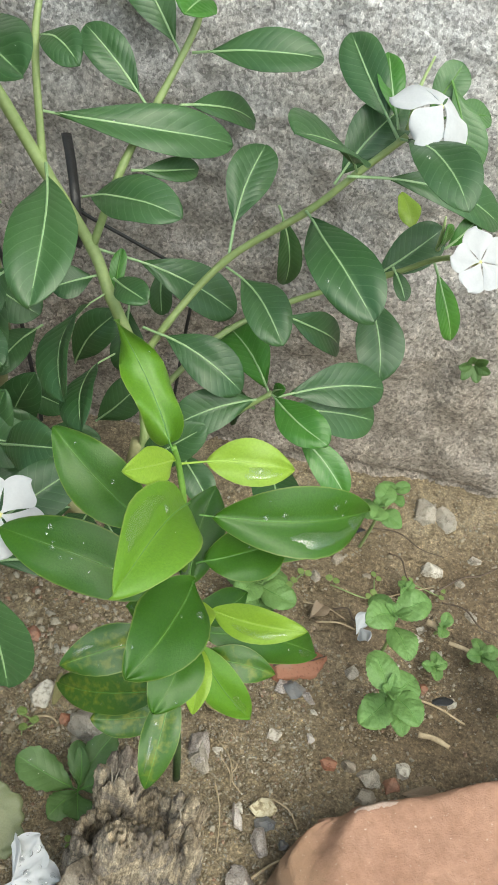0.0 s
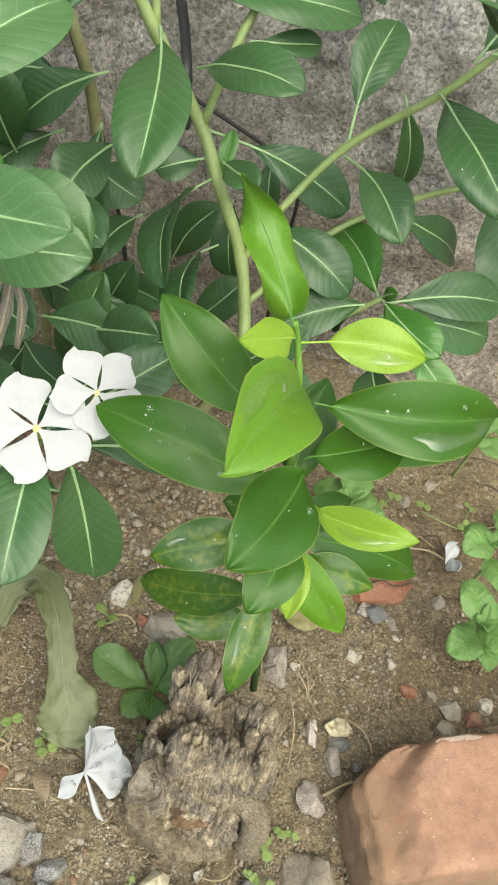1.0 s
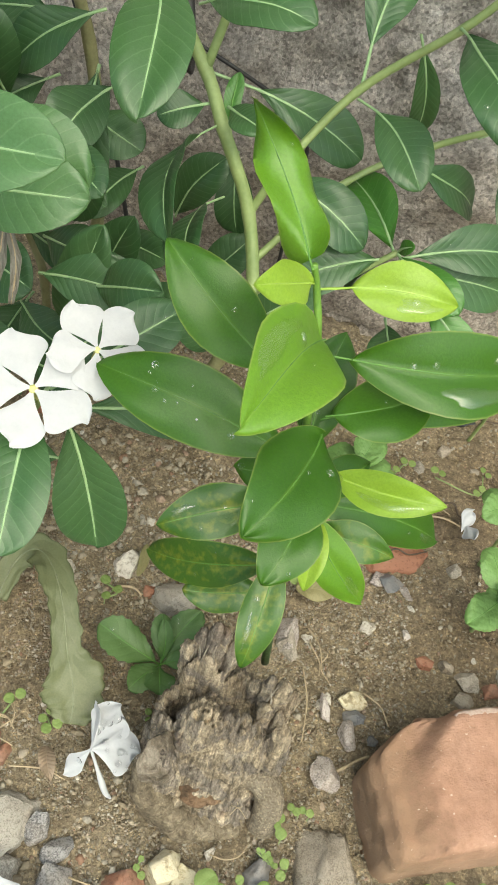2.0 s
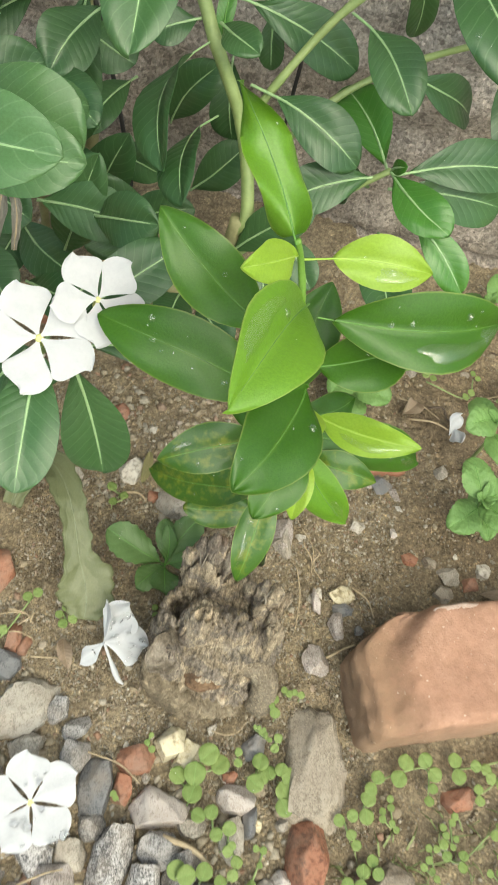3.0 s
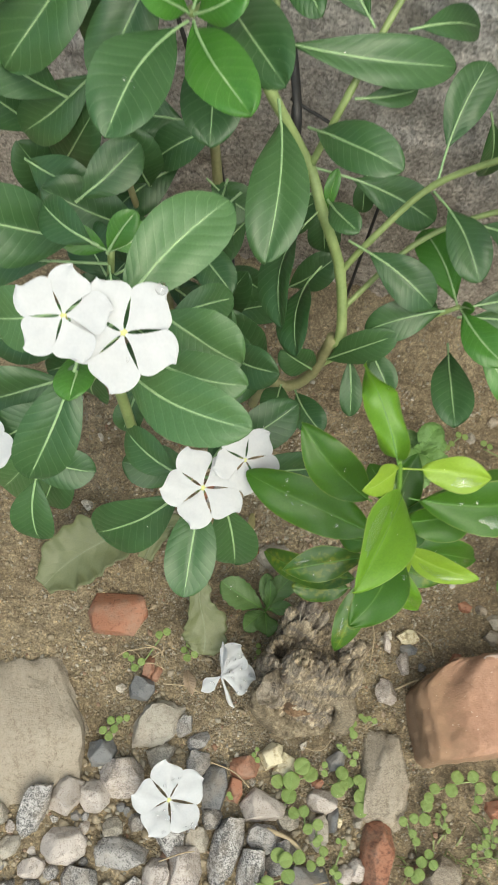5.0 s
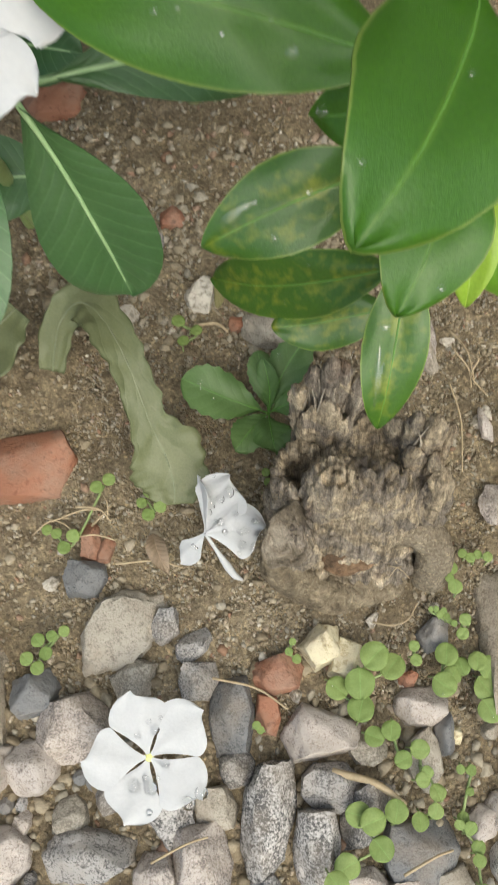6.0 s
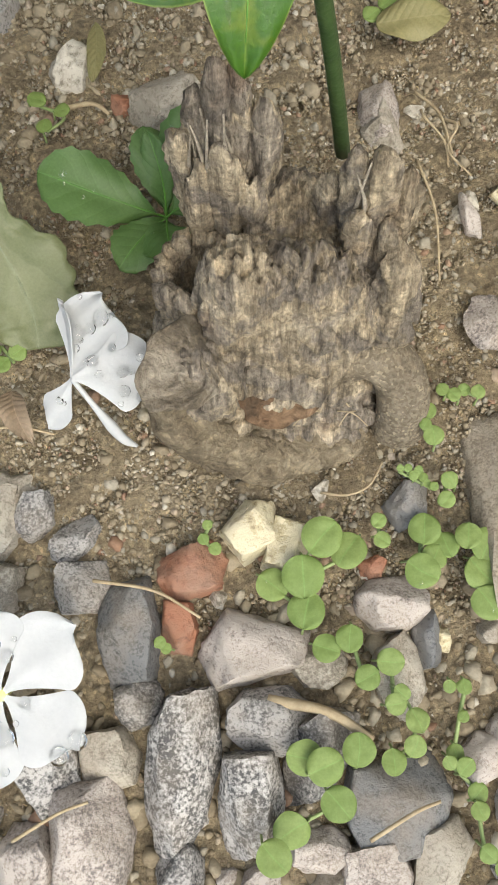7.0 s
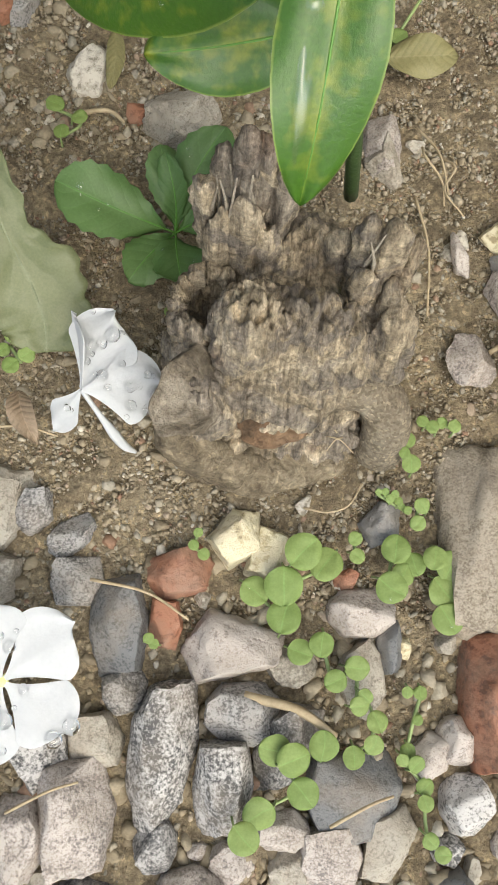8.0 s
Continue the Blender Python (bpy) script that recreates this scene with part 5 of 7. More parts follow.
# inner and outer leaves that fill the bush
leaf(bush, (-0.183, -0.22, 0.185), (-0.234, -0.23, 0.151), 0.034, V, petiole=0.03)
leaf(bush, (-0.235, -0.15, 0.217), (-0.192, -0.16, 0.217), 0.03, V, petiole=0.03)
leaf(bush, (-0.209, -0.14, 0.17), (-0.141, -0.16, 0.19), 0.034, V, petiole=0.2)
leaf(bush, (-0.167, -0.12, 0.151), (-0.112, -0.14, 0.159), 0.032, V, petiole=0.03)
leaf(bush, (-0.181, -0.26, 0.168), (-0.219, -0.27, 0.13), 0.034, V, petiole=0.03)
leaf(bush, (-0.126, -0.2, 0.158), (-0.08, -0.2, 0.16), 0.03, V, petiole=0.03)
leaf(bush, (-0.243, -0.13, 0.15), (-0.278, -0.13, 0.14), 0.034, V, petiole=0.03)
leaf(bush, (-0.141, -0.15, 0.139), (-0.102, -0.17, 0.15), 0.03, V, petiole=0.03)
leaf(bush, (-0.202, -0.12, 0.264), (-0.243, -0.13, 0.216), 0.034, V, petiole=0.03)
leaf(bush, (-0.15, -0.16, 0.1), (-0.11, -0.19, 0.1), 0.03, V, petiole=0.03)
leaf(bush, (-0.2, -0.17, 0.12), (-0.24, -0.2, 0.1), 0.036, V, petiole=0.03)
leaf(bush, (-0.13, -0.21, 0.11), (-0.09, -0.225, 0.12), 0.028, V, petiole=0.03)
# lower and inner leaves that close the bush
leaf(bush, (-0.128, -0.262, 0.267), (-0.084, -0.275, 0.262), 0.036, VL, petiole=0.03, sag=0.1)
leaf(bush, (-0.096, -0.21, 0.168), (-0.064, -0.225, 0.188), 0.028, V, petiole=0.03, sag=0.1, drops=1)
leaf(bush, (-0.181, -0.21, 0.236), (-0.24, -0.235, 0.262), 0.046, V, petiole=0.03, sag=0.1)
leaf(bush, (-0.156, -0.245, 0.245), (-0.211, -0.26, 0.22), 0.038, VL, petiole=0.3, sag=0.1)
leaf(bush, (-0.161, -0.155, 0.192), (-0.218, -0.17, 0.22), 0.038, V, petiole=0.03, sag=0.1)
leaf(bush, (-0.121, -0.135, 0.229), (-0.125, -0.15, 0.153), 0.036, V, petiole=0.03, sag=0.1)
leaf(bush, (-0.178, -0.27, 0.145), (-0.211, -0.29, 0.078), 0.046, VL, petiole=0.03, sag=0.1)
leaf(bush, (-0.178, -0.26, 0.11), (-0.19, -0.28, 0.045), 0.038, V, petiole=0.03, sag=0.1)
leaf(bush, (-0.098, -0.245, 0.085), (-0.143, -0.26, 0.096), 0.034, V, petiole=0.03, sag=0.1)
leaf(bush, (-0.229, -0.1, 0.141), (-0.255, -0.115, 0.192), 0.035, V, petiole=0.03, sag=0.1)
leaf(bush, (-0.169, -0.12, 0.191), (-0.181, -0.13, 0.241), 0.035, V, petiole=0.03, sag=0.1)
leaf(bush, (-0.155, -0.185, 0.17), (-0.195, -0.2, 0.17), 0.035, V, petiole=0.03, sag=0.1)
leaf(bush, (-0.113, -0.125, 0.075), (-0.099, -0.13, 0.151), 0.032, V, petiole=0.03, sag=0.1)
leaf(bush, (-0.113, -0.08, 0.03), (-0.064, -0.07, 0.055), 0.032, V, petiole=0.03, sag=0.1)
leaf(bush, (-0.088, -0.12, 0.037), (-0.11, -0.12, 0.089), 0.03, V, petiole=0.03, sag=0.1)
leaf(bush, (-0.232, -0.115, 0.174), (-0.2, -0.125, 0.245), 0.034, V, petiole=0.03, sag=0.1)
leaf(bush, (-0.119, -0.18, 0.105), (-0.1, -0.19, 0.186), 0.03, V, petiole=0.03, sag=0.1)
leaf(bush, (-0.258, -0.12, 0.1), (-0.224, -0.11, 0.172), 0.036, V, petiole=0.03, sag=0.1)
leaf(bush, (-0.07, -0.06, 0.06), (-0.04, -0.05, 0.1), 0.03, V, petiole=0.03, sag=0.1)
leaf(bush, (-0.09, -0.05, 0.1), (-0.065, -0.05, 0.15), 0.03, V, petiole=0.03, sag=0.1)
leaf(bush, (-0.06, -0.04, 0.15), (-0.05, -0.05, 0.1), 0.028, V, petiole=0.03, sag=0.1)
leaf(bush, (-0.215, -0.13, 0.25), (-0.27, -0.14, 0.29), 0.038, V, petiole=0.03, sag=0.1)
leaf(bush, (-0.235, -0.12, 0.21), (-0.285, -0.13, 0.25), 0.038, V, petiole=0.03, sag=0.1)
# leaves under the flower pair
leaf(bush, (-0.088, -0.312, 0.205), (-0.082, -0.362, 0.185), 0.028, V, petiole=0.05, sag=0.06)
leaf(bush, (-0.094, -0.31, 0.195), (-0.138, -0.325, 0.14), 0.036, V, petiole=0.08, sag=0.06, drops=1)
leaf(bush, (-0.078, -0.31, 0.2), (-0.06, -0.322, 0.14), 0.03, V, petiole=0.08, sag=0.04)
leaf(bush, (-0.094, -0.308, 0.2), (-0.133, -0.288, 0.195), 0.022, V, petiole=0.08)
leaf(bush, (-0.09, -0.29, 0.185), (-0.051, -0.252, 0.206), 0.027, V, petiole=0.1, drops=2)
leaf(bush, (-0.088, -0.295, 0.18), (-0.022, -0.259, 0.161), 0.026, V, petiole=0.15, drops=3)
leaf(bush, (-0.09, -0.3, 0.19), (-0.077, -0.27, 0.203), 0.016, V, petiole=0.1)
flower(bush, (-0.1495, -0.317, 0.325), (0.1, -0.45, 0.8), 0.034, 20, wide=0.95)
flower(bush, (-0.128, -0.314, 0.32), (0.15, -0.5, 0.8), 0.0415, 55, wide=0.95, drops=1)
flower(bush, (-0.195, -0.325, 0.21), (-0.1, -0.4, 0.8), 0.035, 5)
flower(bush, (-0.0868, -0.316, 0.213), (0.05, -0.4, 0.85), 0.0395, -92, wide=0.94)
flower(bush, (-0.071, -0.3, 0.2215), (0.2, -0.4, 0.8), 0.0325, -80, wide=0.94)

# ---- citrus seedling growing from the stump ----
C, CS, CY, CG = M_CITRUS, M_CITRUS_SPECK, M_CITRUS_YOUNG, M_CITRUS_FRESH_LIT
citrus = empty("citrus_seedling", (0.024, -0.299, 0.03), "young citrus seedling with glossy bright green wet leaves", "seedling")
tube("stem", [(0.025, -0.298, 0.036), (0.02, -0.302, 0.075), (0.012, -0.31, 0.13), (0.006, -0.312, 0.18), (0.0, -0.315, 0.23)], 0.0021, 0.0014, M_STEM_CITRUS, citrus, "slim dark green stem")
tube("young_stem", [(0.0, -0.315, 0.229), (-0.006, -0.318, 0.266), (-0.01, -0.316, 0.28), (-0.013, -0.318, 0.29)], 0.0014, 0.0009, M_STEM_YOUNG, citrus, "bright green young stem")


def cl(base, tip, width, material=C, **kw):
    leaf(citrus, base, tip, width, material, **{"shape": "citrus", "rib": M_RIB_DIM, "rib_r": 0.00038, "petiole": 0.06, "fold": 0.08, "wave": 0.07, **kw})


cl((-0.013, -0.319, 0.289), (-0.038, -0.295, 0.316), 0.0145, CG, sag=-0.05, wave=0.45, twist=0.9, face=(0.3, -0.7, 0.6), drops=1)
cl((-0.013, -0.318, 0.25), (-0.053, -0.305, 0.276), 0.0215, sag=0.1, wave=0.07, drops=2)
cl((-0.011, -0.316, 0.283), (-0.026, -0.337, 0.294), 0.012, CY, petiole=0.12, rib=M_RIB_YOUNG)
cl((-0.0108, -0.316, 0.281), (0.027, -0.311, 0.284), 0.0155, CY, petiole=0.24, fold=0.2, rib=M_RIB_YOUNG, drops=2, films=((0.62, 0.45, 0.2, 0.3),))
cl((0.0, -0.318, 0.262), (0.063, -0.29, 0.252), 0.025, sag=0.12, drops=6, fold=0.2, films=((0.62, 0.5, 0.24, 0.22), (0.86, 0.3, 0.08, 0.3)))
# lighter green here stands in for light shining through the blade
cl((-0.004, -0.319, 0.268), (-0.021, -0.374, 0.285), 0.0245, CG, shape="citrus_round", sag=0.1, drops=1, fold=0.22, wave=0.06, films=((0.6, 0.55, 0.24, 0.26), (0.35, 0.2, 0.03, 0.14)))
cl((0.0, -0.317, 0.215), (-0.069, -0.307, 0.223), 0.0255, shape="citrus_round", sag=0.12, drops=10)
cl((0.003, -0.318, 0.22), (0.006, -0.283, 0.242), 0.02, sag=0.05, drops=2)
cl((0.003, -0.33, 0.245), (-0.013, -0.375, 0.248), 0.0255, shape="citrus_round", sag=0.1, drops=3)
cl((0.002, -0.32, 0.195), (-0.038, -0.335, 0.184), 0.0185, CS, shape="citrus_round", sag=0.07, drops=2, films=((0.78, 0.4, 0.1, 0.24),))
cl((0.009, -0.315, 0.15), (-0.043, -0.298, 0.11), 0.0205, CS, shape="citrus_round", sag=0.08, drops=2)
cl((0.01, -0.31, 0.12), (-0.024, -0.318, 0.118), 0.0175, CS, shape="citrus_round", sag=0.05)
cl((0.007, -0.318, 0.165), (0.004, -0.353, 0.135), 0.0155, CS, shape="citrus_round", sag=0.1, drops=1, films=((0.68, 0.4, 0.16, 0.2),))
cl((0.006, -0.325, 0.21), (-0.001, -0.357, 0.2), 0.02, shape="citrus_round", sag=0.1, drops=2)
cl((0.008, -0.325, 0.205), (0.014, -0.347, 0.187), 0.011, CY, fold=0.25, rib=M_RIB_YOUNG)
cl((0.01, -0.316, 0.19), (0.042, -0.324, 0.152), 0.0165, CG, sag=0.07, films=((0.75, -0.2, 0.12, 0.3),))
cl((0.01, -0.315, 0.175), (0.048, -0.312, 0.169), 0.015, CS)
cl((0.006, -0.325, 0.225), (0.009, -0.344, 0.233), 0.01, CY, shape="citrus_round", rib=M_RIB_YOUNG)
cl((0.008, -0.318, 0.214), (0.047, -0.33, 0.226), 0.0135, CY, petiole=0.14, fold=0.2, rib=M_RIB_YOUNG, films=((0.55, 0.45, 0.28, 0.24),))
cl((0.009, -0.31, 0.185), (0.07, -0.286, 0.152), 0.021, sag=0.1, drops=2, films=((0.84, 0.3, 0.08, 0.3),))
cl((0.006, -0.313, 0.2), (0.029, -0.294, 0.196), 0.015)
cl((0.004, -0.318, 0.238), (0.035, -0.306, 0.248), 0.0205, fold=0.3, drops=2)
cl((0.004, -0.312, 0.23), (0.068, -0.262, 0.21), 0.0205, sag=0.1, fold=0.2, films=((0.45, 0.3, 0.2, 0.3),))
cl((-0.003, -0.316, 0.25), (-0.017, -0.3, 0.25), 0.013, drops=1)
cl((0.002, -0.317, 0.21), (-0.018, -0.315, 0.2), 0.013, C, drops=2)


# ---- stones ----
G1, G2, GD = "pinkish grey granite stone with dark flecks", "black and white speckled granite stone", "dark grey angular stone"


PLACED = []


def rock(x, y, w, d, h, turn, kind, seed, outline="", **kw):
    m, lab, nm = {
        "g": (M_GRANITE, G1, "granite_stone"), "b": (M_GRANITE_BW, G2, "granite_stone"), "d": (M_DARKSTONE, GD, "grey_stone"), "q": (M_DARKGRANITE, "dark grey finely speckled granite stone", "granite_stone"),
        "k": (M_GREYBROWN, "rough grey-brown stone half sunk in the soil", "field_stone"), "s": (M_SANDSTONE, "flat brown sandstone lying on the soil", "sandstone"), "y": (M_PALESTONE, "small pale yellow stone on the soil", "pale_stone"),
        "r": (M_TERRACOTTA, "broken red terracotta brick fragment on soil", "brick_fragment"), "w": (M_WHITECHIP, "small whitish stone chip on the soil", "stone_chip"),
    }[kind]
    if not outline and kind in "sr":
        outline = ("slab", "shard", "block")[seed % 3]
    big = 1.05 if outline or kind == "w" else 1.25
    PLACED.append((x, y, w * big * 0.5, d * big * 0.5))
    return stone(nm, x, y, w * big, d * big, h * big, turn, m, lab, seed, outline=outline, **kw)


rock(0.002, -0.424, 0.029, 0.02, 0.015, 4, "g", 5, "wedge")
rock(-0.0155, -0.456, 0.0195, 0.041, 0.017, 4, "b", 6, "lens")
rock(0.006, -0.4425, 0.0205, 0.0165, 0.015, 4, "q", 7, "egg")
rock(0.002, -0.462, 0.0165, 0.0245, 0.016, 2, "b", 8, "block")
rock(0.019, -0.4515, 0.0165, 0.026, 0.014, -14, "q", 10, "lens")
rock(0.039, -0.462, 0.027, 0.0225, 0.014, 6, "d", 11, "block", jag=0.012)
rock(0.039, -0.412, 0.0195, 0.0138, 0.012, 4, "g", 12, "egg")
rock(-0.0315, -0.4205, 0.0165, 0.026, 0.012, 8, "d", 13, "block", jag=0.02)
rock(-0.015, -0.404, 0.0195, 0.0138, 0.01, 18, "r", 1, "block")
rock(-0.018, -0.419, 0.0095, 0.014, 0.008, 0, "r", 2, "slab")
rock(0.001, -0.392, 0.0165, 0.015, 0.013, 25, "y", 3, "shard")
rock(0.0112, -0.3972, 0.0118, 0.0152, 0.011, -12, "y", 4, "slab")
rock(-0.038, -0.472, 0.021, 0.029, 0.016, 10, "g", 16, "block")
rock(-0.0535, -0.479, 0.016, 0.022, 0.015, 6, "g", 17, "egg")
rock(-0.05, -0.455, 0.018, 0.02, 0.011, 30, "b", 15, "shard")
rock(-0.035, -0.4525, 0.015, 0.015, 0.008, 15, "k", 18, "slab")
rock(-0.048, -0.396, 0.015, 0.011, 0.008, 25, "q", 14, "lens")
rock(-0.045, -0.4085, 0.015, 0.014, 0.01, 0, "q", 40, "block")
rock(-0.0605, -0.3885, 0.014, 0.012, 0.008, 35, "q", 39, "shard")
rock(0.0775, -0.388, 0.031, 0.057, 0.015, 8, "s", 23, "slab", jag=0.05)
rock(0.0795, -0.434, 0.0205, 0.039, 0.02, 4, "r", 24, "block", jag=0.015)
rock(0.069, -0.446, 0.0125, 0.0135, 0.011, 0, "g", 26, "egg")
rock(0.0605, -0.4505, 0.014, 0.012, 0.01, 20, "g", 27, "shard")
rock(0.071, -0.463, 0.0135, 0.016, 0.012, 0, "b", 25, "egg")
rock(0.019, -0.4725, 0.0145, 0.01, 0.01, 5, "g", 19, "egg")
rock(0.033, -0.479, 0.018, 0.017, 0.012, 8, "g", 20, "block")
rock(0.049, -0.474, 0.014, 0.021, 0.01, -16, "k", 9, "shard")
rock(0.0215, -0.482, 0.0105, 0.012, 0.009, -20, "k", 48, "egg")
rock(0.0482, -0.4212, 0.0078, 0.0145, 0.01, 8, "d", 21, "block")
rock(0.0525, -0.4213, 0.0045, 0.0065, 0.006, 0, "y", 49, "slab")
rock(0.065, -0.419, 0.0065, 0.006, 0.006, 0, "k", 50, "egg")
rock(0.041, -0.4315, 0.015, 0.02, 0.007, 30, "k", 22, "lens")
rock(0.0195, -0.4285, 0.014, 0.011, 0.007, 0, "k", 51, "egg")
rock(0.044, -0.385, 0.013, 0.012, 0.011, 20, "d", 52, "shard")
rock(0.02, -0.3815, 0.0062, 0.0056, 0.005, 20, "w", 53)
rock(-0.0155, -0.4785, 0.0115, 0.014, 0.01, 10, "q", 54, "egg")
rock(0.006, -0.4815, 0.012, 0.01, 0.009, 0, "g", 55, "egg")
rock(-0.028, -0.4385, 0.013, 0.012, 0.009, 20, "q", 56, "block")
rock(-0.008, -0.4115, 0.0055, 0.0065, 0.006, 30, "w", 57)
rock(0.034, -0.4025, 0.0078, 0.0068, 0.006, 0, "r", 58, "shard")
rock(-0.0905, -0.429, 0.0265, 0.0235, 0.018, 15, "g", 32, "egg")
rock(-0.1205, -0.447, 0.0175, 0.0215, 0.015, -10, "g", 33, "block")
rock(-0.1035, -0.4435, 0.0185, 0.0185, 0.014, 10, "g", 34, "egg")
rock(-0.137, -0.461, 0.0175, 0.033, 0.018, 5, "b", 35, "lens")
rock(-0.107, -0.4175, 0.0178, 0.0155, 0.013, 20, "d", 31, "block")
rock(-0.07, -0.4095, 0.0178, 0.015, 0.01, 15, "k", 38, "shard")
rock(-0.0765, -0.393, 0.028, 0.035, 0.013, -14, "k", 29, "lens", jag=0.06)
rock(-0.153, -0.414, 0.06, 0.09, 0.015, 25, "s", 30, "slab", jag=0.05)
rock(-0.0935, -0.3725, 0.0165, 0.014, 0.013, 0, "d", 28, "block")
rock(-0.107, -0.3745, 0.0075, 0.0065, 0.006, 30, "w", 36)
rock(-0.124, -0.3275, 0.0395, 0.0285, 0.014, 8, "r", 41, "block", jag=0.012)
rock(-0.093, -0.3575, 0.0075, 0.015, 0.008, 5, "r", 42, "slab")
rock(-0.087, -0.36, 0.007, 0.011, 0.006, 0, "r", 43, "shard")
rock(-0.113, -0.4745, 0.0265, 0.0205, 0.016, 10, "g", 45, "egg")
rock(-0.079, -0.472, 0.03, 0.0195, 0.015, -12, "q", 37, "lens")
rock(-0.098, -0.4905, 0.0215, 0.0145, 0.013, 0, "q", 46, "block")
rock(-0.087, -0.459, 0.012, 0.0135, 0.009, 20, "k", 47, "egg")
rock(-0.0735, -0.4515, 0.0105, 0.0105, 0.009, 20, "q", 59, "block")
rock(-0.14, -0.14, 0.03, 0.022, 0.012, 15, "r", 44)
rock(-0.058, -0.244, 0.018, 0.0145, 0.009, 62, "w", 80, "wedge")
rock(0.04, -0.26, 0.0125, 0.021, 0.01, 4, "g", 120, "block")
rock(-0.027, -0.258, 0.024, 0.018, 0.014, 10, "k", 121, "egg", jag=0.06)
rock(-0.088, -0.221, 0.015, 0.0135, 0.009, 30, "r", 122)
rock(-0.0825, -0.223, 0.008, 0.0145, 0.009, -8, "q", 123, "lens")
rock(-0.09, -0.255, 0.009, 0.0075, 0.006, 0, "w", 124, "egg")
rock(-0.041, -0.257, 0.0085, 0.0065, 0.005, 15, "r", 125)
rock(-0.075, -0.206, 0.011, 0.009, 0.007, 15, "r", 126)
rock(0.098, -0.19, 0.042, 0.022, 0.01, 10, "r", 46)
for k, (x, y, w) in enumerate(((0.11, -0.223, 0.006), (0.086, -0.242, 0.013), (0.148, -0.247, 0.006), (0.066, -0.293, 0.01), (0.101, -0.315, 0.008), (0.051, -0.259, 0.008), (0.063, -0.296, 0.01),
                               (-0.204, -0.17, 0.012), (-0.177, -0.199, 0.009), (-0.169, -0.256, 0.012), (-0.17, -0.381, 0.009), (-0.108, -0.374, 0.008), (-0.07, -0.262, 0.006), (0.165, -0.252, 0.01), (0.185, -0.15, 0.012), (0.2, -0.16, 0.01), (0.19, -0.14, 0.01))):
    rock(x, y, w * 0.85, w * 0.62, w * 0.45, 37 * k, "w", 60 + k)
rock(0.041, -0.264, 0.012, 0.018, 0.01, 10, "k", 90)
rock(0.069, -0.335, 0.013, 0.017, 0.012, 30, "g", 91)
rock(0.079, -0.289, 0.014, 0.011, 0.007, 15, "y", 101)
rock(0.081, -0.3, 0.012, 0.007, 0.005, 8, "d", 102)
rock(0.117, -0.297, 0.009, 0.009, 0.006, 40, "r", 103)
rock(0.145, -0.262, 0.013, 0.011, 0.007, 20, "k", 104)
rock(0.142, -0.274, 0.011, 0.01, 0.006, 60, "s", 105)
rock(0.119, -0.256, 0.01, 0.008, 0.004, 150, "r", 106)
rock(0.097, -0.21, 0.012, 0.014, 0.007, 40, "d", 107)
rock(0.106, -0.214, 0.006, 0.009, 0.005, 20, "g", 108)
rock(0.088, -0.208, 0.009, 0.01, 0.006, 0, "g", 109)
rock(0.092, -0.31, 0.006, 0.006, 0.004, 0, "d", 110)
rock(0.159, -0.263, 0.01, 0.008, 0.005, 20, "r", 111)
rock(0.132, -0.255, 0.007, 0.009, 0.005, 80, "s", 112)
rock(0.108, -0.241, 0.005, 0.006, 0.004, 0, "g", 113)
rock(0.078, -0.31, 0.008, 0.014, 0.008, 20, "g", 92)
rock(0.066, -0.3, 0.006, 0.016, 0.008, 20, "g", 93)
rock(0.218, -0.39, 0.014, 0.012, 0.01, 0, "w", 94)
rock(0.157, -0.388, 0.018, 0.011, 0.009, 20, "r", 95)
rock(0.2, -0.435, 0.03, 0.018, 0.01, 0, "s", 96)
rock(0.125, -0.44, 0.024, 0.03, 0.012, 20, "s", 97)
rock(0.15, -0.475, 0.034, 0.03, 0.012, 0, "g", 98)
rock(0.255, -0.36, 0.04, 0.02, 0.012, 15, "s", 99)
rock(-0.02, -0.53, 0.075, 0.022, 0.014, 3, "w", 100, "egg")

# bed of broken stone round the open front of the bed
BED_RNG = random.Random(21)
for k in range(5200):
    x, y = BED_RNG.uniform(-0.3, 0.1), BED_RNG.uniform(-0.62, -0.425)
    w = BED_RNG.uniform(0.012, 0.024) if k < 2600 else BED_RNG.uniform(0.005, 0.01)
    if y > -0.44 - 0.12 * (x + 0.12) and x > -0.15 or (x + 0.02) ** 2 / 0.0016 + (y + 0.53) ** 2 / 0.0003 < 1:
        continue
    if any((x - a) ** 2 / (rx + 0.45 * w) ** 2 + (y - b) ** 2 / (ry + 0.45 * w) ** 2 < 0.9 for a, b, rx, ry in PLACED):
        continue
    rock(x, y, w, w * BED_RNG.uniform(0.7, 1.1), w * BED_RNG.uniform(0.5, 0.75), BED_RNG.uniform(0, 180), BED_RNG.choice("gggqqbdk"), 200 + k, BED_RNG.choice(("egg", "block", "lens", "shard", "wedge", "egg")), group="gravel bed")


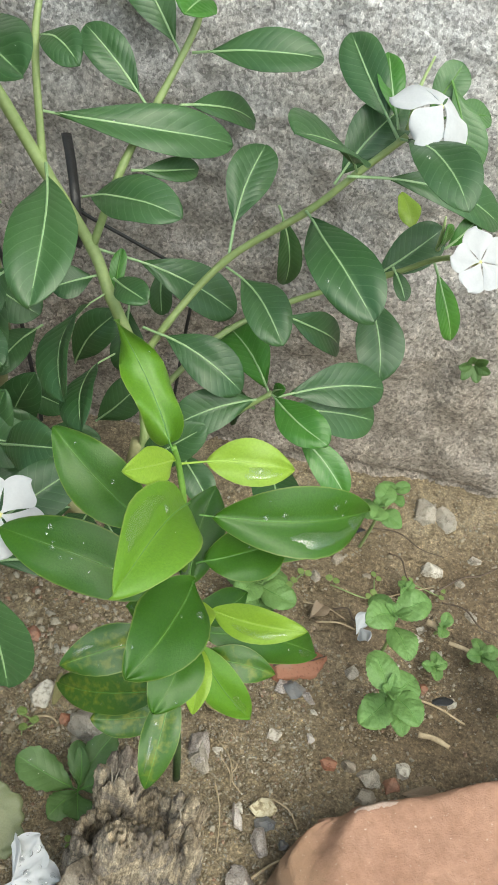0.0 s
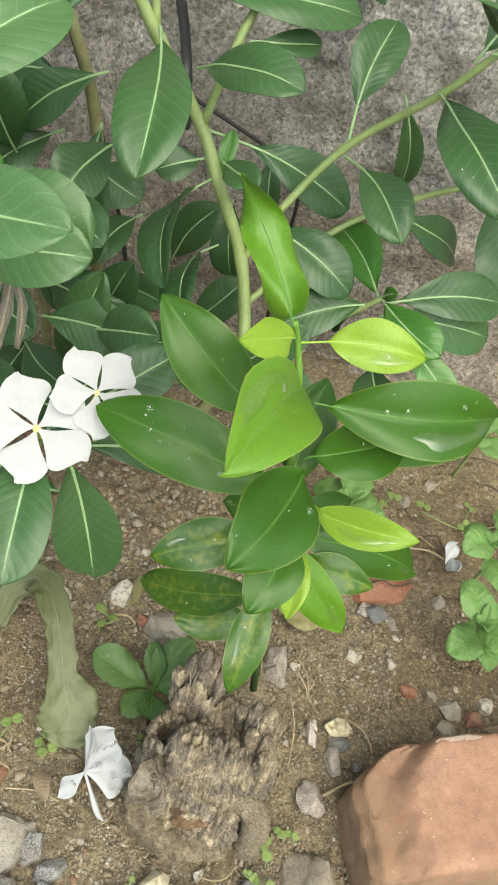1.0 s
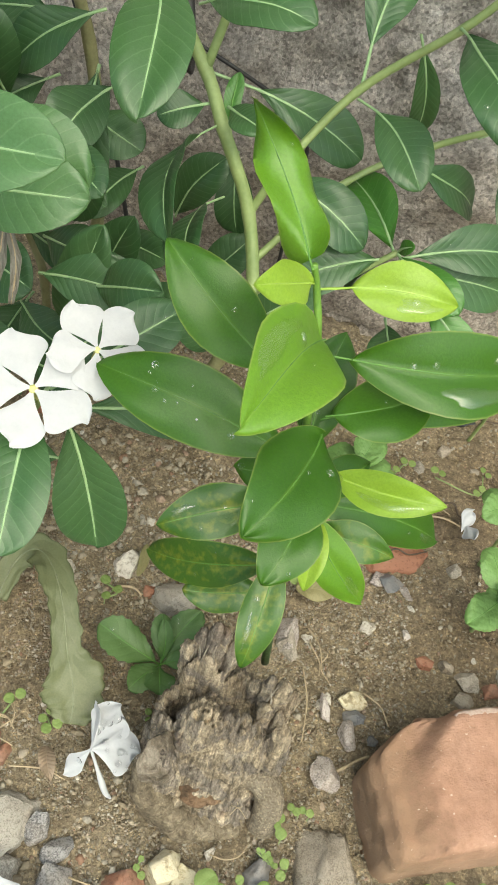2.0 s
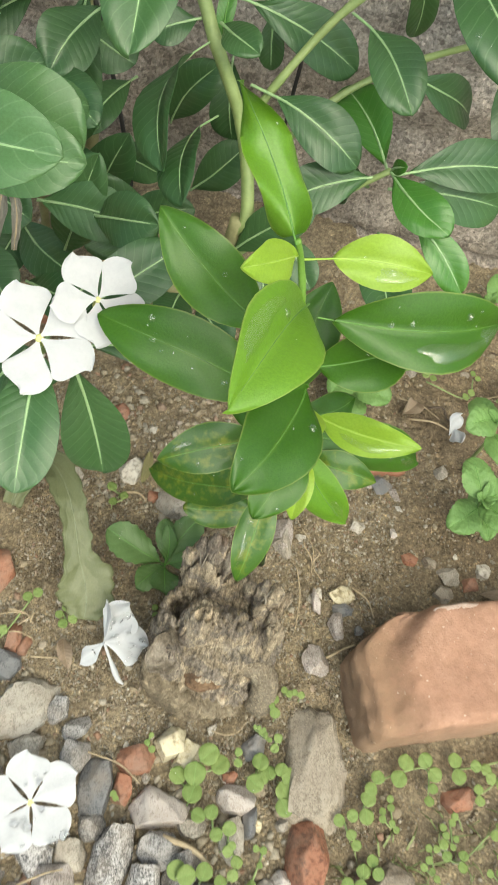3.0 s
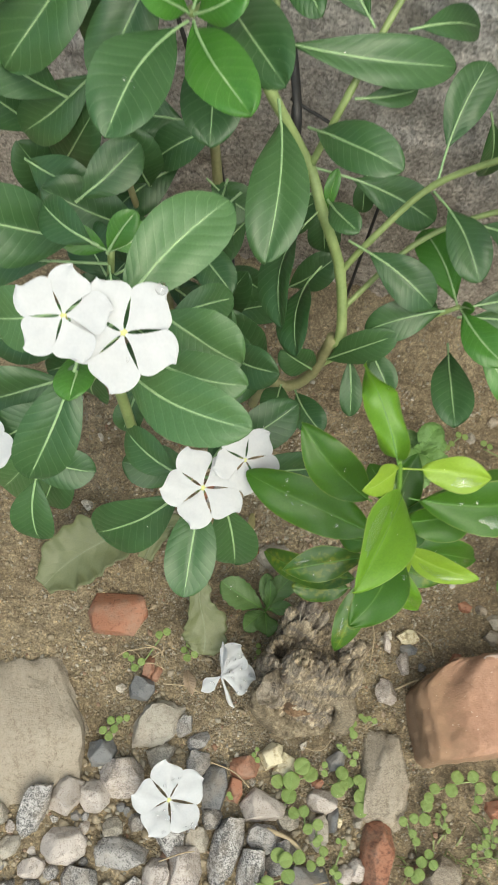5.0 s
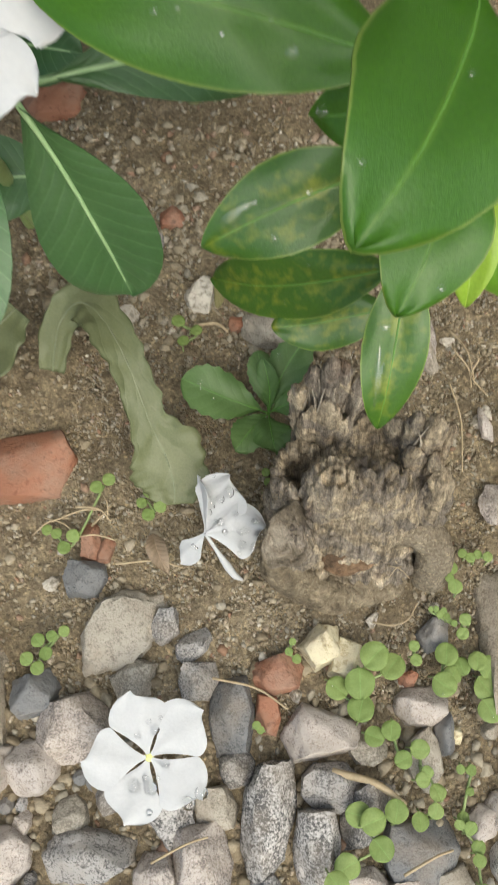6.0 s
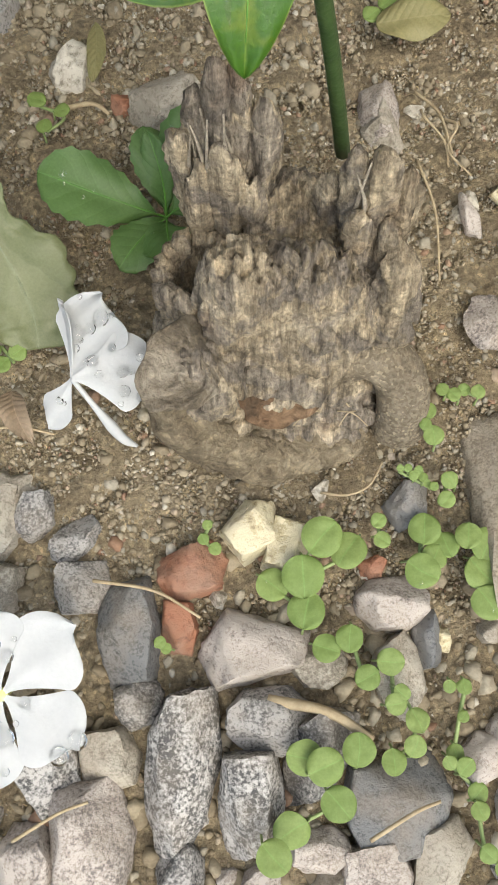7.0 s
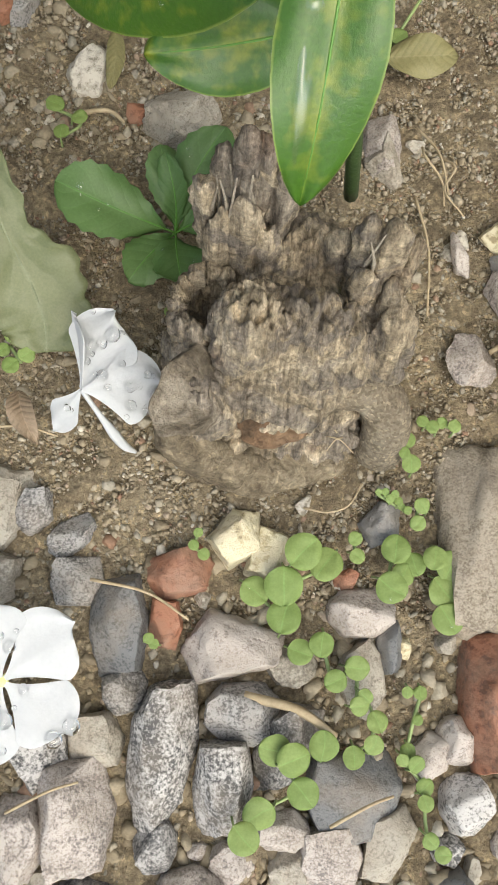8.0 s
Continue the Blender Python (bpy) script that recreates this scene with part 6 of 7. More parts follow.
def build_grit():
    """Loose crumbs, grit and small stones on the soil, too many to count."""
    rng = np.random.RandomState(5)
    verts, faces = [], []
    total = 0

    def grains(base, tri, x, y, r, jag):
        nonlocal total
        n, m = len(x), len(base)
        if not n:
            return
        k = rng.uniform(0, 6.28, (n, 3, 1))
        swell = 1 + 0.15 * np.sin(base @ np.array((3.1, 2.3, 1.7)) + k[:, 0]) + 0.13 * np.sin(base @ np.array((-2.2, 4.1, 3.0)) + k[:, 1]) + 0.1 * np.sin(base @ np.array((5.0, -6.0, 7.0)) + k[:, 2])
        swell += jag * (rng.rand(n, m) - 0.5)
        v = base[None] * swell[:, :, None] * (r[:, None, None] * (0.6 + 0.8 * rng.rand(n, 1, 3)))
        a = rng.uniform(0, 6.28, (n, 1))
        c, s = np.cos(a), np.sin(a)
        v = np.stack([v[:, :, 0] * c - v[:, :, 1] * s, v[:, :, 0] * s + v[:, :, 1] * c, v[:, :, 2]], -1)
        z = np.array([ground_z(p, q) for p, q in zip(x, y)])
        v += np.stack([x, y, z - r * 0.05], -1)[:, None]
        verts.append(v.reshape(-1, 3))
        faces.append((np.array(tri)[None] + (total + m * np.arange(n))[:, None, None]).reshape(-1, 3))
        total += n * m

    def scatter(count, lo, hi, x0, x1, y0, y1, keep, seed=0.0, power=3.0):
        x, y = rng.uniform(x0, x1, count), rng.uniform(y0, y1, count)
        if seed:
            odds = np.array([keep + 0.9 * noise.noise(Vector((p * 18, q * 18, seed))) for p, q in zip(x, y)])
        else:
            odds = np.full(count, keep)
        on = rng.rand(count) < odds
        x, y = x[on], y[on]
        r = lo + (hi - lo) * rng.rand(len(x)) ** power
        big, small = r > 0.0015, r <= 0.0009
        mid = ~big & ~small
        for which, (base, tri), jag in ((big, ICO2, 0.2), (mid, ICO1, 0.4), (small, (ICO0, ICO0F), 0.5)):
            grains(np.asarray(base), tri, x[which], y[which], r[which], jag)

    scatter(60000, 0.0003, 0.0014, -0.26, 0.06, -0.5, -0.05, 0.55, 4.0)
    scatter(56000, 0.0003, 0.0013, 0.0, 0.32, -0.5, 0.0, 0.4, 9.0)
    scatter(60000, 0.0003, 0.001, -0.11, 0.11, -0.42, -0.2, 0.8, 0.0, 2.0)
    scatter(700, 0.001, 0.0022, -0.22, 0.25, -0.48, -0.03, 1.0)
    scatter(1100, 0.0009, 0.0026, -0.14, 0.02, -0.27, -0.15, 1.0, 0.0, 2.4)
    scatter(160, 0.001, 0.0024, -0.16, -0.02, -0.4, -0.31, 1.0)
    scatter(6000, 0.0005, 0.0028, -0.3, 0.3, -0.66, -0.4, 0.8)
    scatter(600, 0.0012, 0.0034, -0.16, 0.09, -0.5, -0.4, 0.8)
    v, f = np.concatenate(verts), np.concatenate(faces)
    me = bpy.data.meshes.new("gravel_grit")
    me.vertices.add(len(v))
    me.vertices.foreach_set("co", v.astype(np.float32).ravel())
    me.loops.add(f.size)
    me.loops.foreach_set("vertex_index", f.astype(np.int32).ravel())
    me.polygons.add(len(f))
    me.polygons.foreach_set("loop_start", np.arange(0, f.size, 3, dtype=np.int32))
    me.update(calc_edges=True)
    me.polygons.foreach_set("use_smooth", [True] * len(f))
    me.materials.append(M_PEBBLE)
    me.update()
    tagged(new("gravel_grit", me), "scattered fine grit and tiny pebbles on the soil", "grit", kind="stuff")


ICO0 = np.array([(0, 0, 1), (0.9, 0, 0.1), (0.1, 0.95, 0), (-0.95, 0.1, 0.05), (0, -0.9, 0.1), (0, 0, -0.7), (0.6, 0.6, 0.5)], dtype=float)
ICO0F = [(0, 1, 6), (0, 6, 2), (1, 2, 6), (0, 2, 3), (0, 3, 4), (0, 4, 1), (5, 2, 1), (5, 3, 2), (5, 4, 3), (5, 1, 4)]
build_grit()


# ---- cables on the wall ----
strap = tube("hose", [(-0.107, -0.05, 0.26), (-0.1, -0.066, 0.252), (-0.092, -0.085, 0.238), (-0.09, -0.08, 0.21), (-0.098, -0.023, 0.196)], 0.003, 0.0026, M_CABLE, flat=0.5)
tagged(strap, "black rubber hose looped behind the bush", "hose")
cab = tube("cable", [(-0.1, -0.02, 0.2), (-0.098, -0.018, 0.196), (-0.061, -0.016, 0.182), (-0.03, -0.01, 0.166), (-0.021, -0.012, 0.15), (-0.02, -0.014, 0.11), (-0.018, -0.02, 0.0)], 0.0013, 0.0013, M_CABLE)
tagged(cab, "thin black cable running down the wall", "cable")
cab = tube("cable", [(-0.3, -0.012, 0.54), (-0.254, -0.012, 0.41), (-0.231, -0.012, 0.348), (-0.2, -0.012, 0.27), (-0.165, -0.012, 0.18), (-0.143, -0.012, 0.118), (-0.12, -0.014, 0.02), (-0.118, -0.016, -0.01)], 0.0016, 0.0016, M_CABLE)
tagged(cab, "thin black cable running down the wall", "cable")


# ---- small plants on the soil ----
def mint(at, top, size, turn, count=3, name="mint_plant"):
    """Leaves in crossed pairs up one stem, the youngest small and upright at its tip."""
    holder = empty(name, (at[0], at[1], 0.0), "small mint plant with crinkled toothed bright leaves", "herb")
    foot, tip = Vector((at[0], at[1], -0.006)), Vector(top)
    bend = (foot + tip) / 2 + Vector((0.003, 0.002, 0.004))
    tube("stem", [foot, bend, tip], 0.0014, 0.001, M_STEM, holder)
    path = smooth_line([foot, bend, tip], 12)
    for i in range(count):
        p = path[max(4, len(path) - 1 - 6 * i)]
        ln = size * (0.92 + 0.1 * min(i, 2)) * leaf_rng.uniform(0.92, 1.08)
        for j in range(2):
            w = radians(turn + 90 * i + 180 * j + leaf_rng.uniform(-14, 14))
            o = Vector((math.cos(w), math.sin(w), 0.22 - 0.22 * i))
            leaf(holder, p, p + o * ln, ln * 0.8, M_MINT, shape="mint", sag=0.12, fold=0.07, face=(0.05, -0.3, 1), petiole=0.05, rib=M_RIB_DIM, rib_r=0.0004, teeth=0.035, wave=0.05, nv=26, nu=14, crinkle=0.022)
    for j in range(4):
        w = radians(turn + 50 + 90 * j)
        o = Vector((math.cos(w), math.sin(w), 0.9))
        leaf(holder, tip, tip + o * size * (0.34 if j % 2 else 0.22), size * 0.24, M_MINT, shape="mint", face=(0, -0.15, 1), rib=None, teeth=0.05, crinkle=0.03)


mint((0.152, -0.178), (0.1365, -0.2009, 0.0845), 0.0245, 35, 2)
mint((0.148, -0.225), (0.1304, -0.2531, 0.0819), 0.0245, 125, 2)
mint((0.155, -0.222), (0.149, -0.232, 0.035), 0.016, 20, 2)
mint((0.238, -0.2), (0.236, -0.212, 0.06), 0.025, 60, 3)
mint((0.068, -0.15), (0.0591, -0.1629, 0.0444), 0.027, 60, 3)
mint((0.146, -0.07), (0.14, -0.0866, 0.06), 0.021, 75, 2, name="small_shoot")
mint((0.165, -0.03), (0.165, -0.035, 0.03), 0.014, 20, 2, name="small_shoot")
mint((0.2, -0.14), (0.2, -0.145, 0.012), 0.014, 60, 1, name="small_shoot")
mint((0.225, -0.16), (0.225, -0.165, 0.014), 0.014, 30, 2, name="small_shoot")
mint((0.19, -0.175), (0.19, -0.18, 0.012), 0.011, 10, 2, name="small_shoot")
mint((0.175, -0.115), (0.175, -0.118, 0.012), 0.009, 50, 2, name="small_shoot")

wall_weed = empty("weed", (0.188, -0.012, 0.143), "tiny green weed rooted in the wall", "weed")
for k in range(6):
    a = k * 1.05
    leaf(wall_weed, (0.188, -0.008, 0.143), (0.188 + 0.012 * math.cos(a), -0.016, 0.143 + 0.012 * math.sin(a)), 0.008, M_WEED, shape="round", face=(0, -1, 0.2), rib=None, nv=10, nu=8)

weed = empty("weed", (-0.026, -0.299, 0.0), "low weed rosette with smooth dark green oval leaves", "weed")
W = dict(shape="vinca", rib=M_RIB_DIM, rib_r=0.0004, petiole=0.08, face=(0, -0.3, 1), sag=0.08, teeth=0.055, wave=0.1, nv=20)
_w = Vector((-0.025, -0.3005, 0.008))
for dx, dy, dz, wd, drops in ((-0.036, 0.008, 0.012, 0.023, 4), (-0.006, 0.0225, 0.012, 0.0135, 0), (0.0135, 0.0265, 0.018, 0.0185, 2), (0.004, -0.0195, 0.007, 0.0175, 2), (-0.0125, -0.0185, 0.004, 0.016, 0), (0.017, 0.004, 0.01, 0.012, 0), (-0.0035, 0.0155, 0.02, 0.0095, 0)):
    leaf(weed, _w, _w + Vector((dx, dy, dz)), wd, M_WEED, drops=drops, **W)


def withered(name, pts, widths, label, face, seed, curl=0.25, material=None):
    """A limp leaf with a torn wavy rim, draped along a line."""
    rng = random.Random(seed)
    at = pts[len(pts) // 2]
    holder = empty(name, (at[0], at[1], 0.0), label, "leaf")
    line = [local(holder, q) for q in smooth_line(pts, 12)]
    n, nu = len(line), 16
    top, uvs = [], []
    for i, c in enumerate(line):
        d = (line[min(i + 1, n - 1)] - line[max(i - 1, 0)]).normalized()
        up = Vector(face)
        up = (up - d * up.dot(d)).normalized()
        sd = d.cross(up)
        f = i / (n - 1) * (len(widths) - 1)
        j = min(int(f), len(widths) - 2)
        w = widths[j] + (widths[j + 1] - widths[j]) * (f - j)
        for k in range(nu + 1):
            e = k / nu * 2 - 1
            rag = 1 + 0.24 * noise.noise(Vector((i * 0.25, e * 2.0 + seed, 0.5))) + 0.07 * noise.noise(Vector((i * 0.5, e + seed, 2.5)))
            top.append(c + sd * (e * w * 0.5 * rag) + up * (curl * w * e * e * (0.6 + noise.noise(Vector((i * 0.2, e, seed)))) + 0.0008 * noise.noise(Vector((i * 0.2, e * 3, seed + 4.0))) + 0.0003 * noise.noise(Vector((i * 0.8, e * 7, seed + 9.0)))))
            uvs.append((0.5 + 0.5 * e, i / (n - 1)))
    m, row = len(top), nu + 1
    verts = top + [p - Vector(face).normalized() * 0.0006 for p in top]
    faces = []
    for i in range(n - 1):
        for k in range(nu):
            q = i * row + k
            faces.append((q, q + 1, q + row + 1, q + row))
            faces.append((m + q, m + q + row, m + q + row + 1, m + q + 1))
        for q in (i * row, i * row + nu):
            faces.append((q, q + row, m + q + row, m + q))
    for k in range(nu):
        q = (n - 1) * row + k
        faces.append((q, q + 1, m + q + 1, m + q))
        faces.append((k, k + 1, m + k + 1, m + k))
    blade = link_mesh("blade", verts, faces, material or M_DRY, holder, uvs=uvs + uvs)
    tube("midrib", [holder.location + top[i * row + nu // 2] - Vector((0, 0, 0.0003)) for i in range(0, n, 6)], 0.0005, 0.0003, M_STRAW if material else M_DRYRIB, holder, sides=6, n=3)


withered("withered_leaf", [(-0.117, -0.288, 0.01), (-0.113, -0.274, 0.024), (-0.104, -0.268, 0.034), (-0.093, -0.276, 0.04), (-0.083, -0.29, 0.04), (-0.076, -0.303, 0.034), (-0.071, -0.314, 0.026), (-0.065, -0.324, 0.018), (-0.061, -0.334, 0.012), (-0.06, -0.342, 0.008)],
         [0.01, 0.014, 0.017, 0.018, 0.0165, 0.0145, 0.017, 0.029, 0.029, 0.014], "curled withered grey-green leaf lying on soil", (0.15, -0.3, 0.9), 3, curl=0.12)
withered("withered_leaf", [(-0.13, -0.27, 0.03), (-0.142, -0.285, 0.028), (-0.157, -0.298, 0.022), (-0.17, -0.312, 0.014), (-0.178, -0.325, 0.008)], [0.018, 0.036, 0.042, 0.034, 0.014], "folded withered grey-green leaf lying on soil", (-0.1, -0.4, 0.9), 8)
for _pts, _w in (([(-0.117, -0.262, 0.235), (-0.121, -0.27, 0.224), (-0.122, -0.28, 0.208)], 0.0042), ([(-0.116, -0.262, 0.234), (-0.115, -0.272, 0.222), (-0.117, -0.285, 0.2)], 0.0055), ([(-0.115, -0.263, 0.234), (-0.109, -0.271, 0.224), (-0.108, -0.279, 0.211)], 0.004)):
    withered("dead_leaf", _pts, [0.002, _w, 0.002], "shrivelled pale grey dead leaf hanging in the bush", (0.2, -0.8, 0.4), 12, 0.5, M_GREYLEAF)

yl = empty("fallen_leaf", (0.21, -0.393, 0.003), "curled yellow fallen leaf on the ground", "leaf")
leaf(yl, (0.192, -0.403, 0.006), (0.228, -0.388, 0.008), 0.014, M_YELLOWLEAF, shape="citrus", sag=0.3, fold=0.5, face=(-0.4, 0.5, 0.8), rib=None, name="blade")
for bx, by, tx, ty, w, lab in ((0.036, -0.232, 0.062, -0.23, 0.014, "flat olive-yellow dead leaf on soil"), (-0.0515, -0.228, -0.05, -0.253, 0.006, "narrow dry olive leaf blade on soil")):
    dl = empty("dead_leaf", (bx, by, 0.002), lab, "leaf")
    leaf(dl, (bx, by, 0.006), (tx, ty, 0.008), w, M_OLIVELEAF, shape="clover", sag=0.05, fold=0.05, wave=0.1, face=(0.1, -0.2, 1), rib=None, name="blade")
for bx, by, tx, ty, w in ((0.225, -0.375, 0.235, -0.41, 0.02), (0.185, -0.375, 0.2, -0.365, 0.012), (0.115, -0.14, 0.105, -0.155, 0.012), (0.165, -0.175, 0.15, -0.19, 0.01), (-0.068, -0.352, -0.06, -0.37, 0.008), (0.16, -0.27, 0.19, -0.268, 0.008)):
    dl = empty("dead_leaf", (bx, by, 0.002), "shrivelled brown dead leaf scrap on soil", "leaf")
    leaf(dl, (bx, by, 0.005), (tx, ty, 0.007), w, M_BROWNLEAF, shape="citrus", sag=0.15, fold=0.4, wave=0.15, face=(0.1, -0.2, 1), rib=None, name="blade")


def creeper(pts, sizes, label="creeping weed with small round bright green leaves", seed=0):
    """A runner with pairs of round leaves."""
    rng = random.Random(seed)
    holder = empty("creeping_weed", (pts[0][0], pts[0][1], 0.0), label, "weed", group="creeping weeds")
    line = [(x, y, ground_z(x, y) + 0.005) for x, y in pts]
    if len(line) > 1:
        tube("runner", line, 0.0006, 0.0005, M_STEM, holder, sides=6)
    for (x, y, z), size in zip(line, sizes):
        w = rng.uniform(0, 180)
        for k in range(2):
            s = size * 0.88
            a = radians(w + 180 * k + rng.uniform(-25, 25))
            o = Vector((math.cos(a), math.sin(a), rng.uniform(-0.05, 0.12)))
            b = Vector((x, y, z + 0.002 + rng.uniform(0, 0.004)))
            leaf(holder, b, b + o * s * 1.05, s * 1.04, M_CLOVER, shape="round", sag=0.02, fold=0.02, wave=0.015, thick=0.00015, face=(rng.uniform(-0.15, 0.15), rng.uniform(-0.25, 0.05), 1), petiole=0.04, rib=None, nv=14, nu=12)


def clover(leaves, seed, lift=0.011):
    """Round single leaves held level on short stalks along one runner."""
    rng = random.Random(seed)
    holder = empty("creeping_weed", (leaves[0][0], leaves[0][1], 0.0), "creeping weed with round bright green leaves on runners", "weed", group="creeping weeds")
    line = [(x, y, ground_z(x, y) + 0.007) for x, y, _ in leaves]
    tube("runner", line, 0.0006, 0.0005, M_STEM, holder, sides=6)
    for (x, y, z), (_, _, size) in zip(line, leaves):
        a = rng.uniform(0, 6.28)
        o = Vector((math.cos(a), math.sin(a), rng.uniform(-0.12, 0.12)))
        c = Vector((x, y, z + rng.uniform(0.3, 1.0) * (lift - 0.007)))
        b = c - o * size * 0.5
        tube("stalk", [(x - o.x * size * 0.6, y - o.y * size * 0.6, z - 0.001), (b + c * 0) + Vector((0, 0, -0.001)), b], 0.0004, 0.0003, M_STEM, holder, sides=5, n=3)
        leaf(holder, b, c + o * size * 0.5, size, M_CLOVER, shape="clover", sag=0.03, fold=0.02, wave=0.03, thick=0.00015, face=(rng.uniform(-0.22, 0.22), rng.uniform(-0.3, 0.12), 1), petiole=0.0, rib=None, nv=14, nu=12, drops=1 if size > 0.0085 and rng.random() < 0.4 else 0)


clover([(0.02, -0.396, 0.0108), (0.027, -0.399, 0.01), (0.015, -0.406, 0.0113), (0.007, -0.408, 0.0088), (0.016, -0.4145, 0.01)], 1, 0.016)
clover([(0.021, -0.424, 0.0074), (0.027, -0.4215, 0.0072), (0.031, -0.431, 0.0065), (0.037, -0.427, 0.007), (0.038, -0.437, 0.0056), (0.0395, -0.4345, 0.0045), (0.043, -0.441, 0.0062), (0.042, -0.447, 0.0056), (0.037, -0.451, 0.0065)], 2, 0.014)
clover([(0.028, -0.448, 0.0083), (0.02, -0.4515, 0.0092), (0.015, -0.45, 0.009), (0.023, -0.46, 0.0086), (0.012, -0.467, 0.0092), (0.008, -0.471, 0.0084)], 3, 0.019)
clover([(0.035, -0.391, 0.0043), (0.036, -0.396, 0.0046)], 5)
clover([(0.047, -0.393, 0.0086), (0.046, -0.404, 0.0092), (0.0495, -0.4, 0.007), (0.053, -0.397, 0.007), (0.058, -0.395, 0.007), (0.064, -0.397, 0.0095), (0.062, -0.404, 0.0095), (0.063, -0.412, 0.0092)], 4, 0.014)
clover([(0.049, -0.361, 0.0047), (0.048, -0.365, 0.0035), (0.05, -0.368, 0.0056)], 6)
clover([(0.053, -0.355, 0.0036), (0.056, -0.3565, 0.004), (0.059, -0.355, 0.0036), (0.0625, -0.356, 0.004)], 7)
clover([(0.0435, -0.3765, 0.0024), (0.0448, -0.3785, 0.0028), (0.0462, -0.377, 0.0024), (0.0475, -0.379, 0.0027), (0.0485, -0.3805, 0.0022), (0.05, -0.3815, 0.0026), (0.041, -0.377, 0.002)], 8)
clover([(0.054, -0.38, 0.0048), (0.053, -0.385, 0.0048)], 25)
clover([(0.052, -0.433, 0.0034), (0.056, -0.433, 0.004), (0.0545, -0.44, 0.003), (0.053, -0.449, 0.0046), (0.055, -0.452, 0.005), (0.051, -0.451, 0.0037), (0.058, -0.458, 0.0052), (0.058, -0.462, 0.0047), (0.059, -0.471, 0.0047), (0.063, -0.475, 0.0047)], 26)
creeper([(0.105, -0.403), (0.109, -0.391), (0.124, -0.381), (0.137, -0.377), (0.139, -0.39)], [0.009, 0.008, 0.01, 0.009, 0.006], seed=9)
creeper([(0.152, -0.374), (0.165, -0.37), (0.181, -0.364), (0.174, -0.377), (0.165, -0.385)], [0.009, 0.007, 0.007, 0.007, 0.006], seed=10)
creeper([(0.184, -0.394), (0.175, -0.4), (0.158, -0.418), (0.148, -0.415)], [0.007, 0.006, 0.006, 0.006], seed=11)
creeper([(0.108, -0.436), (0.112, -0.43), (0.102, -0.442)], [0.008, 0.007, 0.007], seed=12)
creeper([(0.12, -0.465), (0.132, -0.459), (0.09, -0.468), (0.103, -0.475)], [0.009, 0.008, 0.008, 0.009], seed=13)
creeper([(0.095, -0.41), (0.1, -0.42)], [0.007, 0.006], seed=14)
clover([(-0.066, -0.262, 0.0058), (-0.058, -0.266, 0.0052), (-0.063, -0.271, 0.005)], 15)
creeper([(-0.072, -0.34), (-0.068, -0.345)], [0.005, 0.006], seed=16)
creeper([(-0.024, -0.328), (-0.023, -0.334)], [0.004, 0.004], seed=17)
creeper([(-0.09, -0.335), (-0.1, -0.36), (-0.108, -0.355)], [0.006, 0.006, 0.005], seed=18)
creeper([(-0.105, -0.4), (-0.1, -0.395), (-0.108, -0.407)], [0.006, 0.005, 0.006], seed=19)
clover([(-0.0105, -0.3925, 0.0028), (-0.0115, -0.396, 0.0032), (-0.0085, -0.3985, 0.0036)], 27)
clover([(-0.022, -0.423, 0.0032), (-0.0205, -0.4245, 0.003)], 28)
creeper([(0.04, -0.225), (0.09, -0.13), (0.1, -0.115)], [0.007, 0.006, 0.006], seed=21)
creeper([(0.12, -0.12), (0.15, -0.125), (0.155, -0.105)], [0.006, 0.006, 0.005], seed=22)
creeper([(0.18, -0.1), (0.205, -0.11)], [0.005, 0.005], seed=23)
for k in range(16):
    gx, gy = 0.115 + 0.019 * (k % 8) + 0.006 * math.sin(k * 2.3), -0.405 - 0.05 * (k // 8) - 0.018 * math.sin(k * 1.7) ** 2
    creeper([(gx, gy), (gx + 0.006, gy - 0.004), (gx + 0.004, gy + 0.007)], [0.0045, 0.004, 0.0045], seed=40 + k)
creeper([(0.2, -0.45), (0.185, -0.46), (0.21, -0.44)], [0.005, 0.005, 0.005], seed=24)

# ---- fallen flowers ----
flower(None, (-0.0585, -0.436, 0.02), (0.05, -0.12, 1), 0.0445, -104, cup=0.02, wide=0.98, label="fallen white five-petalled flower lying on gravel", tube_len=0.008, drops=4, name="fallen_flower")
ff = empty("fallen_flower", (-0.0455, -0.3565, 0.004), "crumpled fallen white flower with water drops on soil", "flower")
_c = Vector((0, 0, 0.021))
petal_mesh(ff, _c, Vector((-0.2, -0.25, 0.95)).normalized(), Vector((0.36, 0.9, 0.16)).normalized(), 0.0225, 0.04, wide=0.98, drops=9, ruff=0.03)
petal_mesh(ff, _c + Vector((0.0005, -0.0008, 0.0014)), Vector((0.1, -0.25, 0.96)).normalized(), Vector((0.97, 0.14, 0.04)).normalized(), 0.0215, -0.12, wide=0.98, drops=12, ruff=0.03)
petal_mesh(ff, _c, Vector((-0.93, -0.05, 0.33)).normalized(), Vector((-0.1, 0.95, 0.05)).normalized(), 0.021, 0.08, wide=0.6)
petal_mesh(ff, _c, Vector((-0.35, -0.62, 0.7)).normalized(), Vector((-0.45, -0.4, -0.75)).normalized(), 0.0205, 0.0, wide=0.48, drops=2)
tube("tube", [(-0.0455, -0.3568, 0.025), (-0.0395, -0.3635, 0.017), (-0.0345, -0.3685, 0.009), (-0.031, -0.3698, 0.005)], 0.0008, 0.0013, M_PETAL, ff, "slender white flower tube", radii=[0.0007, 0.0008, 0.0016, 0.0013, 0.0005], flat=0.7)
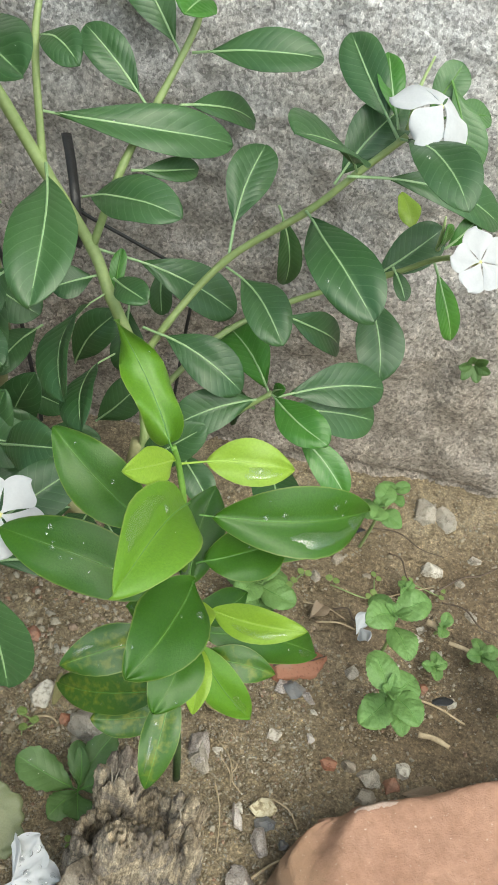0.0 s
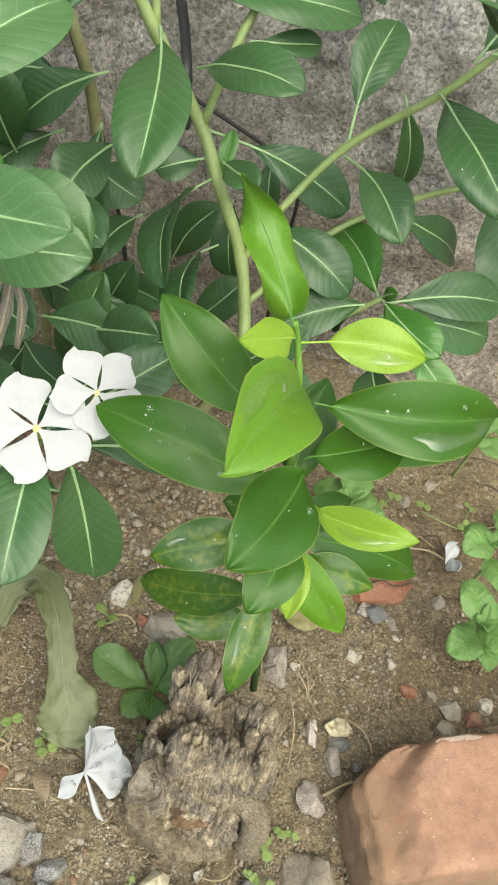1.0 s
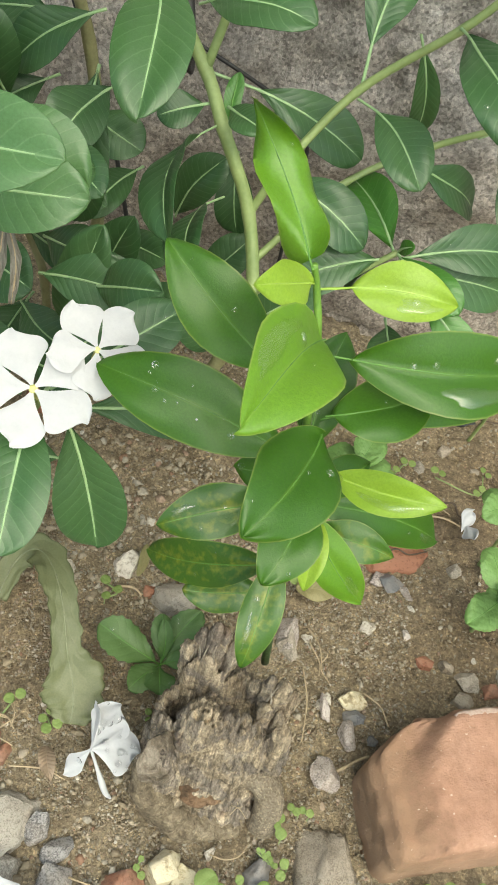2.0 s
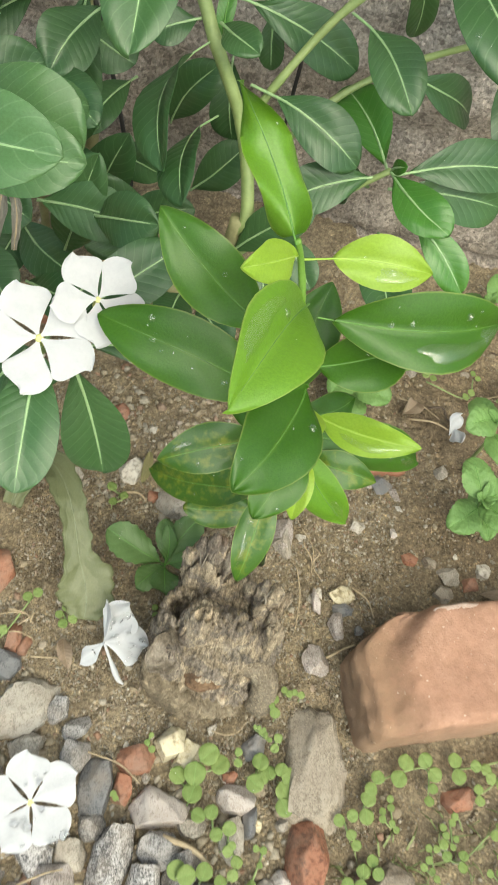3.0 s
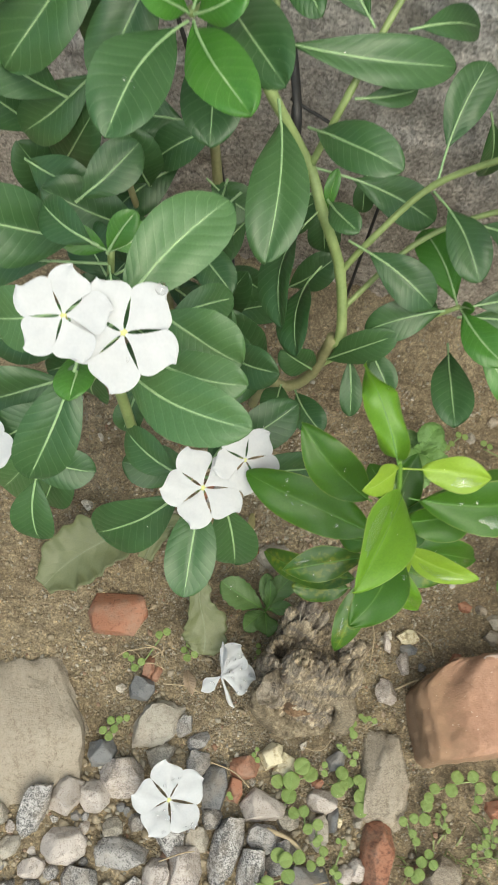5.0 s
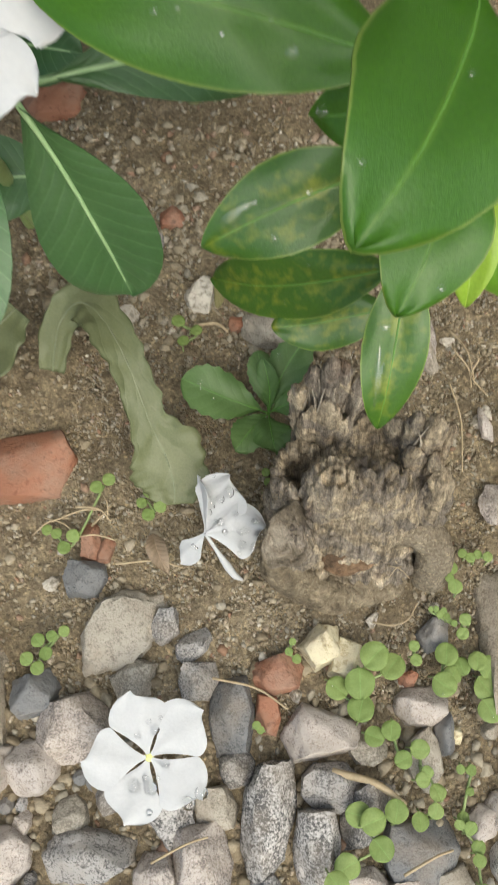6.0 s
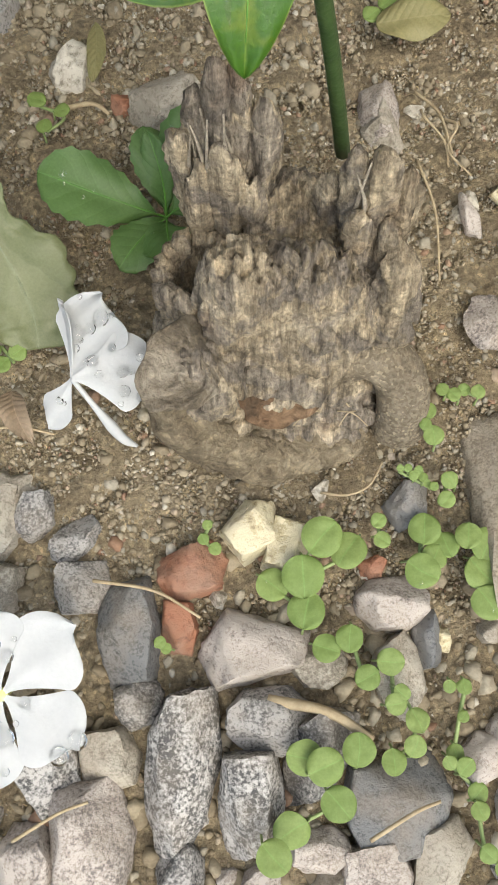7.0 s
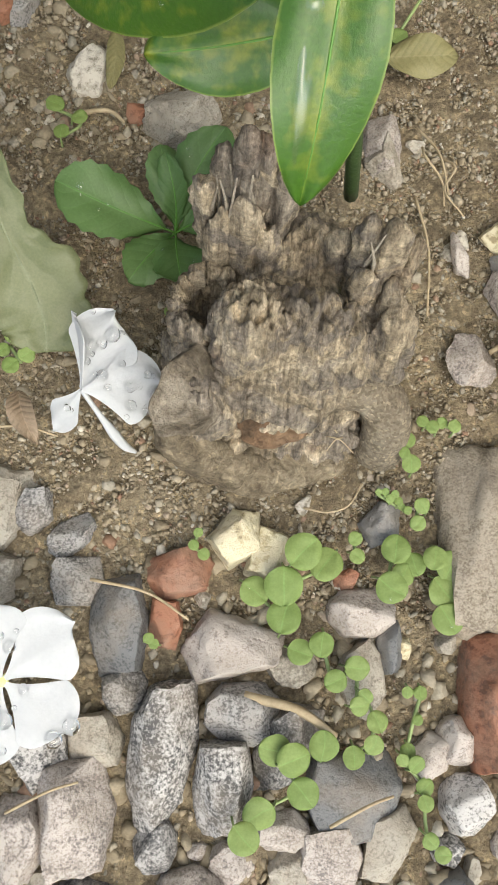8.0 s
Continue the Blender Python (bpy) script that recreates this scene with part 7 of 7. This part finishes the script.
fp = empty("fallen_petals", (0.138, -0.157, 0.003), "crumpled white fallen petals on soil", "petals")
petal_mesh(fp, Vector((0, -0.004, 0.003)), Vector((0.5, -0.4, 0.8)).normalized(), Vector((0.2, 0.9, 0.3)).normalized(), 0.016, 0.2, wide=0.8, ruff=0.08)
petal_mesh(fp, Vector((0.002, 0.002, 0.004)), Vector((-0.4, -0.5, 0.8)).normalized(), Vector((0.3, -0.9, 0.2)).normalized(), 0.014, 0.2, wide=0.8, ruff=0.08)
blk = stone("plastic_scrap", 0.2, -0.196, 0.018, 0.009, 0.006, 10, M_PLASTIC, "small black plastic scrap on the soil", 300, category="scrap")
blk2 = stone("plastic_scrap", 0.135, -0.055, 0.03, 0.014, 0.006, 5, M_PLASTIC, "small black plastic scrap on the soil", 301, category="scrap")

# ---- twigs and straws ----
for a, b, r in (((0.165, -0.083), (0.184, -0.109), 0.0007), ((0.198, -0.113), (0.256, -0.074), 0.0009), ((0.203, -0.121), (0.243, -0.141), 0.0008), ((0.121, -0.146), (0.142, -0.151), 0.0008), ((0.15, -0.06), (0.21, -0.075), 0.0006), ((0.08, -0.2), (0.115, -0.185), 0.0007)):
    p, q = Vector((*a, 0.009)), Vector((*b, 0.008))
    tagged(tube("brown_twig", [p, p.lerp(q, 0.35) + Vector((0.002, 0.003, 0.003)), p.lerp(q, 0.7) + Vector((-0.001, -0.002, 0.001)), q], r, r * 0.6, M_TWIG, sides=6, rough=0.15), "thin dark brown twig lying on moist soil", "twig")
for a, b, r in (((0.205, -0.155), (0.228, -0.164), 0.0016), ((0.176, -0.23), (0.196, -0.235), 0.0018), ((0.19, -0.14), (0.203, -0.15), 0.0024)):
    p, q = Vector((*a, 0.008)), Vector((*b, 0.008))
    tagged(tube("wood_chip", [p, p.lerp(q, 0.5) + Vector((0, 0.001, 0.001)), q], r, r * 0.8, M_STRAW, sides=8, rough=0.3, flat=0.4), "flat weathered wood chip on the soil", "wood chip")
for k, (x, y, w, kind) in enumerate(((0.204, -0.082, 0.016, "w"), (0.128, -0.087, 0.011, "s"), (0.201, -0.026, 0.022, "k"), (0.218, -0.031, 0.02, "k"), (0.24, -0.065, 0.01, "w"), (0.205, -0.197, 0.008, "w"), (0.167, -0.252, 0.011, "w"), (0.172, -0.21, 0.008, "k"), (0.225, -0.09, 0.008, "k"), (0.15, -0.1, 0.007, "s"), (0.186, -0.19, 0.008, "r"), (0.11, -0.11, 0.009, "k"), (0.23, -0.12, 0.01, "k"), (0.08, -0.13, 0.009, "k"), (0.135, -0.19, 0.01, "k"))):
    rock(x, y, w, w * 0.75, w * 0.5, 41 * k, kind, 400 + k, ("egg", "shard", "block")[k % 3])
for k in range(2):
    x, y = 0.052 + 0.006 * k, -0.262 - 0.003 * (k % 3)
    tagged(tube("rootlet", [(x, y, 0.004), (x + 0.004 * math.sin(k * 2.0), y - 0.006, 0.009), (x + 0.006 * math.cos(k * 1.4), y - 0.013, 0.007), (x + 0.009 * math.sin(k + 1.0), y - 0.02, 0.004)], 0.0005, 0.0003, M_STRAW, sides=6), "thin curled dry rootlet on soil", "twig")
for k, (x, y) in enumerate(((-0.093, -0.352), (-0.087, -0.349), (-0.098, -0.357), (-0.083, -0.357), (-0.103, -0.349))):
    a = 0.9 + k * 0.7
    tagged(tube("dry_straw", [(x, y, 0.004), (x + 0.008 * math.cos(a), y + 0.006 * math.sin(a), 0.007), (x + 0.018 * math.cos(a + 0.2), y + 0.012 * math.sin(a + 0.2), 0.004)], 0.0004, 0.0003, M_STRAW, sides=6), "short dry straw on the soil", "twig")
tagged(tube("dry_straw", [(0.02, -0.3825, 0.004), (0.027, -0.3835, 0.006), (0.033, -0.381, 0.007), (0.037, -0.374, 0.005)], 0.0004, 0.0003, M_STRAW, sides=6), "short dry straw on the soil", "twig")
for a, b, r in (((-0.081, -0.367, 0.006), (-0.054, -0.367, 0.007), 0.0005), ((-0.039, -0.408, 0.015), (-0.011, -0.417, 0.016), 0.0005), ((-0.055, -0.47, 0.014), (-0.036, -0.46, 0.02), 0.0005), ((0.069, -0.514, 0.004), (0.13, -0.469, 0.006), 0.0008),
                ((0.03, -0.467, 0.02), (0.046, -0.458, 0.022), 0.0006), ((0.1, -0.14, 0.004), (0.13, -0.15, 0.006), 0.0006), ((0.11, -0.155, 0.004), (0.137, -0.157, 0.006), 0.0008), ((0.15, -0.13, 0.005), (0.2, -0.105, 0.006), 0.0006),
                ((0.085, -0.285, 0.004), (0.1, -0.3, 0.004), 0.0006), ((0.05, -0.28, 0.005), (0.055, -0.32, 0.005), 0.0005), ((0.075, -0.33, 0.004), (0.09, -0.32, 0.008), 0.0009), ((-0.09, -0.345, 0.004), (-0.108, -0.352, 0.008), 0.0005), ((-0.1, -0.345, 0.006), (-0.085, -0.35, 0.006), 0.0005),
                ((0.165, -0.2, 0.004), (0.21, -0.215, 0.005), 0.001), ((0.17, -0.45, 0.004), (0.195, -0.46, 0.006), 0.001), ((0.006, -0.437, 0.008), (0.032, -0.446, 0.01), 0.0016), ((-0.06, -0.26, 0.004), (-0.045, -0.262, 0.004), 0.0009), ((0.05, -0.255, 0.004), (0.06, -0.28, 0.008), 0.0005)):
    a, b = Vector(a), Vector(b)
    mid = (a + b) / 2 + Vector((0.002, 0.002, 0.001))
    tagged(tube("dry_twig", [a, mid, b], r, r * 0.7, M_STRAW, sides=6), "thin dry straw-coloured twig on the ground", "twig")


def build_grass():
    """Sparse short grass and moss threads in front of the brick."""
    rng = random.Random(31)
    vs, fs = [], []
    for _ in range(900):
        x, y = rng.uniform(0.1, 0.3), rng.uniform(-0.56, -0.39)
        if noise.noise(Vector((x * 22, y * 22, 1.0))) < -0.05:
            continue
        z = ground_z(x, y)
        a, ln = rng.uniform(0, 6.28), rng.uniform(0.005, 0.016)
        d = Vector((math.cos(a), math.sin(a), 0.0))
        s = Vector((-d.y, d.x, 0.0)) * rng.uniform(0.0003, 0.0006)
        p0, p1, p2 = Vector((x, y, z - 0.001)), Vector((x, y, z)) + d * ln * 0.5 + Vector((0, 0, ln * 0.35)), Vector((x, y, z + 0.001)) + d * ln + Vector((0, 0, ln * 0.25))
        n = len(vs)
        vs += [p0 - s, p0 + s, p1 + s, p1 - s, p2, p1 + Vector((0, 0, 0.0003))]
        fs += [(n, n + 1, n + 2, n + 3), (n + 3, n + 2, n + 4), (n + 2, n + 5, n + 4), (n + 5, n + 3, n + 4)]
    tagged(link_mesh("grass", vs, fs, M_GRASS), "sparse short olive-green grass blades on soil", "grass", kind="stuff")


build_grass()
